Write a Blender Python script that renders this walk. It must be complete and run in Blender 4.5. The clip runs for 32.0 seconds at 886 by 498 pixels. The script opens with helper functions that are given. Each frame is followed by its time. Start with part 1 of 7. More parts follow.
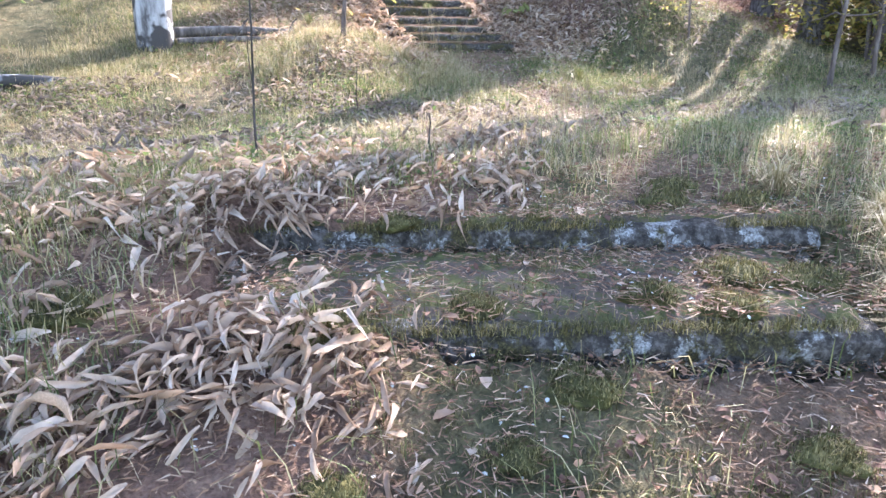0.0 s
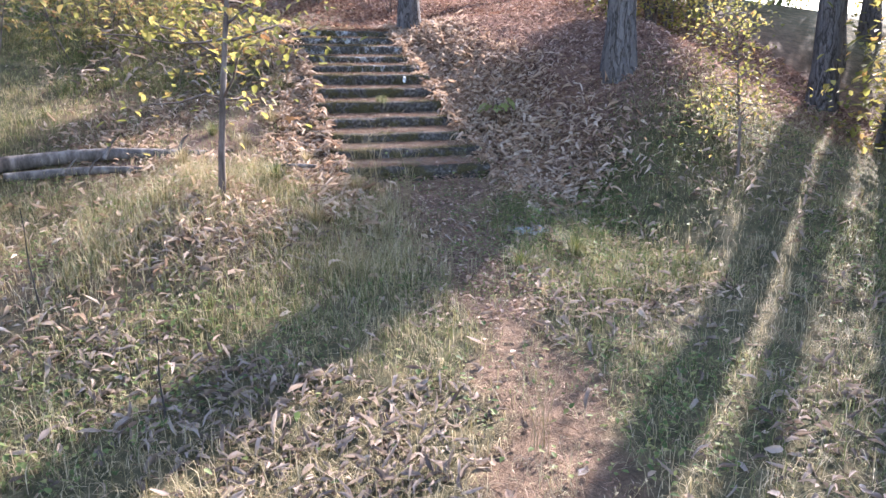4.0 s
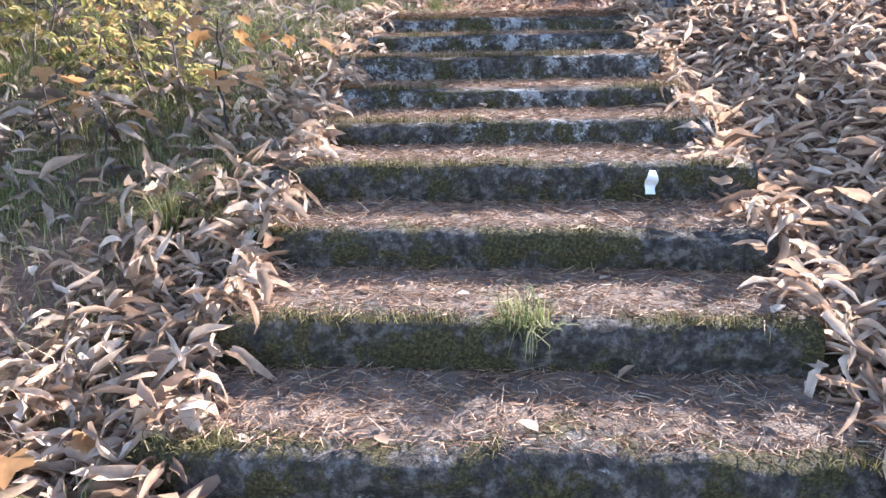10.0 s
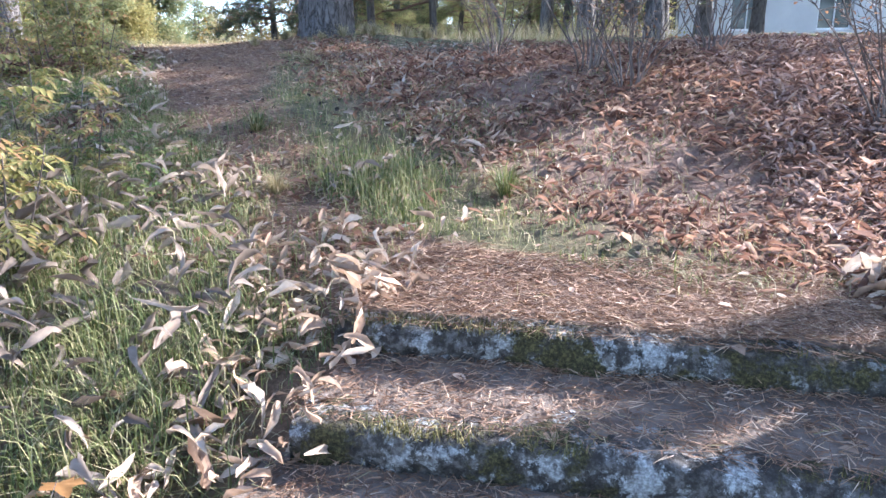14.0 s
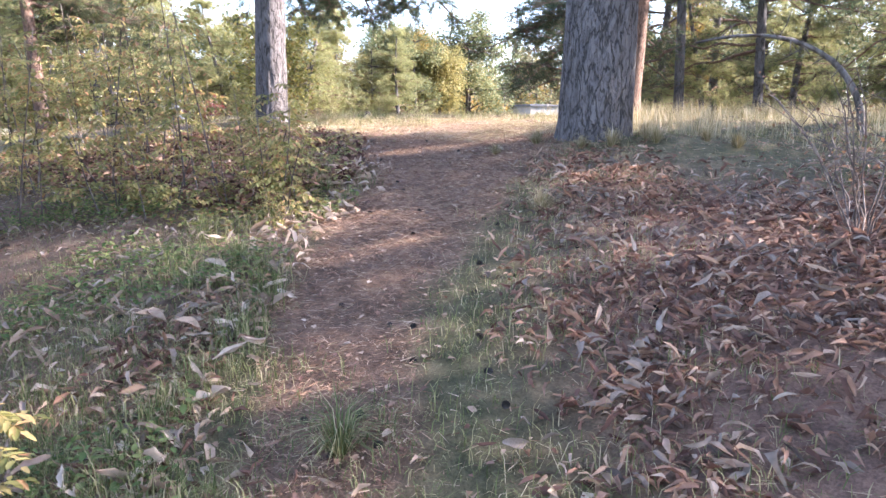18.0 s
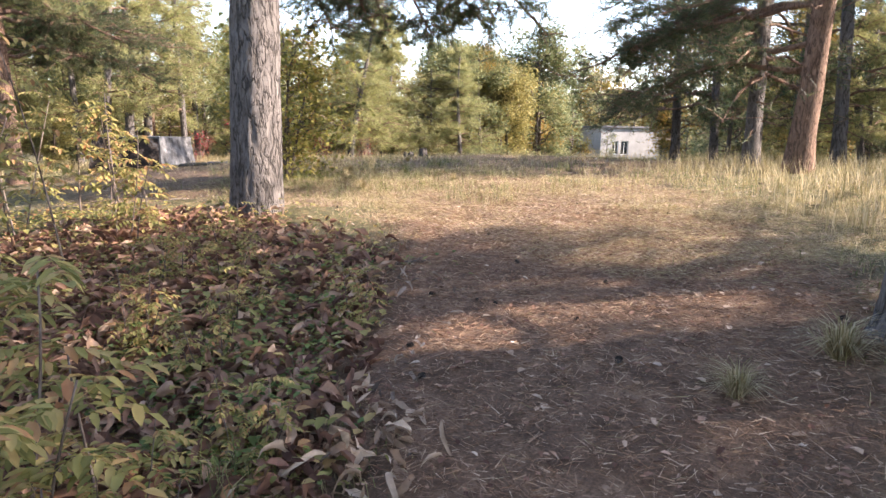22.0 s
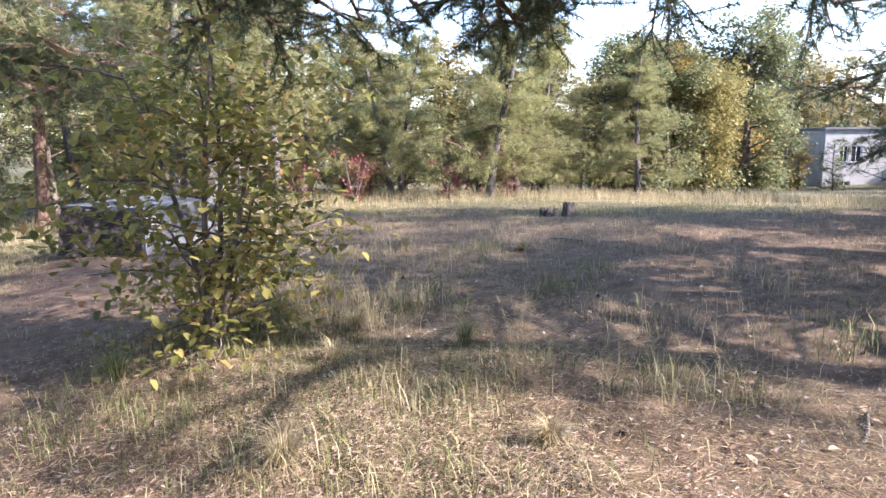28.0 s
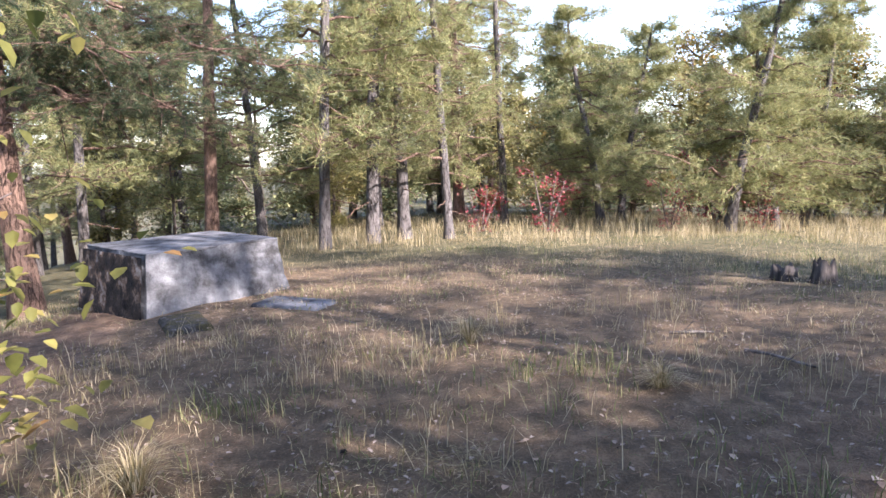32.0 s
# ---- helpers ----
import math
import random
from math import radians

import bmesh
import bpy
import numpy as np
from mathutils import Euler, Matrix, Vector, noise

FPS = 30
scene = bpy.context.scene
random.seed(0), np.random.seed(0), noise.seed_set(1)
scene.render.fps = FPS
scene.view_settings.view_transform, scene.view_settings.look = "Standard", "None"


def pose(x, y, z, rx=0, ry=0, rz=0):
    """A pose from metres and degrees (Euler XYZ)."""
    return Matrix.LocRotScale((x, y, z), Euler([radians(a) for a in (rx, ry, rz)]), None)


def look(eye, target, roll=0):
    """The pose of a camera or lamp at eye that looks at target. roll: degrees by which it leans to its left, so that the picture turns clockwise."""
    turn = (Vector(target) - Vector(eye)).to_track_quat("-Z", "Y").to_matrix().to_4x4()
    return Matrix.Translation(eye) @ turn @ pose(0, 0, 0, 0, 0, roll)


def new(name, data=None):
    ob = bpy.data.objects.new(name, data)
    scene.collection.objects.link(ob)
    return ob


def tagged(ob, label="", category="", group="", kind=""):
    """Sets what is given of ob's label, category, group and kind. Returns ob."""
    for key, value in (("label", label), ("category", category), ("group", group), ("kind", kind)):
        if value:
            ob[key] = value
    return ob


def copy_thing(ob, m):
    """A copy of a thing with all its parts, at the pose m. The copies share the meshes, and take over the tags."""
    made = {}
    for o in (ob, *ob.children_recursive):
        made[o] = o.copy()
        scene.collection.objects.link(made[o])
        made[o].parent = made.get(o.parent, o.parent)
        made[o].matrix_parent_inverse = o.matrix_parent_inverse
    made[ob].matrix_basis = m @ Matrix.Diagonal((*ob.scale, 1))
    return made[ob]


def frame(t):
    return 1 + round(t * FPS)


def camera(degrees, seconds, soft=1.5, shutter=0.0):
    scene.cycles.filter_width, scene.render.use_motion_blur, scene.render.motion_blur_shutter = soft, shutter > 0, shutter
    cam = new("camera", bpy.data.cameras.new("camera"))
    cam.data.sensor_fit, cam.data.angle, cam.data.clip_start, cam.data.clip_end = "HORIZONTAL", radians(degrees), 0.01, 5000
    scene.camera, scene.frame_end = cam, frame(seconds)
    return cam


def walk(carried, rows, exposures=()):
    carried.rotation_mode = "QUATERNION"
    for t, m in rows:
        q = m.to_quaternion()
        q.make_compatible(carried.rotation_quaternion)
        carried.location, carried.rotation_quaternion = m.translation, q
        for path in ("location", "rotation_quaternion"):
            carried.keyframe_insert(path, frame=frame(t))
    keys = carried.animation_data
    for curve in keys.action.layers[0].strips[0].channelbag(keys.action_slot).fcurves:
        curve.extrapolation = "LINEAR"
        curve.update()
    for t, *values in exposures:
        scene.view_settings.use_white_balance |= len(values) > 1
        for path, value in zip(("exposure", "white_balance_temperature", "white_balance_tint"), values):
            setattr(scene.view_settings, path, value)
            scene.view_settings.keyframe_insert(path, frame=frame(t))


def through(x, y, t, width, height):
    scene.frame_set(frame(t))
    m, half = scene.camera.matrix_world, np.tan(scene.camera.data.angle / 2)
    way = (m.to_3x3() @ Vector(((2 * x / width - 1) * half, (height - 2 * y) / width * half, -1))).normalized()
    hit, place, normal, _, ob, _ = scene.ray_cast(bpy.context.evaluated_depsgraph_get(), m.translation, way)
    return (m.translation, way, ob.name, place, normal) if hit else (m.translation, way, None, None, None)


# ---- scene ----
cam = camera(66.29, 32.0)
PATH = [
    (0.0, (-2.852, -15.591, -2.034), (-2.253, -13.759, -2.570), -0.19),
    (0.5, (-2.694, -15.175, -1.790), (-2.074, -13.348, -2.317), 0.03),
    (1.0, (-2.388, -14.796, -1.621), (-1.755, -12.972, -2.143), -0.06),
    (1.5, (-2.145, -14.405, -1.482), (-1.507, -12.580, -1.993), -0.03),
    (2.0, (-1.949, -14.078, -1.364), (-1.305, -12.253, -1.868), 0.02),
    (2.5, (-1.747, -13.742, -1.159), (-1.109, -11.914, -1.660), -0.10),
    (3.0, (-1.523, -13.355, -1.037), (-0.894, -11.522, -1.534), -0.16),
    (3.5, (-1.237, -12.969, -0.955), (-0.606, -11.136, -1.447), -0.23),
    (4.0, (-1.111, -12.554, -0.802), (-0.536, -10.702, -1.292), -0.23),
    (4.5, (-0.919, -12.019, -0.762), (-0.443, -10.139, -1.250), -0.20),
    (6.5, (0.172, -9.765, -0.695), (0.314, -7.830, -1.178), -0.70),
    (7.0, (0.313, -9.074, -0.691), (0.336, -7.133, -1.174), -0.58),
    (7.5, (0.462, -8.398, -0.677), (0.402, -6.458, -1.158), -0.58),
    (8.0, (0.491, -7.746, -0.703), (0.375, -5.807, -1.182), -0.58),
    (8.5, (0.541, -7.073, -0.698), (0.421, -5.136, -1.180), -0.54),
    (9.0, (0.635, -6.400, -0.635), (0.494, -4.464, -1.115), -0.57),
    (9.5, (0.691, -5.721, -0.582), (0.549, -3.784, -1.059), -0.52),
    (10.0, (0.832, -5.072, -0.440), (0.687, -3.135, -0.915), -0.71),
    (10.5, (0.808, -4.545, -0.248), (0.637, -2.610, -0.723), -0.75),
    (11.0, (0.868, -4.074, -0.079), (0.662, -2.143, -0.556), -0.78),
    (11.5, (0.841, -3.681, 0.064), (0.598, -1.753, -0.412), -0.83),
    (12.0, (0.808, -3.353, 0.203), (0.568, -1.424, -0.270), -0.70),
    (12.5, (0.809, -2.985, 0.339), (0.565, -1.057, -0.137), -0.69),
    (13.0, (0.727, -2.615, 0.450), (0.398, -0.700, -0.026), -0.39),
    (13.5, (0.787, -2.275, 0.597), (0.383, -0.375, 0.123), -0.31),
    (14.0, (0.817, -2.012, 0.753), (0.363, -0.119, 0.296), -0.13),
    (14.5, (0.769, -1.674, 0.894), (0.302, 0.226, 0.482), 0.09),
    (15.0, (0.740, -1.358, 0.968), (0.220, 0.533, 0.576), 0.03),
    (15.5, (0.626, -1.060, 1.037), (-0.135, 0.748, 0.651), 0.32),
    (17.5, (0.355, 0.541, 1.619), (-0.778, 2.144, 1.234), 0.73),
    (18.0, (0.132, 0.933, 1.724), (-1.094, 2.470, 1.354), 0.55),
    (18.5, (-0.293, 1.385, 1.729), (-1.549, 2.900, 1.374), 0.69),
    (19.0, (-0.731, 1.878, 1.733), (-2.043, 3.349, 1.396), 0.75),
    (19.5, (-1.200, 2.332, 1.717), (-2.560, 3.762, 1.394), 0.67),
    (20.0, (-1.651, 2.891, 1.824), (-3.026, 4.305, 1.496), 0.68),
    (20.5, (-2.043, 3.374, 2.004), (-3.417, 4.791, 1.679), 0.55),
    (21.0, (-2.514, 3.755, 2.183), (-3.884, 5.175, 1.858), 0.70),
    (21.5, (-2.919, 4.154, 2.252), (-4.282, 5.581, 1.927), 0.88),
    (22.0, (-3.267, 4.586, 2.381), (-4.627, 6.016, 2.054), 0.91),
    (22.5, (-3.630, 5.075, 2.531), (-4.985, 6.509, 2.200), 0.99),
    (23.0, (-3.992, 5.591, 2.620), (-5.339, 7.033, 2.289), 0.92),
    (23.5, (-4.368, 6.043, 2.675), (-5.721, 7.479, 2.345), 0.79),
    (24.0, (-4.734, 6.507, 2.770), (-6.085, 7.944, 2.437), 0.76),
    (24.5, (-5.076, 7.019, 2.852), (-6.435, 8.448, 2.519), 0.67),
    (26.5, (-6.636, 8.515, 3.230), (-8.110, 9.821, 2.880), -0.05),
    (27.0, (-6.967, 8.989, 3.261), (-8.570, 10.134, 2.918), -0.25),
    (27.5, (-7.295, 9.441, 3.262), (-8.982, 10.464, 2.934), -0.35),
    (28.0, (-7.633, 9.922, 3.293), (-9.326, 10.934, 2.964), -0.28),
    (28.5, (-7.917, 10.416, 3.343), (-9.618, 11.416, 3.015), -0.45),
    (29.0, (-8.287, 10.789, 3.351), (-9.995, 11.776, 3.020), -0.35),
    (29.5, (-8.591, 11.209, 3.358), (-10.324, 12.151, 3.027), -0.55),
    (30.0, (-8.893, 11.599, 3.399), (-10.679, 12.436, 3.066), -0.74),
    (30.5, (-9.343, 12.010, 3.365), (-11.159, 12.781, 3.037), -0.74),
    (31.0, (-9.772, 12.404, 3.309), (-11.670, 12.953, 2.997), -0.90),
    (31.5, (-10.238, 12.849, 3.279), (-12.187, 13.186, 2.982), -1.13),
    (32.0, (-10.733, 13.312, 3.286), (-12.692, 13.601, 3.005), -1.24),
]
walk(cam, [(t, look(eye, target, roll)) for t, eye, target, roll in PATH],
     [(0, 2.85, 6000, 19), (1, 2.6, 6000, 20), (2, 2.4, 5750, 21), (4, 2.4, 6000, 22), (7, 2.65, 6150, 23), (9, 2.8, 5800, 20), (10, 2.6, 5800, 18), (12, 2.72, 5700, 17), (14, 2.65, 5550, 15), (15.5, 2.6, 5450, 16), (18, 2.95, 6050, 24), (19, 2.72, 6250, 23), (21, 2.5, 7000, 21), (25, 1.98, 6350, 19), (28, 2.3, 5900, 22), (32, 2.17, 6000, 23)])

# ---- light ----
SUN_AZ, SUN_EL = 49.0, 31.0  # degrees clockwise from +y, above the horizon
sky_world = bpy.data.worlds.new("sky")
scene.world = sky_world
sky_world.use_nodes = True
wn = sky_world.node_tree
sky = wn.nodes.new("ShaderNodeTexSky")
sky.sky_type, sky.sun_disc = "NISHITA", False
sky.sun_elevation, sky.sun_rotation = radians(SUN_EL), radians(SUN_AZ)
sky.air_density, sky.dust_density, sky.ozone_density = 1.0, 0.9, 1.0
wn.links.new(sky.outputs[0], wn.nodes["Background"].inputs[0])
wn.nodes["Background"].inputs[1].default_value = 0.15
sun = new("sun", bpy.data.lights.new("sun", "SUN"))
sun.data.energy, sun.data.angle, sun.data.color = 4.7, radians(0.6), (1.0, 0.92, 0.82)
sun_dir = Vector((math.sin(radians(SUN_AZ)) * math.cos(radians(SUN_EL)),
                  math.cos(radians(SUN_AZ)) * math.cos(radians(SUN_EL)), math.sin(radians(SUN_EL))))
sun.matrix_world = look(sun_dir * 60, (0, 0, 0))

rng = np.random.default_rng(7)


# ---- materials ----
def mat_base(name, rough=0.85):
    m = bpy.data.materials.new(name)
    m.use_nodes = True
    nt = m.node_tree
    b = nt.nodes["Principled BSDF"]
    b.inputs["Roughness"].default_value = rough
    b.inputs["Specular IOR Level"].default_value = 0.25
    return m, nt, b


def ramp(nt, fac, stops):
    r = nt.nodes.new("ShaderNodeValToRGB")
    el = r.color_ramp.elements
    while len(el) < len(stops):
        el.new(0.5)
    for e, (p, c) in zip(el, stops):
        e.position, e.color = p, (*c, 1)
    nt.links.new(fac, r.inputs[0])
    return r.outputs[0]


def noise_of(nt, scale, detail=4, rough=0.6, vec=None, stretch=None):
    n = nt.nodes.new("ShaderNodeTexNoise")
    n.inputs["Scale"].default_value, n.inputs["Detail"].default_value = scale, detail
    n.inputs["Roughness"].default_value = rough
    if vec is None:
        vec = nt.nodes.new("ShaderNodeTexCoord").outputs["Object"]
    if stretch:
        mp = nt.nodes.new("ShaderNodeMapping")
        mp.inputs["Scale"].default_value = stretch
        nt.links.new(vec, mp.inputs[0])
        vec = mp.outputs[0]
    nt.links.new(vec, n.inputs["Vector"])
    return n.outputs["Fac"]


def mixc(nt, fac, a, b, mode="MIX"):
    m = nt.nodes.new("ShaderNodeMix")
    m.data_type, m.blend_type = "RGBA", mode
    for sock, v in ((m.inputs["Factor"], fac), (m.inputs["A"], a), (m.inputs["B"], b)):
        if isinstance(v, (int, float)):
            sock.default_value = v
        elif isinstance(v, tuple):
            sock.default_value = (*v, 1)
        else:
            nt.links.new(v, sock)
    return m.outputs["Result"]


def bump(nt, b, height, strength, dist):
    n = nt.nodes.new("ShaderNodeBump")
    n.inputs["Strength"].default_value, n.inputs["Distance"].default_value = strength, dist
    nt.links.new(height, n.inputs["Height"])
    nt.links.new(n.outputs[0], b.inputs["Normal"])


def mat_leaf(name, stops, through=0.35, rough=0.6, var=25.0, blotch=0.35):
    """Thin leaf or blade: colour varies from island to island, some light comes through."""
    m, nt, b = mat_base(name, rough)
    geo = nt.nodes.new("ShaderNodeNewGeometry")
    col = ramp(nt, geo.outputs["Random Per Island"], stops)
    dark = noise_of(nt, var, 3)
    col = mixc(nt, blotch, col, ramp(nt, dark, [(0.3, (0.45, 0.42, 0.4)), (0.7, (1, 1, 1))]), "MULTIPLY")
    nt.links.new(col, b.inputs["Base Color"])
    t = nt.nodes.new("ShaderNodeBsdfTranslucent")
    nt.links.new(col, t.inputs[0])
    mx = nt.nodes.new("ShaderNodeMixShader")
    mx.inputs[0].default_value = through
    nt.links.new(b.outputs[0], mx.inputs[1])
    nt.links.new(t.outputs[0], mx.inputs[2])
    nt.links.new(mx.outputs[0], nt.nodes["Material Output"].inputs[0])
    return m


def mat_bark(name, c1, c2, c3, scale=6.0, depth=0.02, patch=None):
    m, nt, b = mat_base(name, 0.92)
    v = nt.nodes.new("ShaderNodeTexCoord").outputs["Object"]
    n1 = noise_of(nt, scale, 6, 0.65, v, (1, 1, 0.22))
    n2 = noise_of(nt, scale * 0.35, 3, 0.6, v)
    col = ramp(nt, n1, [(0.32, c1), (0.5, c2), (0.68, c3)])
    if patch:
        col = mixc(nt, ramp(nt, n2, [(0.47, (0, 0, 0)), (0.53, (1, 1, 1))]), col, patch)
    col = mixc(nt, 0.3, col, ramp(nt, noise_of(nt, 60, 3), [(0.3, (0.6, 0.6, 0.6)), (0.7, (1.0, 1.0, 1.0))]), "MULTIPLY")
    nt.links.new(col, b.inputs["Base Color"])
    bump(nt, b, n1, 0.8, depth)
    return m


def mat_plates(name, crack, low, high, scale=7.0, flat=0.3):
    """Old pine bark: long plates parted by wandering dark furrows, flaking at a finer scale."""
    m, nt, b = mat_base(name, 0.93)
    v = nt.nodes.new("ShaderNodeTexCoord").outputs["Object"]

    def ridge(sc, width):
        n = noise_of(nt, sc, 3, 0.55, v, (1, 1, flat))
        s = nt.nodes.new("ShaderNodeMath")
        s.operation = "SUBTRACT"
        s.inputs[1].default_value = 0.5
        nt.links.new(n, s.inputs[0])
        a = nt.nodes.new("ShaderNodeMath")
        a.operation = "ABSOLUTE"
        nt.links.new(s.outputs[0], a.inputs[0])
        return ramp(nt, a.outputs[0], [(0.0, (0, 0, 0)), (width, (1, 1, 1))])

    gap = mixc(nt, 0.45, ridge(scale, 0.04), ridge(scale * 2.3, 0.045), "MULTIPLY")
    plate = ramp(nt, noise_of(nt, 22, 6, 0.75, v, (1, 1, 0.4)), [(0.3, low), (0.7, high)])
    col = mixc(nt, gap, crack, plate)
    col = mixc(nt, 0.45, col, ramp(nt, noise_of(nt, 90, 4, 0.75, v), [(0.3, (0.5, 0.5, 0.5)), (0.7, (1.1, 1.1, 1.1))]), "MULTIPLY")
    nt.links.new(col, b.inputs["Base Color"])
    bump(nt, b, gap, 1.0, 0.025)
    return m


def mat_ground():
    """Soil: pine-needle litter on the trodden path, mossy turf and leaf mould beside it."""
    m, nt, b = mat_base("soil", 0.95)
    v = nt.nodes.new("ShaderNodeTexCoord").outputs["Object"]
    at = nt.nodes.new("ShaderNodeAttribute")
    at.attribute_name = "soil"
    sep = nt.nodes.new("ShaderNodeSeparateColor")
    nt.links.new(at.outputs["Color"], sep.inputs[0])
    fine = noise_of(nt, 70, 5, 0.7, v)
    mid = noise_of(nt, 6, 5, 0.65, v)
    turf = ramp(nt, mid, [(0.3, (0.045, 0.05, 0.02)), (0.5, (0.11, 0.1, 0.05)), (0.7, (0.2, 0.16, 0.085))])
    needle = ramp(nt, mid, [(0.3, (0.1, 0.064, 0.043)), (0.55, (0.2, 0.128, 0.085)), (0.75, (0.3, 0.205, 0.14))])
    mould = ramp(nt, mid, [(0.3, (0.12, 0.078, 0.058)), (0.6, (0.24, 0.15, 0.108)), (0.75, (0.33, 0.23, 0.165))])
    col = mixc(nt, sep.outputs[0], turf, needle)
    col = mixc(nt, sep.outputs[2], col, mould)
    col = mixc(nt, 0.75, col, ramp(nt, fine, [(0.3, (0.35, 0.33, 0.3)), (0.65, (1.25, 1.2, 1.15))]), "MULTIPLY")
    nt.links.new(col, b.inputs["Base Color"])
    bump(nt, b, fine, 0.9, 0.03)
    return m


def mat_stone(name="granite", crust=0.6, mossy=0.47):
    """Dark damp granite, partly moss, partly pale lichen crust."""
    m, nt, b = mat_base(name, 0.93)
    v = nt.nodes.new("ShaderNodeTexCoord").outputs["Object"]
    rnd = nt.nodes.new("ShaderNodeObjectInfo").outputs["Random"]
    sh = nt.nodes.new("ShaderNodeVectorMath")
    sh.operation = "MULTIPLY_ADD"
    sc = nt.nodes.new("ShaderNodeCombineXYZ")
    for k in range(3):
        nt.links.new(rnd, sc.inputs[k])
    nt.links.new(sc.outputs[0], sh.inputs[0])
    sh.inputs[1].default_value = (37, 11, 23)
    nt.links.new(v, sh.inputs[2])
    v = sh.outputs[0]
    n1, n2, n3, n4 = noise_of(nt, 24, 6, 0.75, v), noise_of(nt, 4.6, 6, 0.75, v), noise_of(nt, 95, 4, 0.75, v), noise_of(nt, 6.5, 7, 0.8, v)
    col = ramp(nt, n1, [(0.36, (0.02, 0.017, 0.014)), (0.5, (0.06, 0.052, 0.044)), (0.62, (0.16, 0.145, 0.13))])
    lichen = ramp(nt, n3, [(0.34, (0.13, 0.127, 0.12)), (0.5, (0.29, 0.285, 0.27)), (0.62, (0.48, 0.475, 0.45))])
    col = mixc(nt, ramp(nt, n4, [(crust, (0, 0, 0)), (crust + 0.05, (1, 1, 1))]), col, lichen)
    moss = ramp(nt, n3, [(0.34, (0.014, 0.012, 0.007)), (0.5, (0.05, 0.043, 0.018)), (0.64, (0.12, 0.1, 0.038))])
    col = mixc(nt, ramp(nt, n2, [(mossy, (0, 0, 0)), (mossy + 0.07, (1, 1, 1))]), col, moss)
    nt.links.new(col, b.inputs["Base Color"])
    bump(nt, b, n1, 0.9, 0.03)
    return m


def mat_plain(name, stops, scale=5.0, rough=0.85, fine=40.0, depth=0.004):
    m, nt, b = mat_base(name, rough)
    v = nt.nodes.new("ShaderNodeTexCoord").outputs["Object"]
    col = ramp(nt, noise_of(nt, scale, 5, 0.65, v), stops)
    f = noise_of(nt, fine, 4, 0.7, v)
    col = mixc(nt, 0.4, col, ramp(nt, f, [(0.3, (0.6, 0.6, 0.6)), (0.7, (1.1, 1.1, 1.1))]), "MULTIPLY")
    nt.links.new(col, b.inputs["Base Color"])
    bump(nt, b, f, 0.6, depth)
    return m


M_GROUND = mat_ground()
M_STONE = mat_stone()
M_STONE_PALE = mat_stone("lichened_granite", 0.53, 0.51)
M_BED = mat_plain("needle_soil", [(0.3, (0.075, 0.055, 0.043)), (0.5, (0.15, 0.115, 0.09)), (0.7, (0.25, 0.195, 0.155))], 7, 0.95, 120, 0.02)
M_MOSS = mat_plain("moss", [(0.3, (0.05, 0.038, 0.03)), (0.45, (0.11, 0.085, 0.065)), (0.55, (0.075, 0.08, 0.025)), (0.66, (0.15, 0.145, 0.05)), (0.78, (0.2, 0.185, 0.15))], 11, 0.95, 90, 0.02)
M_MOSS_GREEN = mat_plain("olive_moss", [(0.3, (0.03, 0.028, 0.01)), (0.5, (0.08, 0.075, 0.022)), (0.7, (0.15, 0.13, 0.045))], 14, 0.95, 140, 0.02)
M_LICHEN = mat_plain("pale_lichen", [(0.3, (0.34, 0.35, 0.31)), (0.7, (0.6, 0.6, 0.55))], 30, 0.95, 120, 0.01)
M_PINEBARK = mat_plates("pine_bark", (0.05, 0.043, 0.039), (0.11, 0.097, 0.089), (0.185, 0.166, 0.155), 11.0, 0.26)
M_PINETOP = mat_plates("pine_bark_orange", (0.09, 0.055, 0.04), (0.16, 0.1, 0.073), (0.29, 0.185, 0.13), 14.0, 0.25)
M_BIRCH = mat_bark("birch_bark", (0.05, 0.045, 0.042), (0.34, 0.33, 0.32), (0.56, 0.55, 0.53), 7, 0.02, (0.07, 0.064, 0.06))
M_TWIG = mat_bark("twig_bark", (0.05, 0.038, 0.03), (0.13, 0.1, 0.085), (0.24, 0.2, 0.17), 14, 0.004)
M_NEEDLE = mat_leaf("pine_needles", [(0.0, (0.03, 0.055, 0.025)), (0.4, (0.06, 0.095, 0.045)), (0.75, (0.12, 0.145, 0.065)), (1.0, (0.24, 0.2, 0.1))], 0.3, 0.55, 2.0)
# Paler, yellower copy of the needles: sunlight on the crowns put into the colour.
M_NEEDLE_SUNTINT = mat_leaf("sun_tinted_pine_needles", [(0.0, (0.14, 0.17, 0.07)), (0.5, (0.3, 0.31, 0.13)), (1.0, (0.47, 0.42, 0.19))], 0.5, 0.55, 0.6)
M_LEAF_YELLOW = mat_leaf("yellow_green_leaves", [(0.0, (0.13, 0.14, 0.035)), (0.5, (0.33, 0.31, 0.085)), (0.85, (0.47, 0.39, 0.12)), (1.0, (0.42, 0.24, 0.09))], 0.55)
M_LEAF_GREEN = mat_leaf("green_leaves", [(0.0, (0.07, 0.12, 0.035)), (0.6, (0.19, 0.25, 0.08)), (1.0, (0.34, 0.34, 0.12))], 0.5)
M_LEAF_OCHRE = mat_leaf("ochre_leaves", [(0.0, (0.14, 0.14, 0.04)), (0.5, (0.32, 0.25, 0.07)), (1.0, (0.5, 0.28, 0.08))], 0.4, 0.6, 0.5)
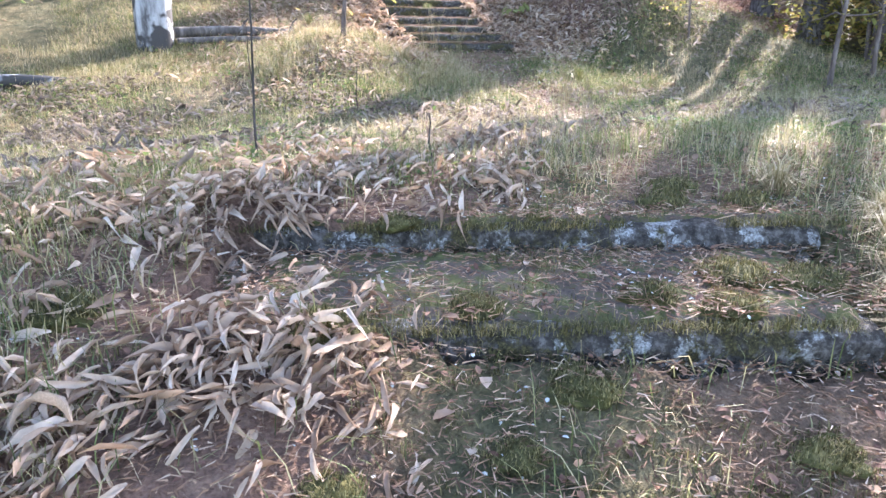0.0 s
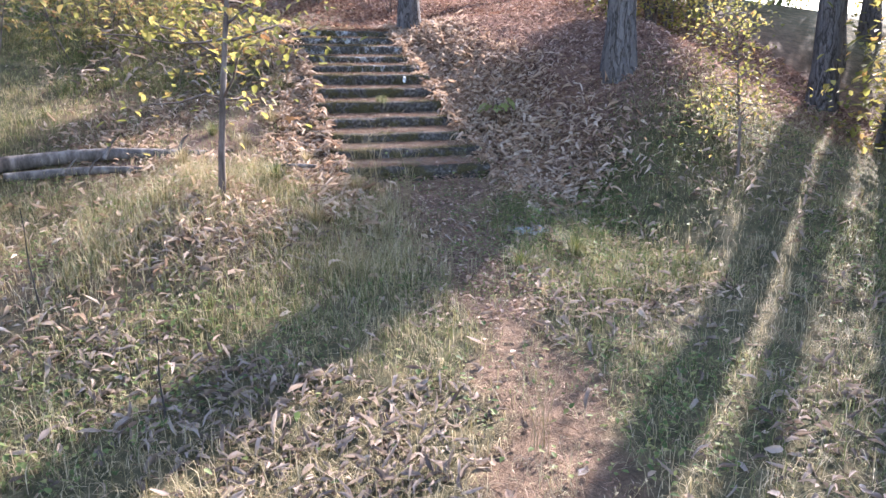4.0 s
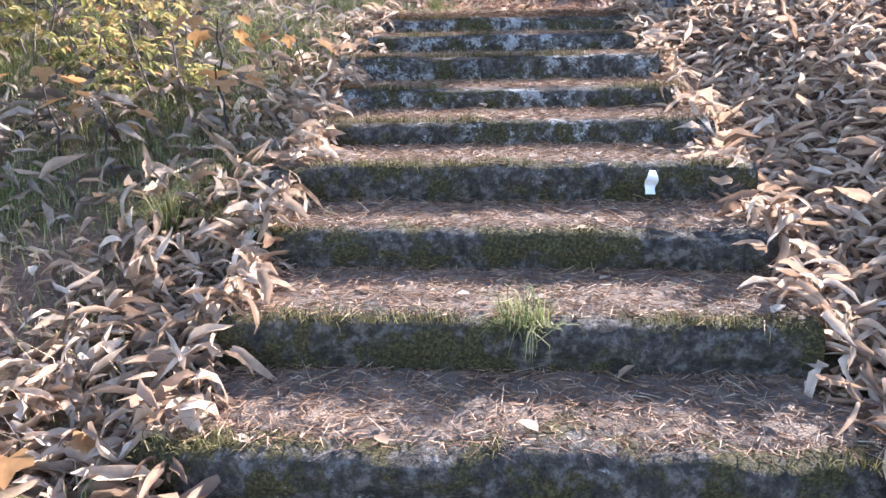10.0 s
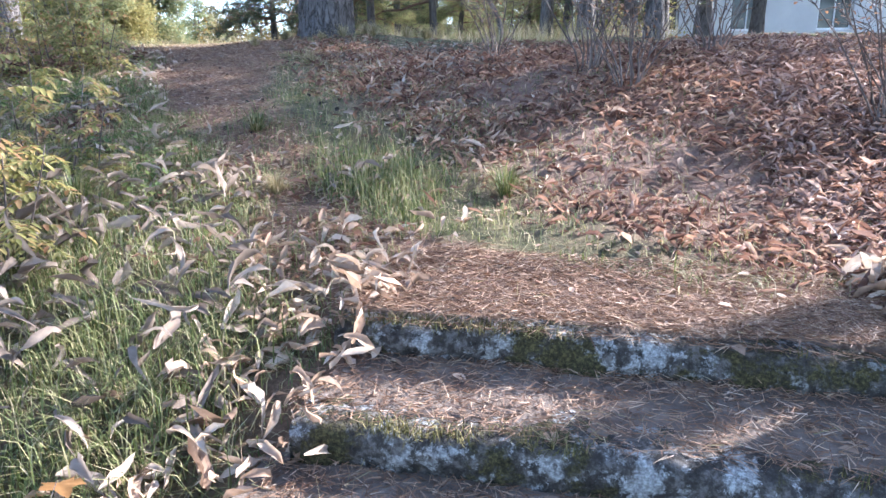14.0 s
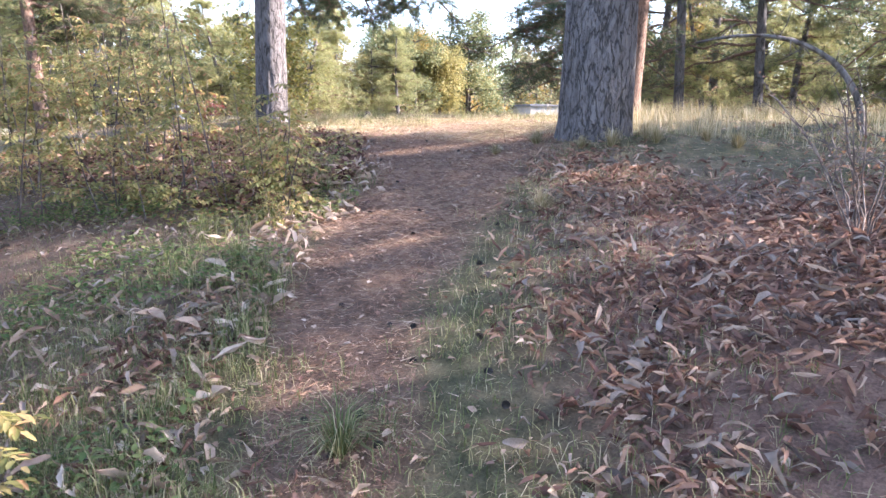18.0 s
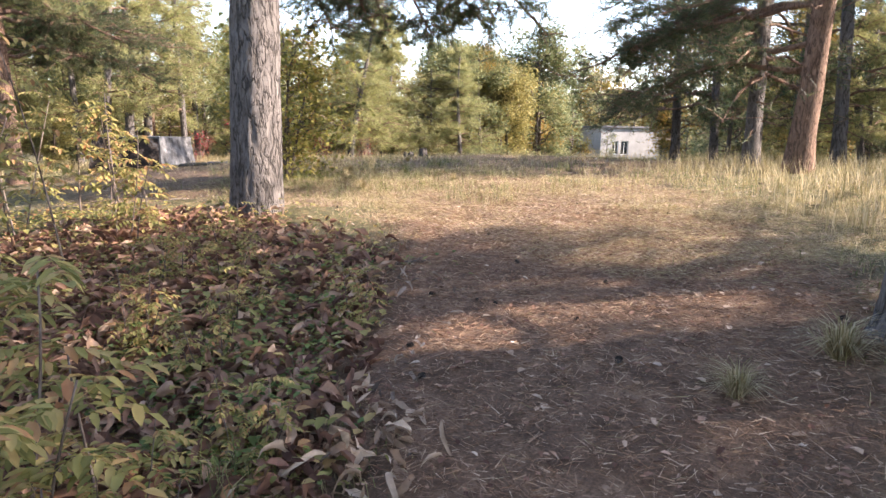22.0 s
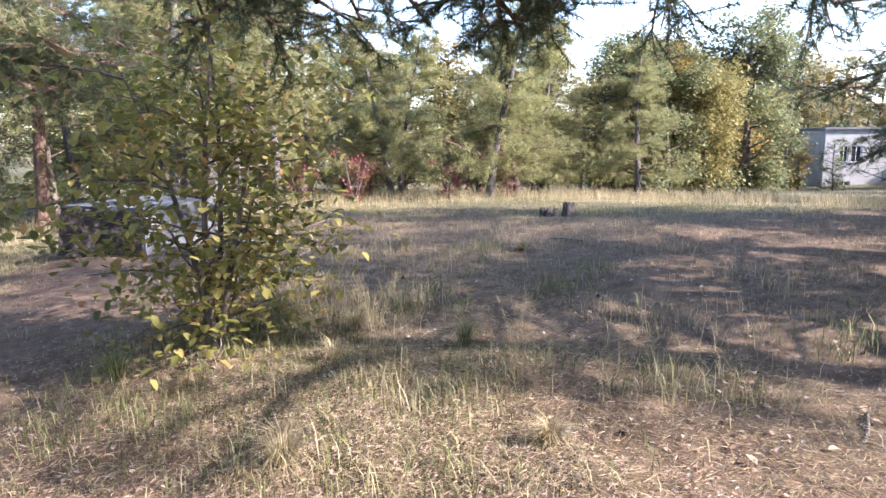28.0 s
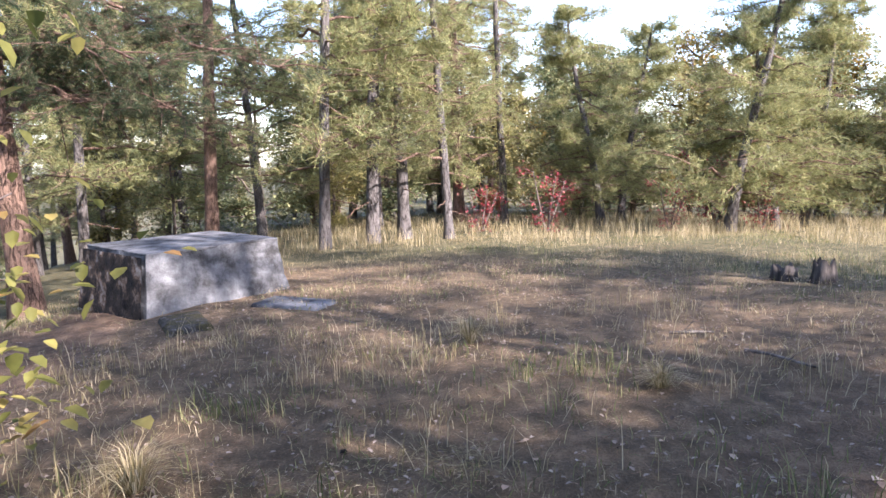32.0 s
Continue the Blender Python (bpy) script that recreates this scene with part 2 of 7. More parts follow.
M_LEAF_RED = mat_leaf("crimson_leaves", [(0.0, (0.16, 0.03, 0.035)), (0.6, (0.4, 0.05, 0.07)), (1.0, (0.42, 0.2, 0.16))], 0.35)
M_LEAF_RUST = mat_leaf("rusty_leaves", [(0.0, (0.14, 0.07, 0.04)), (0.5, (0.32, 0.17, 0.09)), (1.0, (0.43, 0.28, 0.15))], 0.35)
M_DRY = mat_leaf("withered_leaves", [(0.0, (0.24, 0.155, 0.105)), (0.35, (0.44, 0.305, 0.205)), (0.7, (0.58, 0.435, 0.315)), (1.0, (0.68, 0.56, 0.44))], 0.3, 0.8, 26, 0.6)
M_DRY_RED = mat_leaf("withered_russet_leaves", [(0.0, (0.1, 0.05, 0.036)), (0.4, (0.25, 0.135, 0.095)), (0.8, (0.42, 0.25, 0.165)), (1.0, (0.58, 0.42, 0.3))], 0.3, 0.8, 26, 0.6)
M_DRY_RUSSET = mat_leaf("withered_pinkish_leaves", [(0.0, (0.16, 0.095, 0.075)), (0.4, (0.3, 0.19, 0.15)), (0.8, (0.44, 0.3, 0.235)), (1.0, (0.6, 0.46, 0.37))], 0.3, 0.8, 26, 0.5)
M_DRY_GREY = mat_leaf("withered_grey_leaves", [(0.0, (0.12, 0.09, 0.07)), (0.5, (0.29, 0.225, 0.175)), (1.0, (0.48, 0.39, 0.315))], 0.3, 0.8, 26, 0.6)
M_GRASS = mat_leaf("green_grass", [(0.0, (0.07, 0.092, 0.028)), (0.45, (0.16, 0.185, 0.06)), (0.75, (0.3, 0.29, 0.12)), (1.0, (0.48, 0.41, 0.23))], 0.35, 0.6, 3)
M_STRAW = mat_leaf("straw_grass", [(0.0, (0.2, 0.17, 0.07)), (0.4, (0.38, 0.31, 0.16)), (1.0, (0.6, 0.5, 0.32))], 0.35, 0.6, 3)
M_STRAW_TAN = mat_leaf("tan_straw", [(0.0, (0.16, 0.1, 0.07)), (0.4, (0.38, 0.27, 0.19)), (1.0, (0.58, 0.45, 0.35))], 0.2, 0.7, 4)
M_MOSSBLADE = mat_leaf("moss_blades", [(0.0, (0.045, 0.04, 0.015)), (0.6, (0.12, 0.11, 0.035)), (1.0, (0.3, 0.25, 0.11))], 0.2, 0.8, 5)
M_LITTER = mat_leaf("fallen_needles", [(0.0, (0.1, 0.055, 0.035)), (0.5, (0.26, 0.15, 0.09)), (0.85, (0.4, 0.26, 0.17)), (1.0, (0.55, 0.42, 0.3))], 0.1, 0.7, 8)
M_CONCRETE = mat_plain("weathered_concrete", [(0.34, (0.035, 0.034, 0.033)), (0.47, (0.1, 0.1, 0.102)), (0.6, (0.17, 0.17, 0.172)), (0.72, (0.25, 0.245, 0.235))], 3.6, 0.9, 50, 0.015)
M_DARKWALL = mat_plain("dark_flaking_wall", [(0.38, (0.012, 0.01, 0.009)), (0.5, (0.035, 0.027, 0.022)), (0.56, (0.12, 0.08, 0.055)), (0.64, (0.26, 0.23, 0.2))], 4.5, 0.9, 30, 0.015)
M_RENDER = mat_plain("pale_render", [(0.3, (0.25, 0.245, 0.235)), (0.7, (0.36, 0.35, 0.335))], 1.0, 0.9)
M_RENDER_WHITE = mat_plain("white_render", [(0.3, (0.5, 0.5, 0.49)), (0.7, (0.62, 0.62, 0.6))], 1.0, 0.9)
M_GLASS, _nt, _b = mat_base("dark_glass", 0.08)
_b.inputs["Base Color"].default_value = (0.03, 0.035, 0.04, 1)
_b.inputs["Specular IOR Level"].default_value = 0.6
M_WHITE = mat_plain("white_paint", [(0.3, (0.72, 0.72, 0.7)), (0.7, (0.82, 0.82, 0.8))], 3, 0.6)
M_QUARTZ = mat_plain("grey_quartz", [(0.3, (0.2, 0.195, 0.19)), (0.7, (0.5, 0.49, 0.48))], 18, 0.7, 60, 0.01)
M_ROOF = mat_plain("dark_roofing", [(0.3, (0.08, 0.08, 0.085)), (0.7, (0.16, 0.16, 0.17))], 2, 0.9)
M_DEADWOOD = mat_bark("dead_wood", (0.035, 0.03, 0.026), (0.12, 0.102, 0.088), (0.25, 0.22, 0.195), 10, 0.01)
M_ROTTEN = mat_bark("rotten_wood", (0.015, 0.013, 0.011), (0.05, 0.042, 0.036), (0.13, 0.11, 0.095), 14, 0.02)
M_FAR_GREEN = mat_leaf("far_green_leaves", [(0.0, (0.12, 0.16, 0.08)), (0.5, (0.22, 0.25, 0.12)), (1.0, (0.36, 0.33, 0.16))], 0.35, 0.7, 0.2)


M_FAR_PALE = mat_leaf("far_birch_leaves", [(0.0, (0.22, 0.23, 0.12)), (0.5, (0.36, 0.34, 0.18)), (1.0, (0.46, 0.4, 0.22))], 0.35, 0.7, 0.2)
M_FAR_GOLD = mat_leaf("far_golden_leaves", [(0.0, (0.2, 0.2, 0.075)), (0.5, (0.34, 0.31, 0.12)), (1.0, (0.44, 0.36, 0.15))], 0.4, 0.7, 0.3)
M_ROWAN = mat_leaf("rowan_leaves", [(0.0, (0.17, 0.17, 0.05)), (0.5, (0.37, 0.34, 0.12)), (0.8, (0.48, 0.36, 0.15)), (1.0, (0.42, 0.21, 0.11))], 0.5)
M_MAPLE = mat_leaf("maple_leaves", [(0.0, (0.32, 0.33, 0.08)), (0.5, (0.48, 0.4, 0.12)), (0.8, (0.46, 0.28, 0.11)), (1.0, (0.4, 0.17, 0.08))], 0.5, 0.6, 30, 0.5)


# ---- the lie of the land ----
PROFILE = [(-60, -12), (-30, -7.5), (-20, -4.9), (-16.5, -3.6), (-15.0, -3.1), (-14.2, -2.84), (-13.5, -2.6), (-12.6, -2.47), (-9.4, -2.5),
           (-7.3, -2.27), (-5.3, -1.98), (0.2, 0.0), (1.2, 0.1), (2.1, 0.3), (3.2, 0.62), (4.2, 0.82), (6.7, 1.22), (7.8, 1.36),
           (9.2, 1.46), (12, 1.72), (15, 1.82), (18, 1.9), (22, 1.85), (28, 1.6), (45, 0.6), (70, -0.5), (400, -1.0)]
PY, PZ = (np.array(c, float) for c in zip(*PROFILE))
STEP_Y = np.array([0, -0.435, -0.91, -1.385, -1.87, -2.34, -2.74, -3.185, -3.6, -4.12, -4.6, -5.1])  # front edges, from the top
STEP_Z = np.array([0.005, -0.14, -0.292, -0.47, -0.617, -0.765, -0.95, -1.125, -1.315, -1.482, -1.63, -1.78])
STEP_COUNT = len(STEP_Y)
STEP_RISE = 0.165
STAIR_X0, STAIR_X1, STAIR_END = -0.04, 1.82, -5.1
LOW_AT, LOW_TURN = (-1.75, -13.27), -16.0  # the low steps: middle of the upper front edge, turn
LOW_Z, LOW_TREAD, LOW_RISE = -2.66, 0.66, 0.16
_fine = np.linspace(-60, 400, 9201)
_prof = np.convolve(np.pad(np.interp(_fine, PY, PZ), 10, "edge"), np.ones(21) / 21, "valid")


def hill(x, y, cx, cy, sx, sy, h):
    return h * np.exp(-((x - cx) / sx) ** 2 - ((y - cy) / sy) ** 2)


def wobble(x, y):
    return (0.035 * np.sin(1.7 * x + 0.6 * y) * np.sin(1.3 * y - 0.8 * x + 1) + 0.02 * np.sin(4.1 * x - 2.3 * y) * np.cos(3.7 * y + 1.9 * x)
            + 0.012 * np.sin(9.3 * x + 4.0 * y) * np.sin(8.1 * y - 5.0 * x))


def path_mid(y):  # the trodden line
    return np.interp(y, [-20, -13.5, -10.3, -9.5, -7.2, -5.3, 0.0, 0.5, 1.1, 1.9, 3.65, 4.6, 5.9, 8.7, 11.0, 16.0],
                     [-2.6, -1.2, 0.1, 0.48, 0.7, 0.95, 0.85, 0.15, -0.6, -1.27, -2.75, -3.35, -4.1, -5.9, -7.8, -12.0])


def stair_z(y):
    return STEP_Z[tread_of(y)]


def tread_of(y):
    """Number of the tread at y, from the top."""
    return np.clip(np.searchsorted(-STEP_Y, -np.asarray(y, float)), 0, STEP_COUNT - 1)


def tread_share(y):
    """0 at the front edge of a tread, 1 against the riser behind it."""
    k = tread_of(y)
    back = np.where(k > 0, STEP_Y[np.maximum(k - 1, 0)], 0.5)
    return np.clip((y - STEP_Y[k]) / (back - STEP_Y[k]), 0, 1)


def low_uv(x, y):
    """Along and behind the upper front edge of the low steps."""
    c, s = math.cos(math.radians(LOW_TURN)), math.sin(math.radians(LOW_TURN))
    return (x - LOW_AT[0]) * c + (y - LOW_AT[1]) * s, -(x - LOW_AT[0]) * s + (y - LOW_AT[1]) * c


def land(x, y):
    """Height of the ground."""
    x, y = np.asarray(x, float), np.asarray(y, float)
    z = np.interp(y, _fine, _prof)
    t = np.clip((x - 1.9) / 1.4, 0, 1)
    z = z + (hill(x, y, 4.2, -4.6, 1.6, 2.6, 1.15) + hill(x, y, 9.0, -1.0, 5.0, 5.0, 0.9)) * t * t * (3 - 2 * t)
    z = z - 0.1 * np.exp(-((x - 2.0) / 0.35) ** 2 - ((y + 2.7) / 2.4) ** 8) - 0.1 * np.exp(-((x + 0.05) / 0.3) ** 2 - ((y + 2.7) / 2.4) ** 8) + hill(x, y, -1.4, -6.3, 1.0, 1.4, 0.4)
    z = z + hill(x, y, -3.4, 8.2, 1.4, 1.4, 0.2) + hill(x, y, -9.4, 8.4, 1.2, 1.2, 0.14) + hill(x, y, 1.2, 4.4, 1.6, 1.6, 0.15) + hill(x, y, -19.2, 11.4, 3.6, 2.6, 0.12) - hill(x, y, -5, -9, 4, 3, 0.25)
    z = z + hill(x, y, -82, 122, 34, 30, 11.0) + hill(x, y, -30, 150, 45, 30, 7.0)
    u, v = low_uv(x, y)
    z = z - hill(x, y, -1.75, -13.5, 1.6, 0.55, 0.08) - hill(x, y, -2.0, -14.55, 1.6, 0.6, 0.16) - 0.2 * np.exp(-(u / 1.12) ** 8 - ((v + 0.33) / 0.34) ** 8)
    z = z - 0.05 * np.clip(-x - 15, 0, 40) * (y > -30)
    z = z + wobble(x, y) * np.clip(1 - 0.6 * np.exp(-((x - path_mid(y)) / 0.6) ** 2), 0, 1)
    return z


def ground_z(x, y):
    """Height of what one treads on: the steps inside the stairs, else the land."""
    x, y = np.asarray(x, float), np.asarray(y, float)
    inside = (x > STAIR_X0) & (x < STAIR_X1) & (y < 0.0) & (y > STAIR_END)
    return np.where(inside, stair_z(y), land(x, y))


# ---- mesh helpers ----
def np_mesh(name, verts, faces, mat, smooth=False):
    """faces: an (n,3) or (n,4) array, or a list of such arrays."""
    faces = [f for f in (faces if isinstance(faces, list) else [faces]) if len(f)]
    me = bpy.data.meshes.new(name)
    v = np.ascontiguousarray(verts, np.float32)
    me.vertices.add(len(v))
    me.vertices.foreach_set("co", v.ravel())
    loops = np.concatenate([f.ravel() for f in faces]).astype(np.int32)
    sizes = np.concatenate([np.full(len(f), f.shape[1], np.int32) for f in faces])
    me.loops.add(len(loops))
    me.loops.foreach_set("vertex_index", loops)
    me.polygons.add(len(sizes))
    me.polygons.foreach_set("loop_start", np.concatenate([[0], np.cumsum(sizes)[:-1]]).astype(np.int32))
    me.polygons.foreach_set("loop_total", sizes)
    if smooth:
        me.polygons.foreach_set("use_smooth", np.ones(len(sizes), bool))
    me.update(calc_edges=True)
    if mat:
        me.materials.append(mat)
    return me


def part(name, me, parent, label=""):
    ob = new(name, me)
    ob.parent = parent
    if label:
        ob["label"] = label
    return ob


def thing(name, label, category, m=None, group="", kind=""):
    ob = new(name)
    ob.matrix_world = m if m is not None else Matrix()
    return tagged(ob, label, category, group, kind)


def tube(points, radii, sides=8, rough=0.0, seed=0):
    """Verts and quads of a tapering tube along points."""
    P = np.array(points, float)
    n = len(P)
    tan = np.gradient(P, axis=0)
    tan /= np.linalg.norm(tan, axis=1)[:, None] + 1e-9
    ref = np.where(np.abs(tan[:, 2:3]) > 0.9, np.array([[1.0, 0, 0]]), np.array([[0, 0, 1.0]]))
    u = np.cross(tan, ref)
    u /= np.linalg.norm(u, axis=1)[:, None] + 1e-9
    w = np.cross(tan, u)
    a = np.linspace(0, 2 * np.pi, sides, endpoint=False)
    r = np.array(radii, float)[:, None] * (1 + rough * np.random.default_rng(seed).normal(size=(n, sides)))
    V = P[:, None, :] + r[..., None] * (np.cos(a)[None, :, None] * u[:, None, :] + np.sin(a)[None, :, None] * w[:, None, :])
    i = np.arange(n - 1)[:, None] * sides
    j = np.arange(sides)[None, :]
    k = (j + 1) % sides
    F = np.stack([i + j, i + k, i + sides + k, i + sides + j], -1).reshape(-1, 4)
    V = np.concatenate([V.reshape(-1, 3), P[-1:] + tan[-1:] * radii[-1]])
    top = (n - 1) * sides
    caps = np.stack([np.full(sides, len(V) - 1), top + j[0], top + k[0]], -1)
    return V, F, caps


class Heap:
    """Collects pieces into one mesh."""

    def __init__(self):
        self.v, self.f3, self.f4, self.n = [], [], [], 0

    def add(self, V, *faces):
        for f in faces:
            (self.f3 if f.shape[1] == 3 else self.f4).append(f + self.n)
        self.v.append(V)
        self.n += len(V)

    def mesh(self, name, mat, smooth=False):
        fs = [np.concatenate(f) for f in (self.f3, self.f4) if f]
        return np_mesh(name, np.concatenate(self.v), fs, mat, smooth)


def frames_of(heading, pitch):
    """Along, side and up vectors for arrays of heading (about z) and pitch above the ground."""
    ch, sh, cp, sp = np.cos(heading), np.sin(heading), np.cos(pitch), np.sin(pitch)
    along = np.stack([ch * cp, sh * cp, sp], -1)
    side = np.stack([-sh, ch, np.zeros_like(ch)], -1)
    up = np.cross(along, side) * -1
    up = np.stack([-ch * sp, -sh * sp, cp], -1)
    return along, side, up


def blades(pos, length, width, lean, heading, droop=0.5):
    """Grass blades of three triangles each: bent, tapering strips."""
    n = len(pos)
    tan = np.stack([np.cos(heading), np.sin(heading), np.zeros(n)], -1)
    side = np.stack([-np.sin(heading), np.cos(heading), np.zeros(n)], -1) * (width / 2)[:, None]
    up = np.array([0, 0, 1.0])
    m = pos + tan * (length * 0.45 * np.sin(lean))[:, None] + up * (length * 0.5 * np.cos(lean))[:, None]
    l2 = lean + droop
    t = m + tan * (length * 0.5 * np.sin(l2))[:, None] + up * (length * 0.5 * np.cos(l2))[:, None]
    V = np.stack([pos - side, pos + side, m - side * 0.8, m + side * 0.8, t], 1).reshape(-1, 3)
    b = np.arange(n)[:, None] * 5
    q = np.concatenate([b, b + 1, b + 3, b + 2], 1)
    f = np.concatenate([b + 2, b + 3, b + 4], 1)
    return V, q, f


def leaves(pos, length, width, heading, pitch, curl, roll, rich=False):
    """Long pointed leaves that arch over: four pieces along a bent midrib."""
    n = len(pos)
    along, side, up = frames_of(heading, pitch)
    cr, sr = np.cos(roll)[:, None], np.sin(roll)[:, None]
    side, up = side * cr + up * sr, up * cr - side * sr
    out = []
    twist = np.sin(roll * 5.0) * 0.9
    stations = ((0.0, 0.2), (0.14, 0.62), (0.34, 1.0), (0.57, 0.92), (0.8, 0.5), (1.0, 0.0)) if rich else ((0.0, 0.25), (0.3, 1.0), (0.68, 0.72), (1.0, 0.0))
    for s, w in stations:
        bend = curl * s
        c = pos + along * (length * s * (1 - 0.35 * np.clip(bend, 0, 1.6) * s))[:, None] - up * (length * bend * s * 0.7)[:, None] + side * (length * 0.2 * twist * s * s)[:, None]
        ct, stw = np.cos(twist * s)[:, None], np.sin(twist * s)[:, None]
        h = (side * ct + up * stw) * (width * w * 0.5)[:, None]
        lift = (up * ct - side * stw) * (width * w * 0.7)[:, None]
        if w > 0:
            out += [c - h + lift, c, c + h + lift]
        else:
            out += [c]
    V = np.stack(out, 1)
    rough = np.random.default_rng(n + 17).normal(size=V.shape) * (width * 0.13)[:, None, None]
    rough[:, :3] *= 0.3
    V = (V + rough).reshape(-1, 3)
    k = len(stations) - 1
    b = np.arange(n)[:, None] * (3 * k + 1)
    q = np.concatenate([np.concatenate([b + 3 * i + j, b + 3 * i + j + 1, b + 3 * i + j + 4, b + 3 * i + j + 3], 1) for i in range(k - 1) for j in (0, 1)])
    f = np.concatenate([np.concatenate([b + 3 * (k - 1) + j, b + 3 * (k - 1) + j + 1, b + 3 * k], 1) for j in (0, 1)])
    return V, q, f


def ovals(pos, size, normal_tilt, heading, aspect=0.7, fine=False):
    """Small broad leaves, folded along the middle: two triangles and two more."""
    n = len(pos)
    along, side, up = frames_of(heading, normal_tilt)
    L, W = size[:, None], (size * aspect)[:, None]
    if fine:
        rim = ((0.0, 0.0), (0.28, 0.46), (0.7, 0.38), (1.0, 0.0), (0.7, -0.38), (0.28, -0.46))
        V = np.stack([pos + along * L * a + side * W * b + up * (W * abs(b) * 0.4 - L * 0.12 * a * a) for a, b in rim], 1).reshape(-1, 3)
        b = np.arange(n)[:, None] * 6
        return V, np.concatenate([np.concatenate([b, b + 1, b + 2, b + 3], 1), np.concatenate([b, b + 3, b + 4, b + 5], 1)])
    V = np.stack([pos, pos + along * L * 0.45 + side * W * 0.5 + up * W * 0.15, pos + along * L, pos + along * L * 0.45 - side * W * 0.5 + up * W * 0.15], 1).reshape(-1, 3)
    b = np.arange(n)[:, None] * 4
    f = np.concatenate([np.concatenate([b, b + 1, b + 2], 1), np.concatenate([b, b + 2, b + 3], 1)])
    return V, f


def spikes(pos, along, length, width, seed=0):
    """Single thin triangles, each in its own direction."""
    n = len(pos)
    r = np.random.default_rng(seed).normal(size=(n, 3))
    side = np.cross(along, r)
    side /= np.linalg.norm(side, axis=1)[:, None] + 1e-9
    h = side * (width / 2)[:, None]
    V = np.stack([pos - h, pos + h, pos + along * length[:, None]], 1).reshape(-1, 3)
    return V, np.arange(3 * n).reshape(-1, 3)


def unit(v):
    return v / (np.linalg.norm(v, axis=-1, keepdims=True) + 1e-9)


# ---- ground ----
def build_ground():
    def axis(lo, hi, a, b, fine, coarse):
        return np.unique(np.concatenate([np.arange(lo, a, coarse), np.arange(a, b, fine), np.arange(b, hi + coarse, coarse)]).round(3))
    near_x, near_y = axis(-140, 60, -14, 7, 0.09, 2.2), axis(-60, 180, -17, 19, 0.09, 2.2)
    gx = np.concatenate([[-900, -400, -220], near_x, [180, 400, 900]])
    gy = np.concatenate([[-900, -300, -120], near_y, [230, 400, 900]])
    X, Y = np.meshgrid(gx, gy)
    Z = land(X, Y)
    inside = (X > STAIR_X0 + 0.1) & (X < STAIR_X1 - 0.1) & (Y < 0.1) & (Y > STAIR_END - 0.05)
    Z = np.where(inside, Z - 0.35, Z)
    low = in_low_steps(X, Y)
    Z = np.where(low, Z - 0.3, Z)
    V = np.stack([X, Y, Z], -1).reshape(-1, 3)
    ny, nx = X.shape
    i = (np.arange(ny - 1)[:, None] * nx + np.arange(nx - 1)[None, :]).ravel()
    F = np.stack([i, i + 1, i + nx + 1, i + nx], 1)
    me = np_mesh("ground", V, F, M_GROUND, True)
    needle, leaf = path_share(V[:, 0], V[:, 1]), leaf_share(V[:, 0], V[:, 1])
    col = np.stack([needle, 1 - needle, leaf * (1 - needle * 0.6), np.ones(len(V))], 1).astype(np.float32)
    at = me.attributes.new("soil", "FLOAT_COLOR", "POINT")
    at.data.foreach_set("color", col.ravel())
    tagged(new("ground", me), "forest floor of needle litter, moss and turf", "ground", kind="structure")


def patch_noise(x, y, s=1.0, k=0.0):
    return 0.5 + 0.25 * (np.sin(x * 1.9 / s + 1.3 * np.sin(y * 0.9 / s + k) + k) + np.sin(y * 2.3 / s + 1.7 * np.sin(x * 1.1 / s - k) + 2 * k))


def smooth01(x, a, b):
    t = np.clip((x - a) / (b - a), 0, 1)
    return t * t * (3 - 2 * t)


def path_share(x, y):
    """1 on the trodden, needle-covered line."""
    w = np.interp(y, [-16, -12.8, -9.6, -8, -5.3, 0, 0.6, 1.1, 2, 4, 6, 8, 10, 13, 18], [0.5, 0.3, 0.36, 0.24, 0.85, 1.0, 0.7, 0.32, 0.42, 0.6, 1.0, 1.8, 2.2, 2.6, 3.0])
    d = np.abs(x - path_mid(y)) + 0.25 * (patch_noise(x, y, 0.4) - 0.5)
    track = 1 - smooth01(d, w * 0.75, w * 1.25)
    bare = np.hypot((x + 15.5) / 7.5, (y - 13.4) / 5.2) + 0.35 * (patch_noise(x, y, 1.4, 2.6) - 0.5)
    track = np.maximum(track, 0.85 * (1 - smooth01(bare, 0.75, 1.1)))
    return track * np.where(y > 11, 0.7, 1) * np.where(y < -6, 0.85, 1)


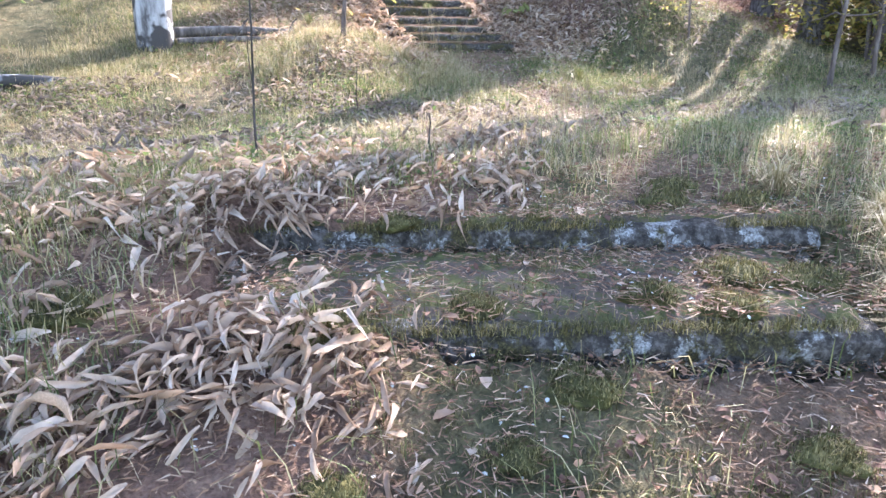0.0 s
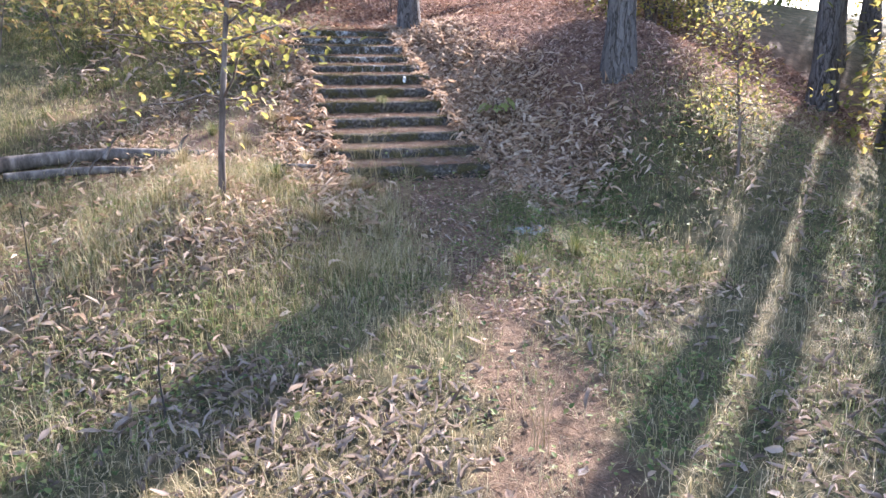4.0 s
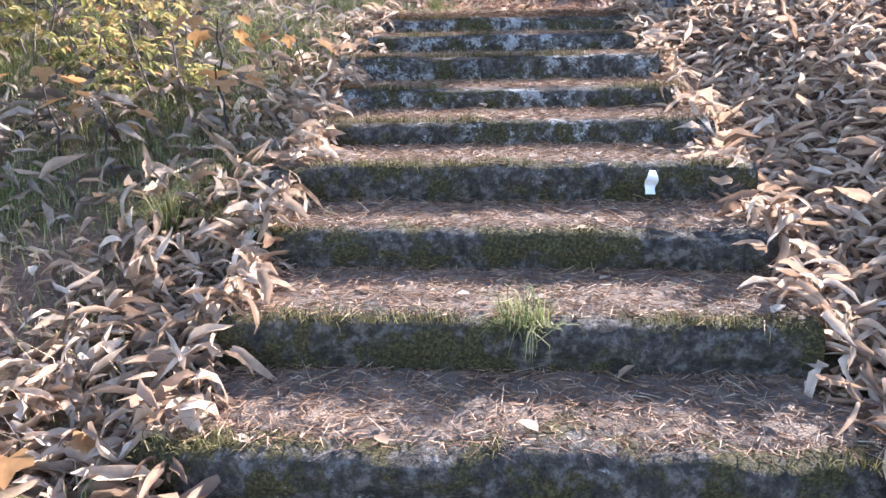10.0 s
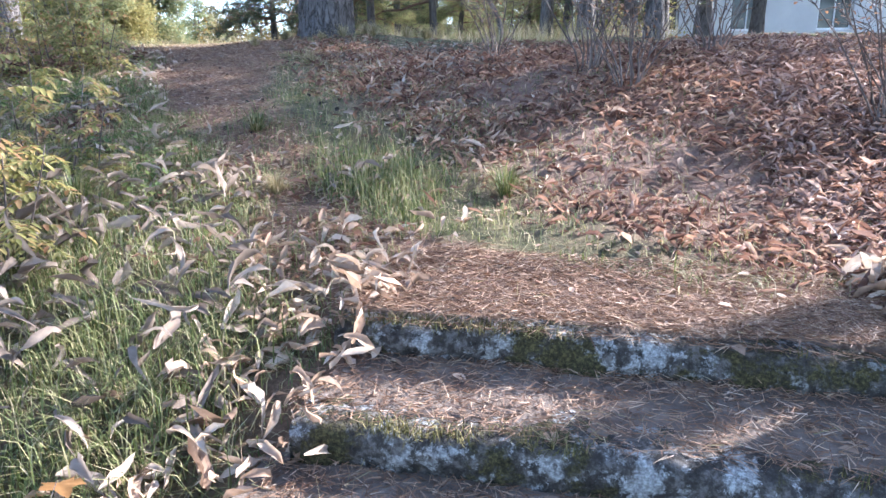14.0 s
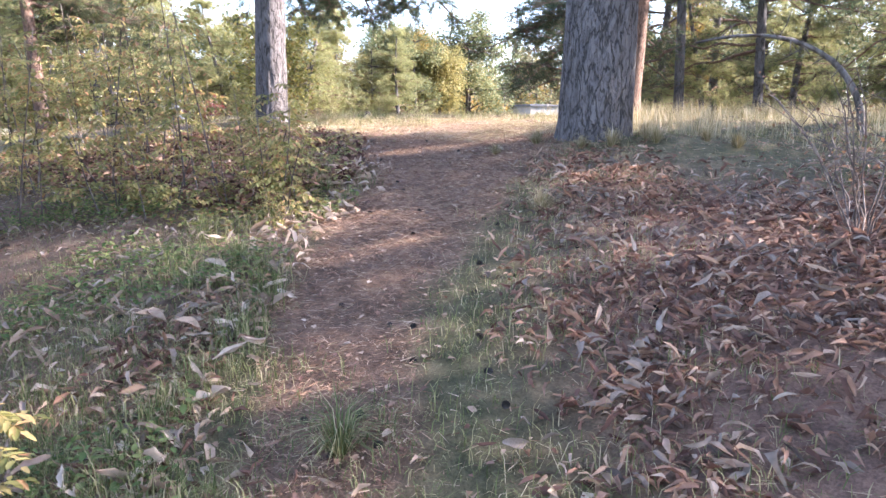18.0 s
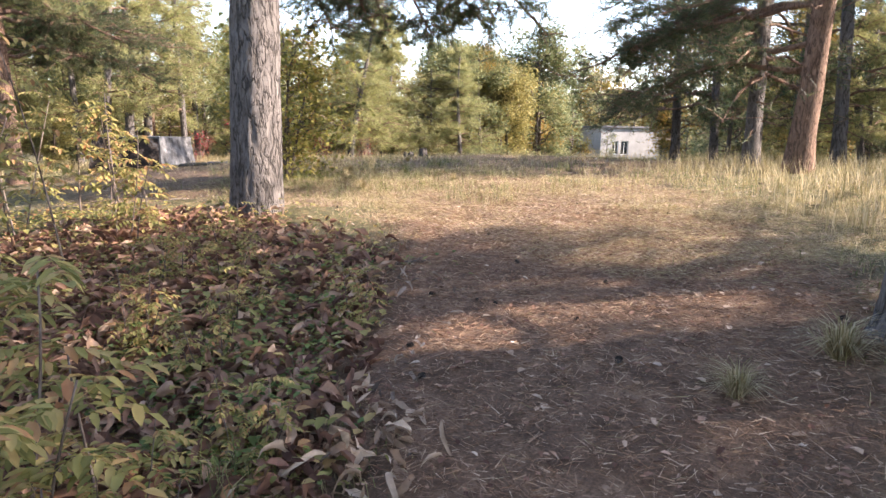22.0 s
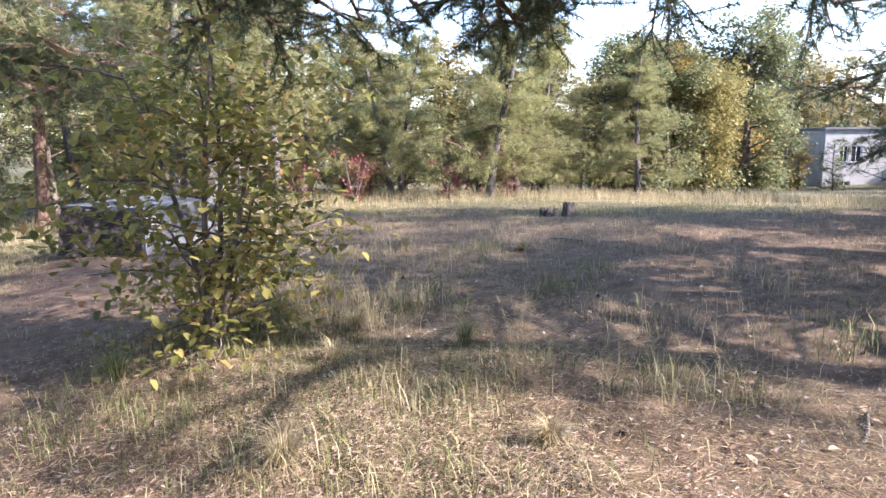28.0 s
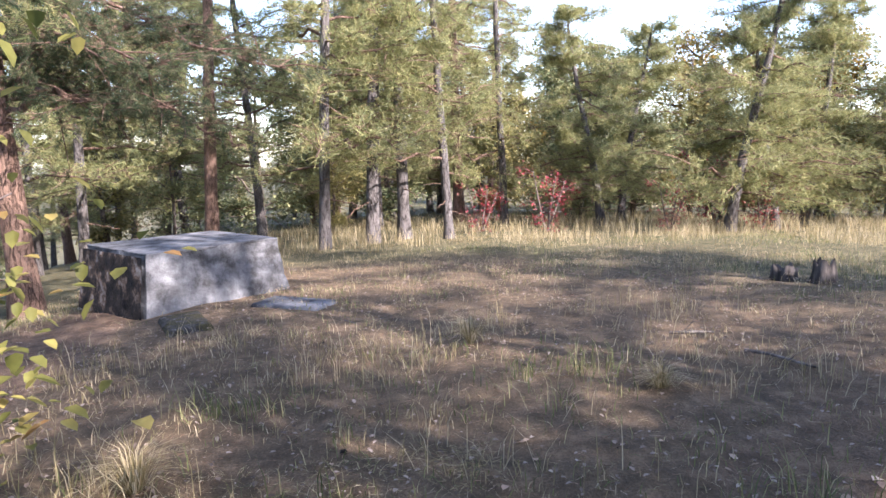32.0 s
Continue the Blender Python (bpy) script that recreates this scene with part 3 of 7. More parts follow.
def leaf_share(x, y):
    """1 where withered lily-like leaves cover the ground."""
    left_bank = smooth01(-(x - 0.1), 0, 0.4) * smooth01(y, -8.5, -6) * (1 - 0.7 * smooth01(y, -1.8, -0.6)) * (1 - smooth01(y, 1.2, 3.0)) * smooth01(x, -3.8, -2.2)
    right_bank = smooth01(x, 1.75, 2.1) * smooth01(y, -6.5, -5) * (1 - smooth01(y, 9, 11)) * (1 - smooth01(x, 7, 9))
    start = (1 - smooth01(x - path_mid(y) + 0.55 * (1 - smooth01(y, -13.5, -13.0)), -0.8, -0.45)) * smooth01(y, -16, -15) * (1 - smooth01(y, -12.3, -11.0)) * smooth01(x, -6, -4)
    upper_left = smooth01(-(x - path_mid(y)), 0.55, 0.9) * smooth01(y, 0, 1.0) * (1 - smooth01(y, 6.5, 8.5)) * smooth01(x, -10, -8)
    upper_right = smooth01(x - path_mid(y), 0.8, 2.0) * smooth01(y, 0.3, 1.0) * (1 - smooth01(y, 6.0, 8.0)) * (1 - smooth01(x, 6, 8))
    return np.clip(np.maximum.reduce([left_bank, right_bank, start, upper_left * 0.8, upper_right]), 0, 1)


def in_low_steps(x, y):
    u, v = low_uv(x, y)
    return (np.abs(u) < 1.12) & (v < 0.0) & (v > -LOW_TREAD - 0.03)


build_ground()


# ---- stone steps ----
def step_mesh(width, depth, height, seed, mat=None):
    """A rough-hewn granite beam: face bulging and chipped, front edge worn. Origin at the middle of the top front edge."""
    nx = 90
    h = height + 0.1
    prof = [(0.0, -h), (0.0, -0.8 * height), (-0.008, -0.62 * height), (-0.014, -0.45 * height), (-0.012, -0.3 * height), (-0.004, -0.16 * height), (0.012, -0.055 * height), (0.035, 0.0),
            (0.075, 0.005), (depth * 0.4, 0.004), (depth, 0.0), (depth, -h)]
    xs = np.linspace(-width / 2, width / 2, nx)
    V = []
    for k, (py, pz) in enumerate(prof):
        for x in xs:
            p = Vector((x, pz * 1.3, py + seed * 3.7))
            big, mid, fine = noise.noise(p * 2.6), noise.noise(p * 9.0), noise.noise(p * 31.0)
            front = 1.0 if k < 8 else 0.25
            sag = 0.02 * noise.noise(Vector((x * 2.2, seed * 5.1, 0))) + 0.009 * noise.noise(Vector((x * 8.0, seed * 2.3, 4)))
            V.append((x, py + front * (0.03 * big + 0.018 * mid + 0.008 * fine), pz + (sag + 0.004 * fine) * (1 if 3 < k < 11 else 0.3)))
    i = (np.arange(len(prof) - 1)[:, None] * nx + np.arange(nx - 1)[None, :]).ravel()
    F = np.stack([i, i + nx, i + nx + 1, i + 1], 1)
    ends = []
    for e in (0, nx - 1):
        ring = np.arange(len(prof)) * nx + e
        ends.append(ring if e == 0 else ring[::-1])
    tri = np.concatenate([np.stack([np.full(len(g) - 2, g[0]), g[1:-1], g[2:]], 1) for g in ends])
    return np_mesh("step", np.array(V), [F, tri], mat or M_STONE, False)


def bed_mesh(width, depth, seed, mat=None):
    """Soil and litter that has gathered on a tread: thin at the front, thicker against the next riser."""
    r = np.random.default_rng(seed)
    nx, ny = 44, 9
    X, Y = np.meshgrid(np.linspace(-width / 2, width / 2, nx), np.linspace(0, depth, ny))
    Y = Y + (r.normal(size=X.shape) * 0.012 + 0.02 * np.sin(X * 7 + seed)) * (1 - Y / depth)
    Z = 0.006 + 0.028 * np.clip(Y / depth, 0, 1) ** 1.5 + r.normal(size=X.shape) * 0.005
    Z[0] = -0.03
    i = (np.arange(ny - 1)[:, None] * nx + np.arange(nx - 1)[None, :]).ravel()
    return np_mesh("litter_bed", np.stack([X, Y, Z], -1).reshape(-1, 3), np.stack([i, i + 1, i + nx + 1, i + nx], 1), mat or M_BED, True)


def build_stairs():
    stairs = thing("staircase", "mossy worn granite steps, strewn with needles, set into the hillside", "stairs", kind="structure")
    for k in range(STEP_COUNT):
        y, z = float(STEP_Y[k]), float(STEP_Z[k])
        depth = float(STEP_Y[k - 1] - y) if k else 0.5
        x0, x1 = STAIR_X0 + 0.05 * math.sin(k * 2.1), STAIR_X1 + 0.05 * math.sin(k * 1.4 + 1)
        step = part("step", step_mesh(x1 - x0, depth + 0.06, STEP_RISE, 20 + k, M_STONE_PALE if k < 5 else M_STONE), stairs)
        bed = part("litter_bed", bed_mesh(x1 - x0 - 0.02, depth - 0.03, 80 + k), stairs, "brown bed of needles and soil on the tread")
        bed.matrix_local = pose((x0 + x1) / 2, y + 0.055, z + 0.004)
        step.matrix_local = pose((x0 + x1) / 2, y, z, 0, 0.35 * math.sin(k * 1.3), 0.7 * math.sin(k * 1.7))
    low = thing("low_steps", "two low lichen-covered granite steps in the turf", "stairs", pose(LOW_AT[0], LOW_AT[1], LOW_Z, 0, 0, LOW_TURN), kind="structure")
    for k in range(2):
        step = part("step", step_mesh(2.3, 0.76 if k else 0.26, LOW_RISE, 60 + k, M_STONE_PALE), low)
        bed = part("litter_bed", bed_mesh(2.22, 0.6 if k else 0.2, 90 + k, M_MOSS), low, "mossy soil on the tread")
        bed.matrix_local = pose(-0.15 * k, -LOW_TREAD * k + 0.05, -LOW_RISE * k + 0.012, 2.5 * k)
        step.matrix_local = pose(-0.15 * k, -LOW_TREAD * k, -LOW_RISE * k, 0, 0.8 * k, 0.6 * (k - 1))


build_stairs()


# ---- trees ----
def trunk_points(height, bend, seed, n=14, lean=(0, 0)):
    r = np.random.default_rng(seed)
    s = np.linspace(0, 1, n)
    a, b = r.uniform(0, 6.28, 2)
    x = bend * (np.sin(s * 2.6 + a) - math.sin(a)) + lean[0] * s * height
    y = bend * (np.sin(s * 3.1 + b) - math.sin(b)) + lean[1] * s * height
    return np.stack([x, y, s * height - 0.1], -1)


def needle_clumps(tips, dirs, heap, r, per=16, length=0.16, width=0.012, spread=0.9, back=0.25):
    """Brushes of needles along the last stretch of each twig."""
    n = len(tips)
    k = np.repeat(np.arange(n), per)
    base = tips[k] - dirs[k] * (r.random(len(k)) * back)[:, None]
    d = unit(dirs[k] * 0.7 + r.normal(size=(len(k), 3)) * spread)
    V, F = spikes(base, d, length * r.uniform(0.7, 1.2, len(k)), np.full(len(k), width), int(r.integers(1e6)))
    heap.add(V, F)


def furrow_trunk(V, P, sides, radius):
    """Cuts wandering upright furrows between bark plates, and lobes at the root."""
    n = len(P)
    for i in range(n):
        for j in range(sides):
            v = V[i * sides + j]
            out = v - P[i]
            a = Vector((v[0] * 7.5, v[1] * 7.5, v[2] * 1.5))
            f = 1 - min(1.0, abs(noise.noise(a)) * 5.0)
            g = 1 - min(1.0, abs(noise.noise(a * 1.9 + Vector((7, 3, 1)))) * 4.0)
            root = 0.1 * math.exp(-max(0, v[2]) / 0.18) * noise.noise(Vector((v[0] * 3, v[1] * 3, 0.3)))
            V[i * sides + j] = P[i] + out * (1 + root - (0.05 * f + 0.03 * g) * 0.3 / max(radius, 0.3))


def make_pine(name, label, height, radius, seed, crown_from=0.45, reach=2.6, boughs=26, detail=1.0, bend=0.12, mats=None, group="", lean=(0, 0), shaggy=1.0, dead=4, sides=12, split=False):
    """A Scots pine: bare tapering trunk, crooked limbs, needle brushes at the ends of the twigs."""
    r = np.random.default_rng(seed)
    bark, top, needle = mats or (M_PINEBARK, M_PINETOP, M_NEEDLE)
    tree = thing(name, label, "tree", group=group)
    P = trunk_points(height, bend, seed, 18, lean)
    s = np.linspace(0, 1, len(P))
    rad = radius * (1 - 0.86 * s) * (1 + 0.35 * np.exp(-s * height / 0.25)) + 0.01
    if sides > 24:
        fine = np.concatenate([np.linspace(0, 5.0 / height, 130), np.linspace(5.2 / height, 1, 30)])
        P2, rad2 = np.stack([np.interp(fine, s, P[:, i]) for i in range(3)], -1), np.interp(fine, s, rad)
        rad2 = radius * (1 - 0.8 * fine) * (1 + 0.2 * np.exp(-fine * height / 0.14)) + 0.01
        V, F, C = tube(P2, rad2, sides, 0.0, seed)
        furrow_trunk(V, P2, sides, radius)
    else:
        V, F, C = tube(P, rad, sides, 0.05, seed)
    part("trunk", np_mesh("trunk", V, [F, C], bark, True), tree)
    limbs, crown = Heap(), Heap()
    at = lambda q: np.array([np.interp(q, s, P[:, i]) for i in range(3)])
    tips, dirs = [], []
    for b in range(boughs + dead):
        bare = b >= boughs
        q = r.uniform(crown_from, 0.98) if not bare else r.uniform(crown_from * 0.4, crown_from)
        o, az = at(q), r.uniform(0, 6.28)
        L = reach * (1.15 - 0.8 * (q - crown_from) / (1 - crown_from + 1e-6)) * r.uniform(0.6, 1.1) if not bare else reach * r.uniform(0.2, 0.45)
        rise = r.uniform(-0.25, 0.35) + 0.5 * max(0, (q - 0.75)) * 2
        m = np.linspace(0, 1, 7)
        droop = r.uniform(-0.1, 0.35)
        pts = np.stack([o[0] + np.cos(az) * L * m, o[1] + np.sin(az) * L * m, o[2] + L * (rise * m - droop * m * m)], -1)
        pts[1:-1] += r.normal(size=(5, 3)) * 0.05 * L * 0.5
        V, F, C = tube(pts, 0.035 * L / 2.5 * (1 - 0.85 * m) + 0.005, 5)
        one = Heap() if split else limbs
        one.add(V, F, C)
        for _ in range(0 if bare else int(7 * detail * shaggy) + 4):
            u = r.uniform(0.2, 1.0)
            p0 = np.array([np.interp(u, m, pts[:, i]) for i in range(3)])
            a2 = az + r.normal() * 0.9
            l2 = L * r.uniform(0.15, 0.42)
            d = np.array([math.cos(a2), math.sin(a2), r.uniform(-0.3, 0.5)])
            V, F, C = tube(np.stack([p0, p0 + d * l2 * 0.5 + (0, 0, 0.02), p0 + d * l2]), [0.01, 0.007, 0.004], 3)
            one.add(V, F, C)
            k = int(4 * detail) + 2
            w = r.random(k)[:, None]
            tips.append(p0 + d * l2 * w + r.normal(size=(k, 3)) * 0.15 * l2)
            dirs.append(unit(d + r.normal(size=(k, 3)) * 0.6))
        if split:
            part("limb", one.mesh("limb", top), tree)
    if not split:
        part("branchwork", limbs.mesh("branchwork", top), tree)["kind"] = "stuff"
    if tips:
        needle_clumps(np.concatenate(tips), np.concatenate(dirs), crown, r, int(12 * detail) + 4, 0.2, 0.013, 0.85, 0.3)
        part("crown", crown.mesh("crown", needle), tree)["kind"] = "stuff"
    return tree


def make_broadleaf(name, label, height, radius, seed, mat, crown=(2.2, 0.55), leaf=0.09, count=9000, bark=None, group="", stems=1, low=0.25, split=False):
    """A leafy tree: forked limbs and a loose crown of clumps of small leaves."""
    r = np.random.default_rng(seed)
    tree = thing(name, label, "tree" if height > 3 else "shrub", group=group)
    limbs, foliage = Heap(), Heap()
    anchors = []
    for st in range(stems):
        P = trunk_points(height * r.uniform(0.8, 1.0), 0.03 * height, seed + st, 12, (r.normal() * 0.2 * (stems > 1), r.normal() * 0.2 * (stems > 1)))
        s = np.linspace(0, 1, 12)
        V, F, C = tube(P, radius * (1 - 0.9 * s) + 0.006, 8, 0.05, seed)
        if st == 0:
            part("trunk", np_mesh("trunk", V, [F, C], bark or M_TWIG, True), tree)
        elif split:
            part("stem", np_mesh("stem", V, [F, C], bark or M_TWIG, True), tree)
        else:
            limbs.add(V, F, C)
        for b in range(max(10, int(26 / stems))):
            q = r.uniform(low, 1.0)
            o = np.array([np.interp(q, s, P[:, i]) for i in range(3)])
            L = crown[0] * (1 - 0.65 * abs(q - 0.5)) * r.uniform(0.45, 1.0)
            az = r.uniform(0, 6.28)
            m = np.linspace(0, 1, 5)
            rise = r.uniform(0.1, 0.9)
            pts = np.stack([o[0] + np.cos(az) * L * m, o[1] + np.sin(az) * L * m, o[2] + L * (rise * m - 0.25 * m * m)], -1)
            pts[1:-1] += r.normal(size=(3, 3)) * 0.05 * L
            V, F, C = tube(pts, radius * 0.35 * (1 - 0.85 * m) + 0.003, 4)
            if split:
                part("limb", np_mesh("limb", V, [F, C], bark or M_TWIG), tree)
            else:
                limbs.add(V, F, C)
            for _ in range(7):
                u = r.uniform(0.35, 1.05)
                anchors.append(np.array([np.interp(min(u, 1), m, pts[:, i]) for i in range(3)]) + r.normal(size=3) * 0.12 * L)
    if not split:
        part("branchwork", limbs.mesh("branchwork", bark or M_TWIG), tree)["kind"] = "stuff"
    A = np.array(anchors)
    k = r.integers(0, len(A), count)
    pos = A[k] + r.normal(size=(count, 3)) * np.array([1, 1, 0.8]) * crown[0] * (0.15 if leaf < 0.12 else 0.12)
    V, F = ovals(pos, leaf * r.uniform(0.6, 1.25, count), r.uniform(-1.0, 0.6, count), r.uniform(0, 6.28, count), 0.7, leaf < 0.12)
    foliage.add(V, F)
    part("crown", foliage.mesh("crown", mat), tree)["kind"] = "stuff"
    return tree


def stand(tree, x, y, turn=0.0, size=1.0, sink=0.05):
    tree.matrix_world = pose(x, y, float(ground_z(x, y)) - sink, 0, 0, turn) @ Matrix.Scale(size, 4)
    return tree


def again(tree, x, y, turn=0.0, size=1.0, sink=0.05):
    ob = copy_thing(tree, Matrix())
    return stand(ob, x, y, turn, size, sink)


# ---- trees beside the walk ----
PINE_ROW = "pines of the wood"
old_pine = stand(make_pine("pine_tree", "huge old pine with thick grey furrowed bark beside the path", 17, 0.42, 3, 0.45, 4.4, 58, 0.9, 0.08, group=PINE_ROW, sides=96, split=True), -3.48, 8.25, 20)
scaly_pine = stand(make_pine("pine_tree", "old pine with scaly grey bark, sunlit on one side", 16, 0.27, 4, 0.4, 4.2, 54, 0.9, 0.06, group=PINE_ROW, sides=80, split=True), -9.68, 8.44, 100)
stand(make_pine("pine_tree", "pine with grey bark at the head of the stone stairs", 14, 0.185, 5, 0.5, 3.0, 22, 0.8, 0.06, group=PINE_ROW, sides=20, split=True), 2.25, 0.35, 40)
bank_pine = stand(make_pine("pine_tree", "slender pine on the leafy bank", 13, 0.17, 6, 0.4, 2.6, 26, 0.7, 0.1, group=PINE_ROW), 3.55, -4.9, 10)
sparse_pine = stand(make_pine("pine_tree", "tall pine with a bare trunk and a thin high crown", 13, 0.17, 8, 0.62, 2.2, 11, 0.7, 0.1, group=PINE_ROW), 6.8, -6.1, 150, 1.05)
for x, y, turn, size in ((7.0, -4.7, 80, 1.0), (8.3, -5.0, 210, 1.1), (10.5, -7.5, 290, 1.2), (13.5, -4.0, 60, 1.2)):
    again(sparse_pine, x, y, turn, size)

# Added pines, crowns out of view, placed to shade lawn, landing and low steps.
again(bank_pine, 7.4, -1.2, 130, 1.0)
again(bank_pine, 9.6, 0.6, 250, 1.05)
again(bank_pine, 9.6, 7.4, 40, 1.1)
again(bank_pine, 8.4, -3.4, 200, 1.0)
again(bank_pine, 10.5, -2.2, 310, 0.95)
again(bank_pine, 11.2, -3.2, 100, 0.95)

LEAN_PINE = make_pine("pine_tree", "leaning pine with reddish flaking bark at the meadow's edge", 13, 0.2, 11, 0.3, 3.2, 32, 0.8, 0.15, (M_PINETOP, M_PINETOP, M_NEEDLE), PINE_ROW, (0.05, 0.03), split=True)
lean_pine = stand(LEAN_PINE, -6.9, 17.0, 0)
MID_PINE = make_pine("pine_tree", "slim pine with drooping dark boughs", 12, 0.13, 12, 0.16, 2.9, 34, 0.7, 0.15, (M_PINEBARK, M_PINETOP, M_NEEDLE), PINE_ROW, split=True)
stand(MID_PINE, -8.1, 18.2, 0)
for x, y, turn, size in ((-8.3, 18.9, 200, 0.95), (-11.0, 23.6, 130, 0.9), (-9.6, 25.6, 260, 1.1), 
                         (-5.6, 23.5, 100, 1.1), (-1.0, 26.0, 240, 1.2), (-7.5, 22.0, 60, 1.15), (-8.2, 27.5, 150, 1.2)):
    again(MID_PINE, x, y, turn, size)
# Added to cast shade over the upper path and slope, several of them unseen.
for x, y, turn, size in ((1.5, 10.5, 40, 1.1), (6.6, 12.4, 120, 1.25), (8.2, 13.6, 300, 1.3), (11.5, 17.0, 10, 1.3), 
                         (-0.6, 13.4, 250, 1.0), (1.2, 14.0, 75, 1.1), (0.3, 11.8, 190, 1.1), (7.6, 9.6, 110, 0.9), (6.3, 10.8, 15, 1.1), (8.6, 12.3, 200, 1.25), (4.2, 16.6, 260, 1.2), (1.9, 15.2, 15, 1.2), (2.6, 13.4, 200, 1.15)):
    again(MID_PINE, x, y, turn, size)
SUN_PINE = make_pine("pine_tree", "tall pine with an orange upper trunk in evening sun", 15, 0.17, 13, 0.2, 2.4, 42, 0.85, 0.2, (M_PINETOP, M_PINETOP, M_NEEDLE_SUNTINT), PINE_ROW, split=True)
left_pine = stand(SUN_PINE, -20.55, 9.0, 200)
THIN_PINE = make_pine("pine_tree", "thin sunlit pine with sparse grey-green crown", 12, 0.11, 14, 0.13, 2.1, 44, 0.8, 0.25, (M_PINEBARK, M_PINETOP, M_NEEDLE_SUNTINT), PINE_ROW)
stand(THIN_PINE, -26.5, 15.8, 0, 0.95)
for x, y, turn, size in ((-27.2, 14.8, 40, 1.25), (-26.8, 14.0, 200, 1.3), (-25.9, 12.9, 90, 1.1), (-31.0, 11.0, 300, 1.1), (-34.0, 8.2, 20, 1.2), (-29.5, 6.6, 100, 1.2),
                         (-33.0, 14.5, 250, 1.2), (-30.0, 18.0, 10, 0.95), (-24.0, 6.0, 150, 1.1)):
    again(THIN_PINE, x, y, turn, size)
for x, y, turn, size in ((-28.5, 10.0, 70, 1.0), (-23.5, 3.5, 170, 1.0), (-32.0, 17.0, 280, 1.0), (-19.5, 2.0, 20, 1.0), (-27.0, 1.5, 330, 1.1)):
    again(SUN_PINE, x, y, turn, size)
CROOKED = make_pine("pine_tree", "low crooked pine with a twisted trunk", 6.8, 0.13, 15, 0.14, 2.2, 60, 0.9, 0.3, (M_PINEBARK, M_PINETOP, M_NEEDLE_SUNTINT), PINE_ROW, (0.06, 0.02))
stand(CROOKED, -25.6, 22.4, 0)
for x, y, turn, size in ((-27.6, 25.8, 310, 0.95), (-24.3, 27.8, 100, 0.8), (-31.0, 22.0, 60, 0.9), (-28.6, 20.4, 200, 0.9), (-26.6, 24.3, 150, 0.85), (-5.0, 25.0, 20, 0.9), (-7.6, 24.6, 140, 0.8), (-2.6, 26.0, 260, 0.95), (-6.4, 28.0, 80, 1.0), (0.4, 24.5, 330, 0.9)):
    again(CROOKED, x, y, turn, size)

birch = stand(make_broadleaf("birch_tree", "old birch with black-scarred white bark and a shelf fungus", 11, 0.26, 21, M_LEAF_YELLOW, (2.4, 0.5), 0.06, 6000, M_BIRCH, low=0.45, split=True), -3.6, -4.8)
sapling = stand(make_broadleaf("aspen_sapling", "young aspen with a bare grey stem and sparse yellow leaves", 3.6, 0.028, 22, M_LEAF_YELLOW, (1.15, 0.5), 0.08, 1000, M_TWIG, low=0.3, split=True), -1.22, -6.42, 150)
again(sapling, 4.25, -9.0, 60, 1.0)
again(sapling, 3.6, -7.1, 250, 0.55)
again(sapling, 5.4, -8.6, 20, 1.0)

# leafy screen beyond the stairs and right of the lower lawn
SCREEN = "yellowing bushes"
bush_a = make_broadleaf("hazel_bush", "sunlit bush with yellow-green leaves", 3.0, 0.03, 31, M_LEAF_YELLOW, (1.5, 0.5), 0.085, 5200, group=SCREEN, stems=4, low=0.1, split=True)
stand(bush_a, 8.1, -0.5, 0)
bush_b = make_broadleaf("hazel_bush", "green bush slowly turning yellow", 2.6, 0.03, 32, M_LEAF_GREEN, (1.4, 0.5), 0.085, 4200, group=SCREEN, stems=4, low=0.1, split=True)
stand(bush_b, 11.5, -6.3, 0)
# (6.5, -1.7), (5.6, -2.5) and (6.9, -7.2) are added to shade the lower lawn.
for x, y, turn, size in ((10.5, -4.8, 120, 0.9), (12.5, -2.5, 200, 0.8), (13.0, -7.0, 10, 1.4), (7.0, -8.2, 300, 0.6),
                         (-6.2, 0.8, 70, 1.0), (-8.5, -2.5, 160, 1.1), (15, 3, 90, 1.4), (8.3, -6.6, 280, 0.9), (9.3, -6.4, 330, 1.0), (6.5, -1.7, 15, 1.0), (5.6, -2.5, 95, 0.8), (10.5, -8.5, 185, 1.2), (9.4, -8.0, 15, 0.9), (6.9, -7.2, 260, 1.25), (8.9, -5.6, 60, 1.0), (7.9, -7.3, 140, 0.75)):
    again(bush_a, x, y, turn, size)
for x, y, turn, size in ((11.5, 1.5, 130, 1.2), (-7.0, -4.0, 220, 1.0), (-9.5, 0.5, 310, 1.2), (14.5, -9.5, 20, 1.5), (9.5, 3.5, 180, 1.1), (-6.0, -7.5, 100, 0.7), (-11, -5, 10, 1.4)):
    again(bush_b, x, y, turn, size)


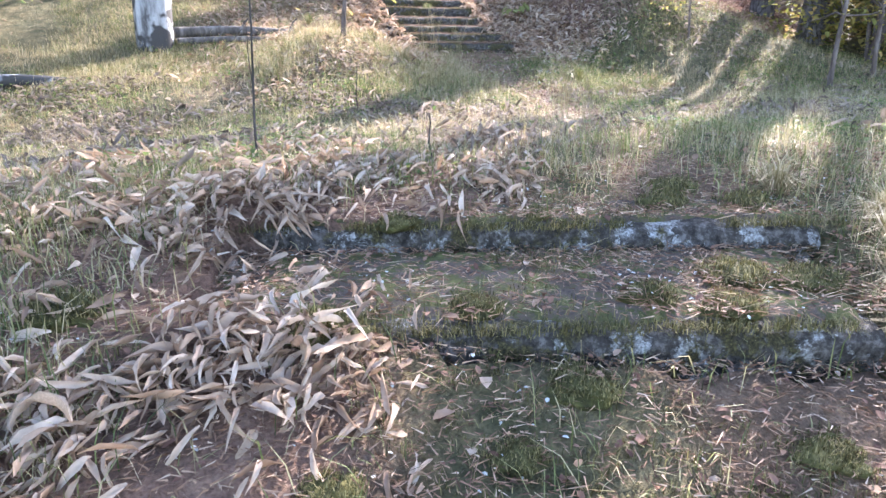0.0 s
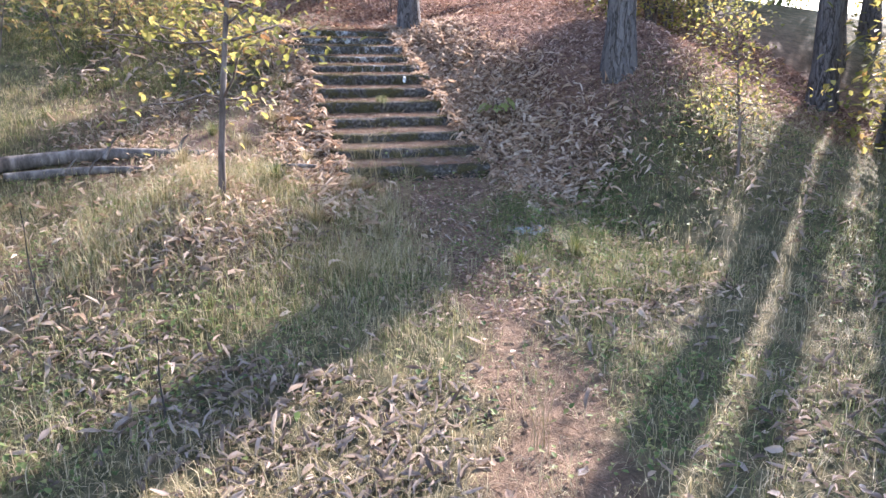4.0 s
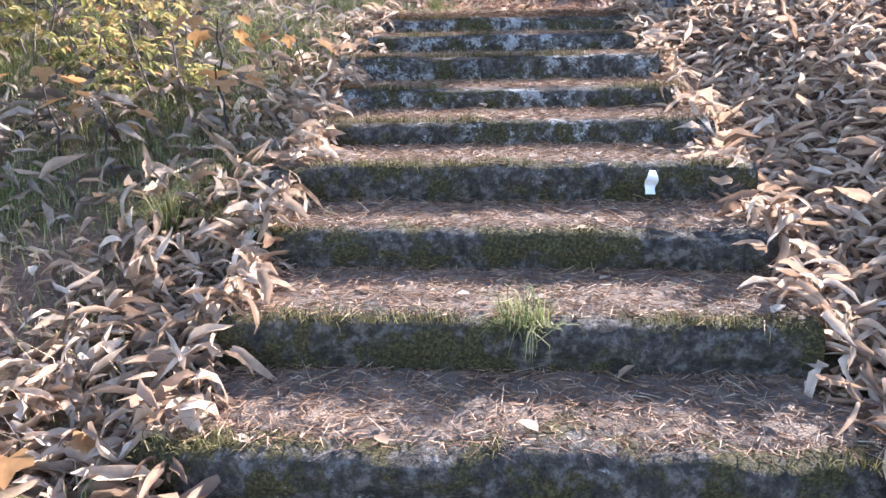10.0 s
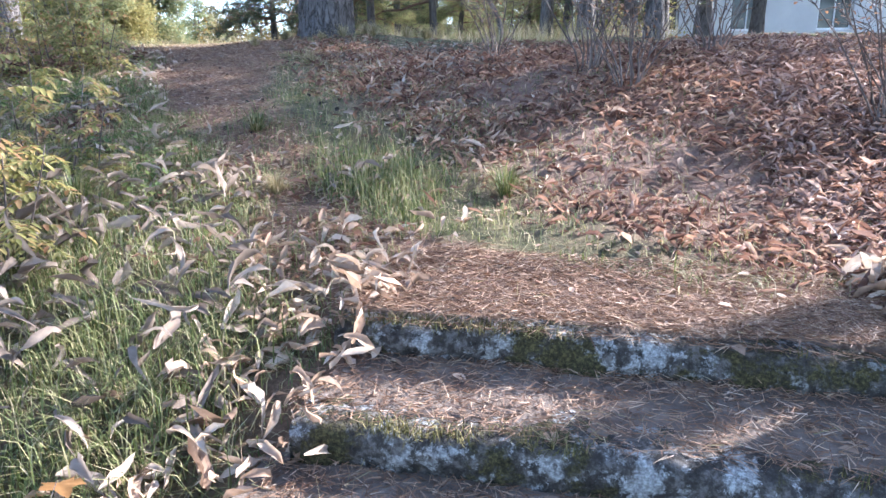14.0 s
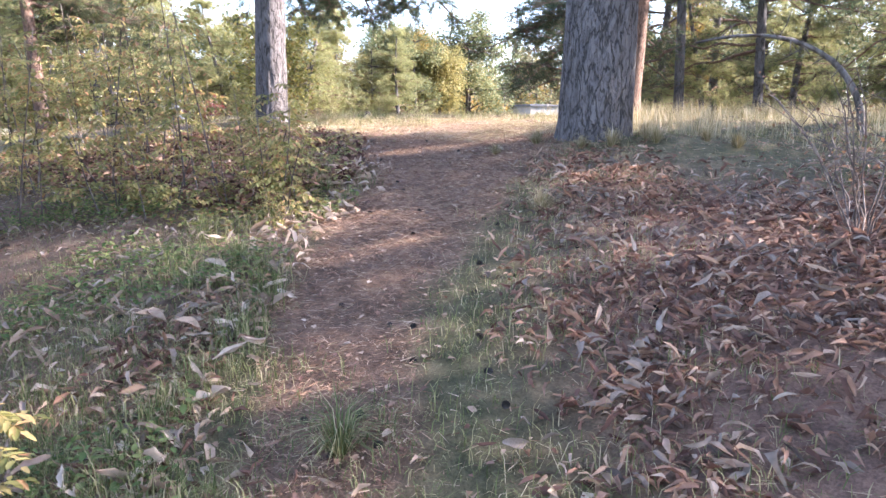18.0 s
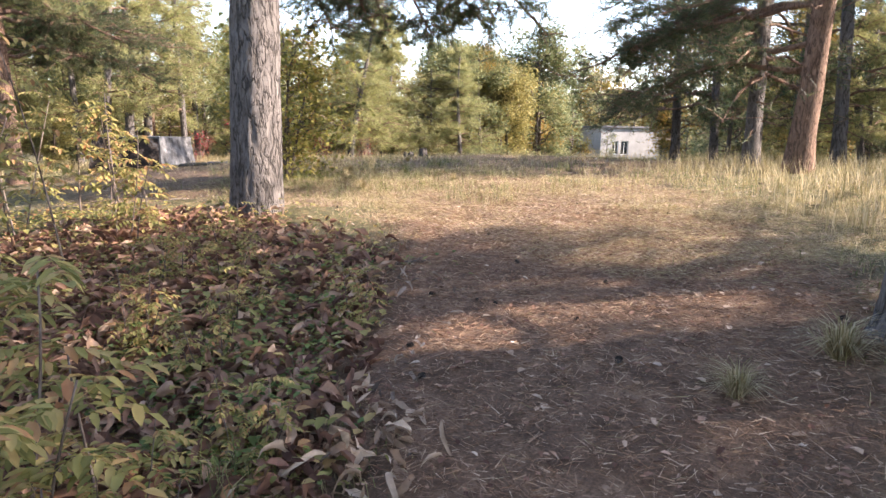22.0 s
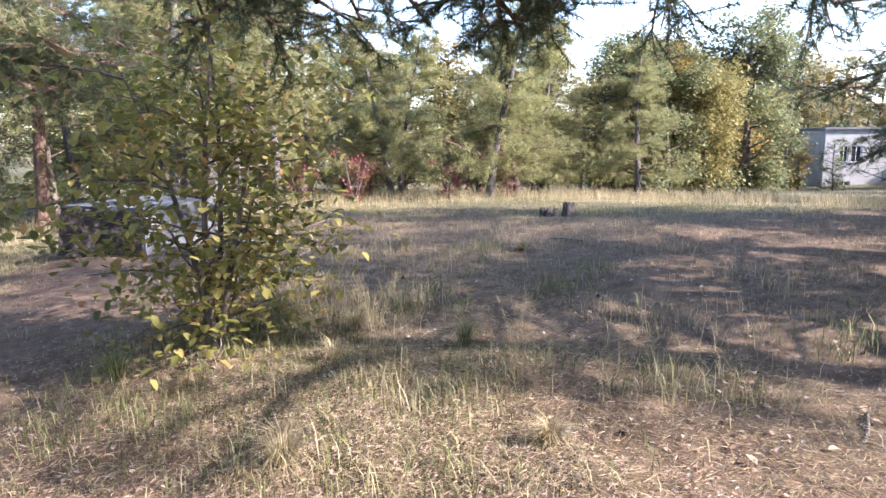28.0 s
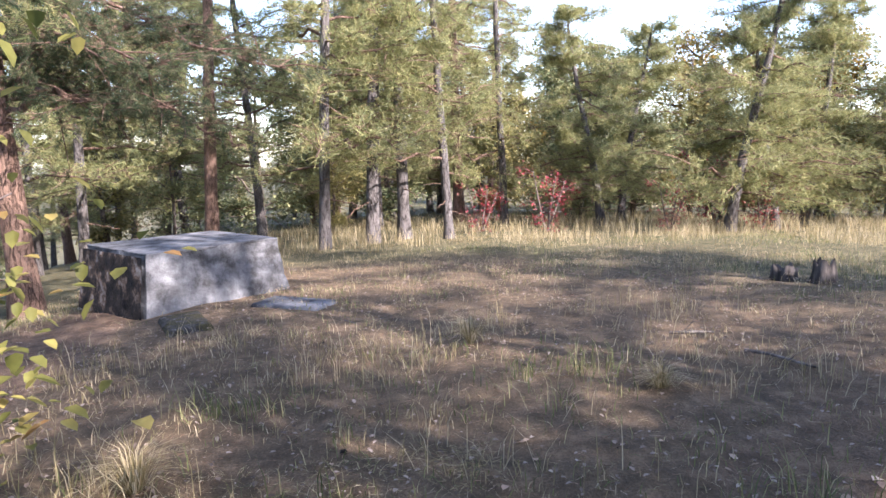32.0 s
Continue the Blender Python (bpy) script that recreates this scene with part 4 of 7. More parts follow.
def make_rowan(name, label, height, seed, mat, fronds=70, stems=3, leaflet=0.075, group=""):
    """A young rowan: upright stems with feathered leaves, each a midrib with paired leaflets."""
    r = np.random.default_rng(seed)
    plant = thing(name, label, "shrub", group=group)
    foliage = Heap()
    for st in range(stems):
        wood = Heap()
        P = trunk_points(height * r.uniform(0.65, 1.0), 0.05, seed + st, 8, (r.normal() * 0.2, r.normal() * 0.2))
        P[:, :2] += r.normal(size=2) * 0.16
        s = np.linspace(0, 1, 8)
        V, F, C = tube(P, 0.009 * (1 - 0.8 * s) + 0.002, 5)
        wood.add(V, F, C)
        for _ in range(fronds // stems):
            q = r.uniform(0.35, 1.0)
            o = np.array([np.interp(q, s, P[:, i]) for i in range(3)])
            az, L = r.uniform(0, 6.28), r.uniform(0.17, 0.33)
            k = np.linspace(0, 1, 9)
            rise = r.uniform(0.0, 0.8)
            rib = o + np.stack([np.cos(az) * L * k * 1.3, np.sin(az) * L * k * 1.3, L * (rise * k - 0.7 * k * k)], -1)
            V, F, C = tube(rib[[0, 4, 8]], [0.002, 0.0015, 0.001], 3)
            foliage.add(V, F, C)
            base = np.concatenate([np.repeat(rib[2:8], 2, axis=0), rib[8:]])
            n = len(base)
            sgn = np.concatenate([np.tile([1.15, -1.15], 6), [0.0]])
            V, F = ovals(base, np.full(n, leaflet) * r.uniform(0.85, 1.15, n), r.uniform(-0.8, 0.1, n), az + sgn + r.normal(size=n) * 0.1, 0.46, True)
            foliage.add(V, F)
        part("stem", wood.mesh("stem", M_TWIG), plant)
    part("foliage", foliage.mesh("foliage", mat), plant)["kind"] = "stuff"
    return plant


YOUNG = "young rowans"
rowan = stand(make_rowan("young_rowan", "young rowan with yellow and rusty feathered leaves", 1.5, 41, M_ROWAN, 46, 4, 0.085, group=YOUNG), -4.8, 4.86, 0, 0.75)
tall_rowan = stand(make_rowan("young_rowan", "tall thin rowan with loose yellow and rusty feathered leaves", 2.3, 42, M_ROWAN, 48, 3, 0.074, group=YOUNG), -6.15, 4.77, 80)
for x, y, turn, size in ((-6.85, 4.38, 160, 1.0), (-7.6, 5.2, 220, 0.95), (-8.4, 5.2, 40, 0.9), (-9.3, 6.1, 140, 1.0), (-8.9, 4.2, 60, 1.0), (-7.9, 3.6, 300, 0.9), (-10.3, 5.6, 100, 1.05), (-11.5, 6.6, 60, 1.0), (-7.1, 3.5, 200, 0.9), (-3.6, 0.9, 310, 0.7)):
    again(tall_rowan, x, y, turn, size)
for x, y, turn, size in ((-5.5, 5.2, 10, 0.8), (-5.7, 4.2, 30, 0.7), (-6.5, 3.9, 130, 0.8), (-5.2, 4.6, 250, 0.6),
                         (-12.4, 7.8, 170, 1.1), (-9.9, 7.3, 10, 0.8), (-6.9, 6.7, 300, 0.32), (-7.7, 7.0, 250, 0.36), (-7.2, 6.2, 20, 0.4), (-6.5, 6.2, 110, 0.35), (-8.3, 6.8, 200, 0.4), (-8.6, 7.5, 90, 0.36), (-5.5, 5.9, 40, 0.3),
                         (-6.3, 7.1, 10, 0.3), (-5.2, 5.3, 310, 0.4), (-4.3, 4.4, 20, 0.3), (-1.0, -1.45, 90, 0.62), (-1.5, -1.1, 180, 0.7), (-3.2, -1.1, 40, 0.9), (-2.2, 1.3, 280, 0.6),
                         (-2.1, -0.8, 10, 0.8), (-2.9, -0.2, 200, 0.95), (-2.4, 0.6, 120, 0.85), (-3.6, 0.9, 310, 1.1), (-1.7, 0.2, 60, 0.6), (-4.4, -0.8, 230, 1.0)):
    again(rowan, x, y, turn, size)


def make_twig_bush(name, label, height, seed, stems=16, leaves_n=150, mat=None, leaf=0.05, spread=0.35, group="", low=0.4, side=5, cap=0.6):
    """Bare upright shoots from one root with a few leaves left."""
    r = np.random.default_rng(seed)
    bush = thing(name, label, "shrub", group=group)
    foliage = Heap()
    spots = []
    for _ in range(stems):
        wood = Heap()
        az, lean = r.uniform(0, 6.28), min(abs(r.normal()) * spread, cap)
        h = height * r.uniform(0.55, 1.0)
        k = np.linspace(0, 1, 6)
        d = np.array([math.cos(az), math.sin(az)])
        P = np.stack([d[0] * (0.05 + lean * h * k ** 1.3), d[1] * (0.05 + lean * h * k ** 1.3), h * k - 0.03], -1)
        P[1:, :2] += r.normal(size=(5, 2)) * 0.02 * h
        V, F, C = tube(P, 0.0065 * (1 - 0.75 * k) * min(height / 1.2, 1.5) + 0.001, 4)
        wood.add(V, F, C)
        for _ in range(side):
            u = r.uniform(low, 1)
            o = np.array([np.interp(u, k, P[:, i]) for i in range(3)])
            e = o + np.array([r.normal() * 0.12, r.normal() * 0.12, r.uniform(0.05, 0.2)]) * height
            V, F, C = tube(np.stack([o, (o + e) / 2 + r.normal(size=3) * 0.01, e]), [0.004, 0.003, 0.0015], 3)
            wood.add(V, F, C)
            spots += [o, (o + e) / 2, e]
        part("stem", wood.mesh("stem", M_TWIG), bush)
    S = np.array(spots)
    n = leaves_n
    p = S[r.integers(0, len(S), n)] + r.normal(size=(n, 3)) * 0.035 * height
    V, F = ovals(p, leaf * r.uniform(0.7, 1.3, n), r.uniform(-1.0, 0.5, n), r.uniform(0, 6.28, n), 0.75, True)
    foliage.add(V, F)
    part("foliage", foliage.mesh("foliage", mat or M_LEAF_YELLOW), bush)["kind"] = "stuff"
    return bush


twiggy = stand(make_twig_bush("bare_shrub", "bare reddish-brown shrub shoots with a few rusty leaves", 1.35, 51, 15, 170, M_LEAF_RUST, 0.034, 0.5, side=7), 0.62, 4.0)
for x, y, turn, size in ((0.95, 3.3, 70, 0.85), (2.5, 2.7, 150, 0.9), (2.9, 3.4, 260, 0.9), (1.7, 4.9, 20, 1.0), (-0.4, 5.6, 200, 0.8)):
    again(twiggy, x, y, turn, size)
stand(make_broadleaf("yellow_leaved_shrub", "broad loose shrub with round yellow-green leaves in the dry grass", 2.7, 0.024, 52, M_LEAF_YELLOW, (1.35, 0.5), 0.085, 3900, M_TWIG, stems=5, low=0.08, split=True), -13.0, 11.05)


def maple_leaf(size, seed):
    """A five-lobed leaf, cupped a little, its stalk end at the origin."""
    r = np.random.default_rng(seed)
    pts = [(0, 0, 0)]
    lobes = ((-105, 0.5), (-52, 0.85), (0, 1.0), (52, 0.85), (105, 0.5))
    rim = [(-140, 0.18)]
    for n, (a, d) in enumerate(lobes):
        rim += [(a - 15, d * 0.8), (a, d), (a + 15, d * 0.8)]
        if n < 4:
            rim.append((a + 26, 0.58))
    rim.append((140, 0.18))
    for a, d in rim:
        q = radians(a + r.normal() * 3)
        x, y = 0.25 + math.cos(q) * d * 0.75, math.sin(q) * d * 0.75
        pts.append((x * size, y * size, size * (0.12 * abs(y) - 0.28 * x * x + r.normal() * 0.02)))
    pts.append((0.25 * size, 0, 0))
    c = len(pts) - 1
    F = np.array([(c, k, k + 1) for k in range(1, c - 1)])
    return np.array(pts), F


def make_maple(label, height, seed, count=7, size=0.13, mat=None):
    """A maple seedling: thin stem, long leaf stalks, a handful of lobed leaves."""
    r = np.random.default_rng(seed)
    ob = thing("maple_seedling", label, "seedling", group="maple seedlings")
    k = np.linspace(0, 1, 6)
    P = np.stack([r.normal() * 0.1 * k * height, r.normal() * 0.1 * k * height, height * k - 0.02], -1)
    P[1:-1, :2] += r.normal(size=(4, 2)) * 0.012
    V, F, C = tube(P, 0.007 * (1 - 0.6 * k) + 0.001, 5)
    part("stem", np_mesh("stem", V, [F, C], M_ROTTEN), ob)
    for n in range(count):
        q = r.uniform(0.7, 1.0) if n else 1.0
        o = np.array([np.interp(q, k, P[:, i]) for i in range(3)])
        az = n * 2.4 + r.normal() * 0.3
        e = o + np.array([math.cos(az) * 0.09, math.sin(az) * 0.09, r.uniform(0.0, 0.06)]) * (1 + height)
        V, F, C = tube(np.stack([o, (o + e) / 2 + (0, 0, 0.02), e]), [0.0016, 0.0013, 0.001], 3)
        one = Heap()
        one.add(V, F, C)
        V, F = maple_leaf(size * r.uniform(0.75, 1.2), seed * 50 + n)
        leaf = part("leaf", np_mesh("leaf", V, F, mat or M_MAPLE), ob)
        leaf.matrix_local = pose(*[float(c) for c in e], 0, math.degrees(r.uniform(0.0, 0.7)), math.degrees(az))
        part("leaf_stalk", one.mesh("leaf_stalk", M_TWIG), ob)
    return ob


for x, y, turn, h, size, n in ((-0.4, -1.87, 0, 0.42, 0.13, 6), (-0.62, -1.5, 80, 0.5, 0.12, 6), (-0.85, -2.2, 160, 0.36, 0.12, 5), (-1.2, -2.0, 30, 0.45, 0.12, 6), (-0.3, -0.9, 200, 0.3, 0.13, 5),
                               (-0.36, -3.63, 250, 0.16, 0.12, 4)):
    stand(make_maple("maple seedling with yellow and orange lobed leaves", h, int(abs(x * 100)), n, size), x, y, turn, 1.0, 0.0)
for x, y, turn, h, size, n in ((2.3, -4.0, 0, 0.4, 0.17, 8), (-2.67, -11.9, 90, 1.15, 0.16, 10), (-1.7, -0.4, 10, 0.3, 0.12, 5)):
    stand(make_maple("seedling with fresh green lobed leaves", h, int(abs(x * 100)), n, size, M_LEAF_GREEN), x, y, turn, 1.0, 0.0)


def bare_stem(x, y, h, seed, rad=0.007):
    """A dead upright seedling stem."""
    k = np.linspace(0, 1, 7)
    r = np.random.default_rng(seed)
    P = np.stack([r.normal() * 0.03 * k * h + 0.006 * np.sin(k * 9), r.normal() * 0.03 * k * h, h * k - 0.03], -1)
    V, F, C = tube(P, rad * (1 - 0.6 * k), 5)
    ob = thing("dead_seedling", "thin dark leafless seedling stem", "seedling")
    part("stem", np_mesh("stem", V, [F, C], M_ROTTEN), ob)
    stand(ob, x, y, 0, 1.0, 0.0)


for x, y, h in ((-2.45, -7.52, 0.75), (-1.84, -12.31, 0.28), (-1.56, -8.97, 0.50)):
    bare_stem(x, y, h, int(h * 100))


def bent_tree(x, y, turn):
    """A dead sapling bowed right over, with short bare side twigs."""
    ob = thing("bent_dead_sapling", "bare dead sapling bowed over in an arch at the wood's edge", "tree", pose(x, y, float(land(x, y)) - 0.04, 0, 0, turn))
    k = np.linspace(0, 1, 14)
    P = np.stack([-2.0 * k ** 1.7, 0.12 * np.sin(k * 5), 1.25 * np.sin(np.pi * 0.62 * k) ** 0.8], -1)
    V, F, C = tube(P, 0.045 * (1 - 0.8 * k) + 0.006, 7, 0.06, 5)
    part("trunk", np_mesh("trunk", V, [F, C], M_DEADWOOD, True), ob)
    r = np.random.default_rng(19)
    for _ in range(16):
        u = r.uniform(0.3, 1.0)
        o = np.array([np.interp(u, k, P[:, i]) for i in range(3)])
        e = o + np.array([r.normal() * 0.2, r.normal() * 0.2, r.uniform(-0.25, 0.4)])
        V, F, C = tube(np.stack([o, (o + e) / 2 + r.normal(size=3) * 0.03, e]), [0.009, 0.006, 0.003], 4)
        part("branch", np_mesh("branch", V, [F, C], M_DEADWOOD), ob)


bent_tree(-1.14, 10.79, 14)


def add_bough(tree, p0, p1, seed, droop=0.5, twigs=36, needle=M_NEEDLE, long=1.1):
    """One long drooping bough on a pine, from its trunk at p0 out to p1 (in the world)."""
    r = np.random.default_rng(seed)
    inv = tree.matrix_world.inverted()
    a, b = (np.array(inv @ Vector(p)) for p in (p0, p1))
    m = np.linspace(0, 1, 10)[:, None]
    pts = a + (b - a) * m
    pts[:, 2] += droop * (np.sin(np.pi * m[:, 0]) * 0.8)
    pts[1:-1] += r.normal(size=(8, 3)) * 0.07
    limb, tips, dirs = Heap(), [], []
    V, F, C = tube(pts, 0.05 * (1 - 0.85 * m[:, 0]) + 0.006, 6)
    limb.add(V, F, C)
    ax = unit(b - a)
    for _ in range(twigs):
        u = r.uniform(0.25, 1.0)
        p = np.array([np.interp(u, m[:, 0], pts[:, i]) for i in range(3)])
        d = unit(ax * 0.6 + r.normal(size=3) * np.array([0.95, 0.95, 0.22]) + np.array([0, 0, -0.06]))
        l2 = r.uniform(0.35, long)
        q = np.stack([p, p + d * l2 * 0.5 + (0, 0, 0.05), p + d * l2])
        V, F, C = tube(q, [0.012, 0.008, 0.004], 4)
        limb.add(V, F, C)
        for _ in range(5):
            w = r.uniform(0.2, 1.0)
            e = unit(d + r.normal(size=3) * 0.7)
            o = p + d * l2 * w
            l3 = r.uniform(0.12, 0.35)
            V, F, C = tube(np.stack([o, o + e * l3 * 0.5, o + e * l3]), [0.005, 0.004, 0.003], 3)
            limb.add(V, F, C)
            k = np.linspace(0.3, 1, 4)[:, None]
            tips.append(o + e * l3 * k)
            dirs.append(np.repeat(e[None], 4, axis=0))
    part("limb", limb.mesh("limb", M_PINETOP), tree)
    crown = Heap()
    needle_clumps(np.concatenate(tips), np.concatenate(dirs), crown, r, 22, 0.085, 0.0045, 0.75, 0.07)
    part("needles", crown.mesh("needles", needle), tree, "dark green needle brushes")["kind"] = "stuff"


add_bough(scaly_pine, (-9.68, 8.44, 5.3), (-12.12, 11.32, 4.01), 1, 0.3, 52, long=0.65)
add_bough(scaly_pine, (-9.68, 8.44, 5.5), (-12.05, 12.46, 4.08), 2, 0.3, 52, long=0.65)
add_bough(scaly_pine, (-9.68, 8.44, 5.6), (-11.21, 12.63, 3.98), 3, 0.3, 52, long=0.65)
add_bough(scaly_pine, (-9.68, 8.44, 5.8), (-10.54, 13.20, 4.09), 4, 0.3, 52, long=0.65)
add_bough(scaly_pine, (-9.68, 8.44, 5.9), (-10.20, 14.37, 4.09), 5, 0.3, 52, long=0.65)
add_bough(scaly_pine, (-9.68, 8.44, 6.0), (-11.14, 11.26, 3.98), 6, 0.3, 52, long=0.65)
add_bough(scaly_pine, (-9.68, 8.44, 5.3), (-10.28, 13.07, 4.18), 7, 0.3, 52, long=0.65)
add_bough(scaly_pine, (-9.68, 8.44, 5.5), (-12.97, 12.34, 4.23), 8, 0.3, 52, long=0.65)
add_bough(scaly_pine, (-9.68, 8.44, 5.6), (-14.52, 11.50, 4.17), 9, 0.3, 52, long=0.65)
add_bough(scaly_pine, (-9.68, 8.44, 5.8), (-11.20, 13.09, 4.14), 10, 0.3, 52, long=0.65)
add_bough(left_pine, (-20.6, 8.8, 4.6), (-19.54, 11.10, 4.36), 12, 0.4, 46)
add_bough(left_pine, (-20.6, 8.8, 4.2), (-21.13, 10.26, 3.90), 13, 0.4, 46)
add_bough(left_pine, (-20.6, 8.8, 4.0), (-19.51, 11.86, 3.50), 14, 0.4, 46)
add_bough(left_pine, (-20.6, 8.8, 5.4), (-20.24, 10.10, 4.88), 15, 0.4, 46)
add_bough(left_pine, (-20.6, 8.8, 4.6), (-20.65, 10.77, 4.29), 16, 0.4, 46)
add_bough(left_pine, (-20.6, 8.8, 5.6), (-22.30, 9.49, 5.23), 17, 0.4, 46)
add_bough(left_pine, (-20.6, 8.8, 5.6), (-20.64, 11.04, 4.93), 18, 0.4, 46)
add_bough(left_pine, (-20.6, 8.8, 4.8), (-20.37, 12.63, 4.47), 19, 0.4, 46)
dark_pine = again(MID_PINE, -12.5, 24.4, 50, 1.0)
for n, (dx, dy, z0, z1) in enumerate(((-2.1, -0.8, 3.6, 2.9), (-0.9, -1.6, 3.9, 3.2), (1.9, -1.2, 3.8, 3.0), (-2.2, 0.4, 5.0, 4.3), (2.3, 0.0, 5.2, 4.4), (-0.2, -2.2, 5.4, 4.6), (-1.5, -1.4, 6.2, 5.5), (1.5, -1.6, 6.3, 5.6), (-2.4, -0.2, 7.2, 6.4), (0.4, -2.0, 7.3, 6.6))):
    add_bough(dark_pine, (-12.5, 24.4, z0), (-12.5 + dx, 24.4 + dy, z1), 40 + n, 0.35, 46)
add_bough(lean_pine, (-6.8, 17.1, 4.6), (-12.97, 18.94, 3.79), 20, 0.4, 46)
add_bough(lean_pine, (-6.8, 17.1, 5.0), (-11.23, 18.82, 4.19), 21, 0.4, 46)
add_bough(lean_pine, (-6.8, 17.1, 4.0), (-10.13, 18.26, 3.30), 22, 0.4, 46)
add_bough(lean_pine, (-6.8, 17.1, 4.6), (-11.39, 18.70, 4.11), 23, 0.4, 46)
add_bough(lean_pine, (-6.8, 17.1, 3.6), (-11.62, 18.96, 3.21), 24, 0.4, 46)
add_bough(lean_pine, (-6.8, 17.1, 5.2), (-10.38, 19.19, 4.53), 25, 0.4, 46)


# ---- far trees ----
FAR = "far trees"
oak = make_broadleaf("ochre_tree", "broad tree in ochre autumn leaf", 8.5, 0.16, 61, M_LEAF_OCHRE, (2.6, 0.5), 0.17, 10000, group=FAR, low=0.12)
stand(oak, -34.0, 47.0)
alder = make_broadleaf("green_tree", "rounded green broadleaf tree touched with yellow", 8.0, 0.15, 62, M_FAR_GREEN, (2.7, 0.5), 0.17, 11000, group=FAR, low=0.08)
stand(alder, -38.0, 44.0)
gold = make_broadleaf("golden_tree", "tree with golden yellow foliage", 7.0, 0.13, 63, M_FAR_GOLD, (2.2, 0.5), 0.16, 8500, group=FAR, low=0.1)
stand(gold, -33.0, 37.5)
CREEPERS = ((-27.6, 16.8, 0.6), (-27.2, 18.4, 0.75), (-26.2, 21.2, 0.6), (-26.6, 23.9, 0.8))
creeper = make_broadleaf("crimson_bush", "crimson creeper hanging over a bush", 2.2, 0.04, 64, M_LEAF_RED, (0.9, 0.5), 0.1, 560, group=FAR, stems=3, low=0.05)
stand(creeper, -28.5, 23.8)
for x, y, s in CREEPERS:
    again(creeper, x, y, 70 * s + x, s)


def sow_far():
    r = np.random.default_rng(99)
    kinds = [(oak, 1.0), (alder, 1.0), (gold, 1.0), (THIN_PINE, 1.1), (SUN_PINE, 1.0), (CROOKED, 1.5), (MID_PINE, 1.0)]
    for k in range(84):
        b = radians(r.uniform(4, 150))
        d = r.uniform(19, 46)
        x, y = -13 - math.sin(b) * d, 14 + math.cos(b) * d
        if b < radians(50):
            d = max(d, 27)
            x, y = -13 - math.sin(b) * d, 14 + math.cos(b) * d
        view = math.degrees(math.atan2(-(x + 7.6), y - 9.9))
        if 23 < view < 35.5:
            continue
        if b > radians(75):
            t, s = kinds[r.choice([3, 4, 3, 5, 1, 2])]
        elif b > radians(45):
            t, s = kinds[r.choice([1, 2, 0, 1])]
            s *= 0.8
        else:
            t, s = kinds[r.choice([0, 1, 1, 2, 0, 1])]
        again(t, x, y, r.uniform(0, 360), s * r.uniform(0.75, 1.15))
    for k in range(16):  # woods beyond the bank and the lower lawn
        b = radians(r.choice([r.uniform(-105, -72), r.uniform(-30, 5)]))
        d = r.uniform(20, 38)
        x, y = 2 - math.sin(b) * d, -4 + math.cos(b) * d
        if (2 < x < 16 and 21 < y < 36) or (9 < x < 17 and 8 < y < 19):
            continue
        t, s = kinds[r.choice([2, 1, 6, 4, 2])]
        again(t, x, y, r.uniform(0, 360), s * r.uniform(0.7, 1.0))
    for k in range(16):  # west of the stairs
        x, y = r.uniform(-22, -11), r.uniform(-10, 3)
        t, s = kinds[r.choice([2, 1, 6, 3])]
        again(t, x, y, r.uniform(0, 360), s * r.uniform(0.6, 1.0))


sow_far()
for x, y, t, s in ((-27.5, 33.0, alder, 0.8), (-27.8, 35.8, gold, 0.95), (-18.3, 37.0, oak, 0.85), (-30.0, 31.5, gold, 0.85), (-32.5, 29.0, alder, 0.85), (-16.5, 40.0, alder, 0.9), (-31.0, 38.5, oak, 0.95),
                   (-29.5, 35.5, oak, 0.9), (-31.5, 34.0, alder, 0.95), (-34.5, 31.5, oak, 0.9), (-35.0, 26.5, gold, 0.95), (-14.5, 43.0, gold, 0.95), (-13.0, 39.0, alder, 0.9), (-10.0, 42.0, alder, 0.95),
                   (-33.5, 36.5, alder, 1.0), (-36.5, 33.5, gold, 1.0), (-38.0, 29.0, oak, 1.0), (-29.0, 40.5, alder, 1.0),
                   (-33.5, 23.5, alder, 0.75), (-34.5, 19.0, gold, 0.75), (-35.0, 15.0, alder, 0.8), (-36.0, 10.5, alder, 0.85), (-35.0, 5.5, gold, 0.8), (-31.0, 2.0, alder, 0.75), (-26.5, -1.5, alder, 0.8),
                   (-30.5, 20.5, alder, 0.45), (-31.5, 13.0, gold, 0.45), (-31.0, 8.5, alder, 0.45), (-28.0, 4.0, alder, 0.45), (-3.0, 33.0, gold, 0.95), (-6.0, 34.5, alder, 1.0), (-9.0, 36.0, gold, 1.0), (-12.0, 35.0, oak, 0.9), (-4.5, 38.0, alder, 1.1), (-1.5, 37.0, gold, 1.1), (-8.0, 31.5, alder, 0.7), (-11.0, 31.0, gold, 0.65), (-5.0, 30.0, alder, 0.6), (-2.0, 29.5, gold, 0.55), (-14.5, 33.5, alder, 0.75), (-7.0, 39.0, gold, 0.9), (-22.0, -3.0, alder, 0.8)):
    again(t, x, y, 37 * x + y, s)


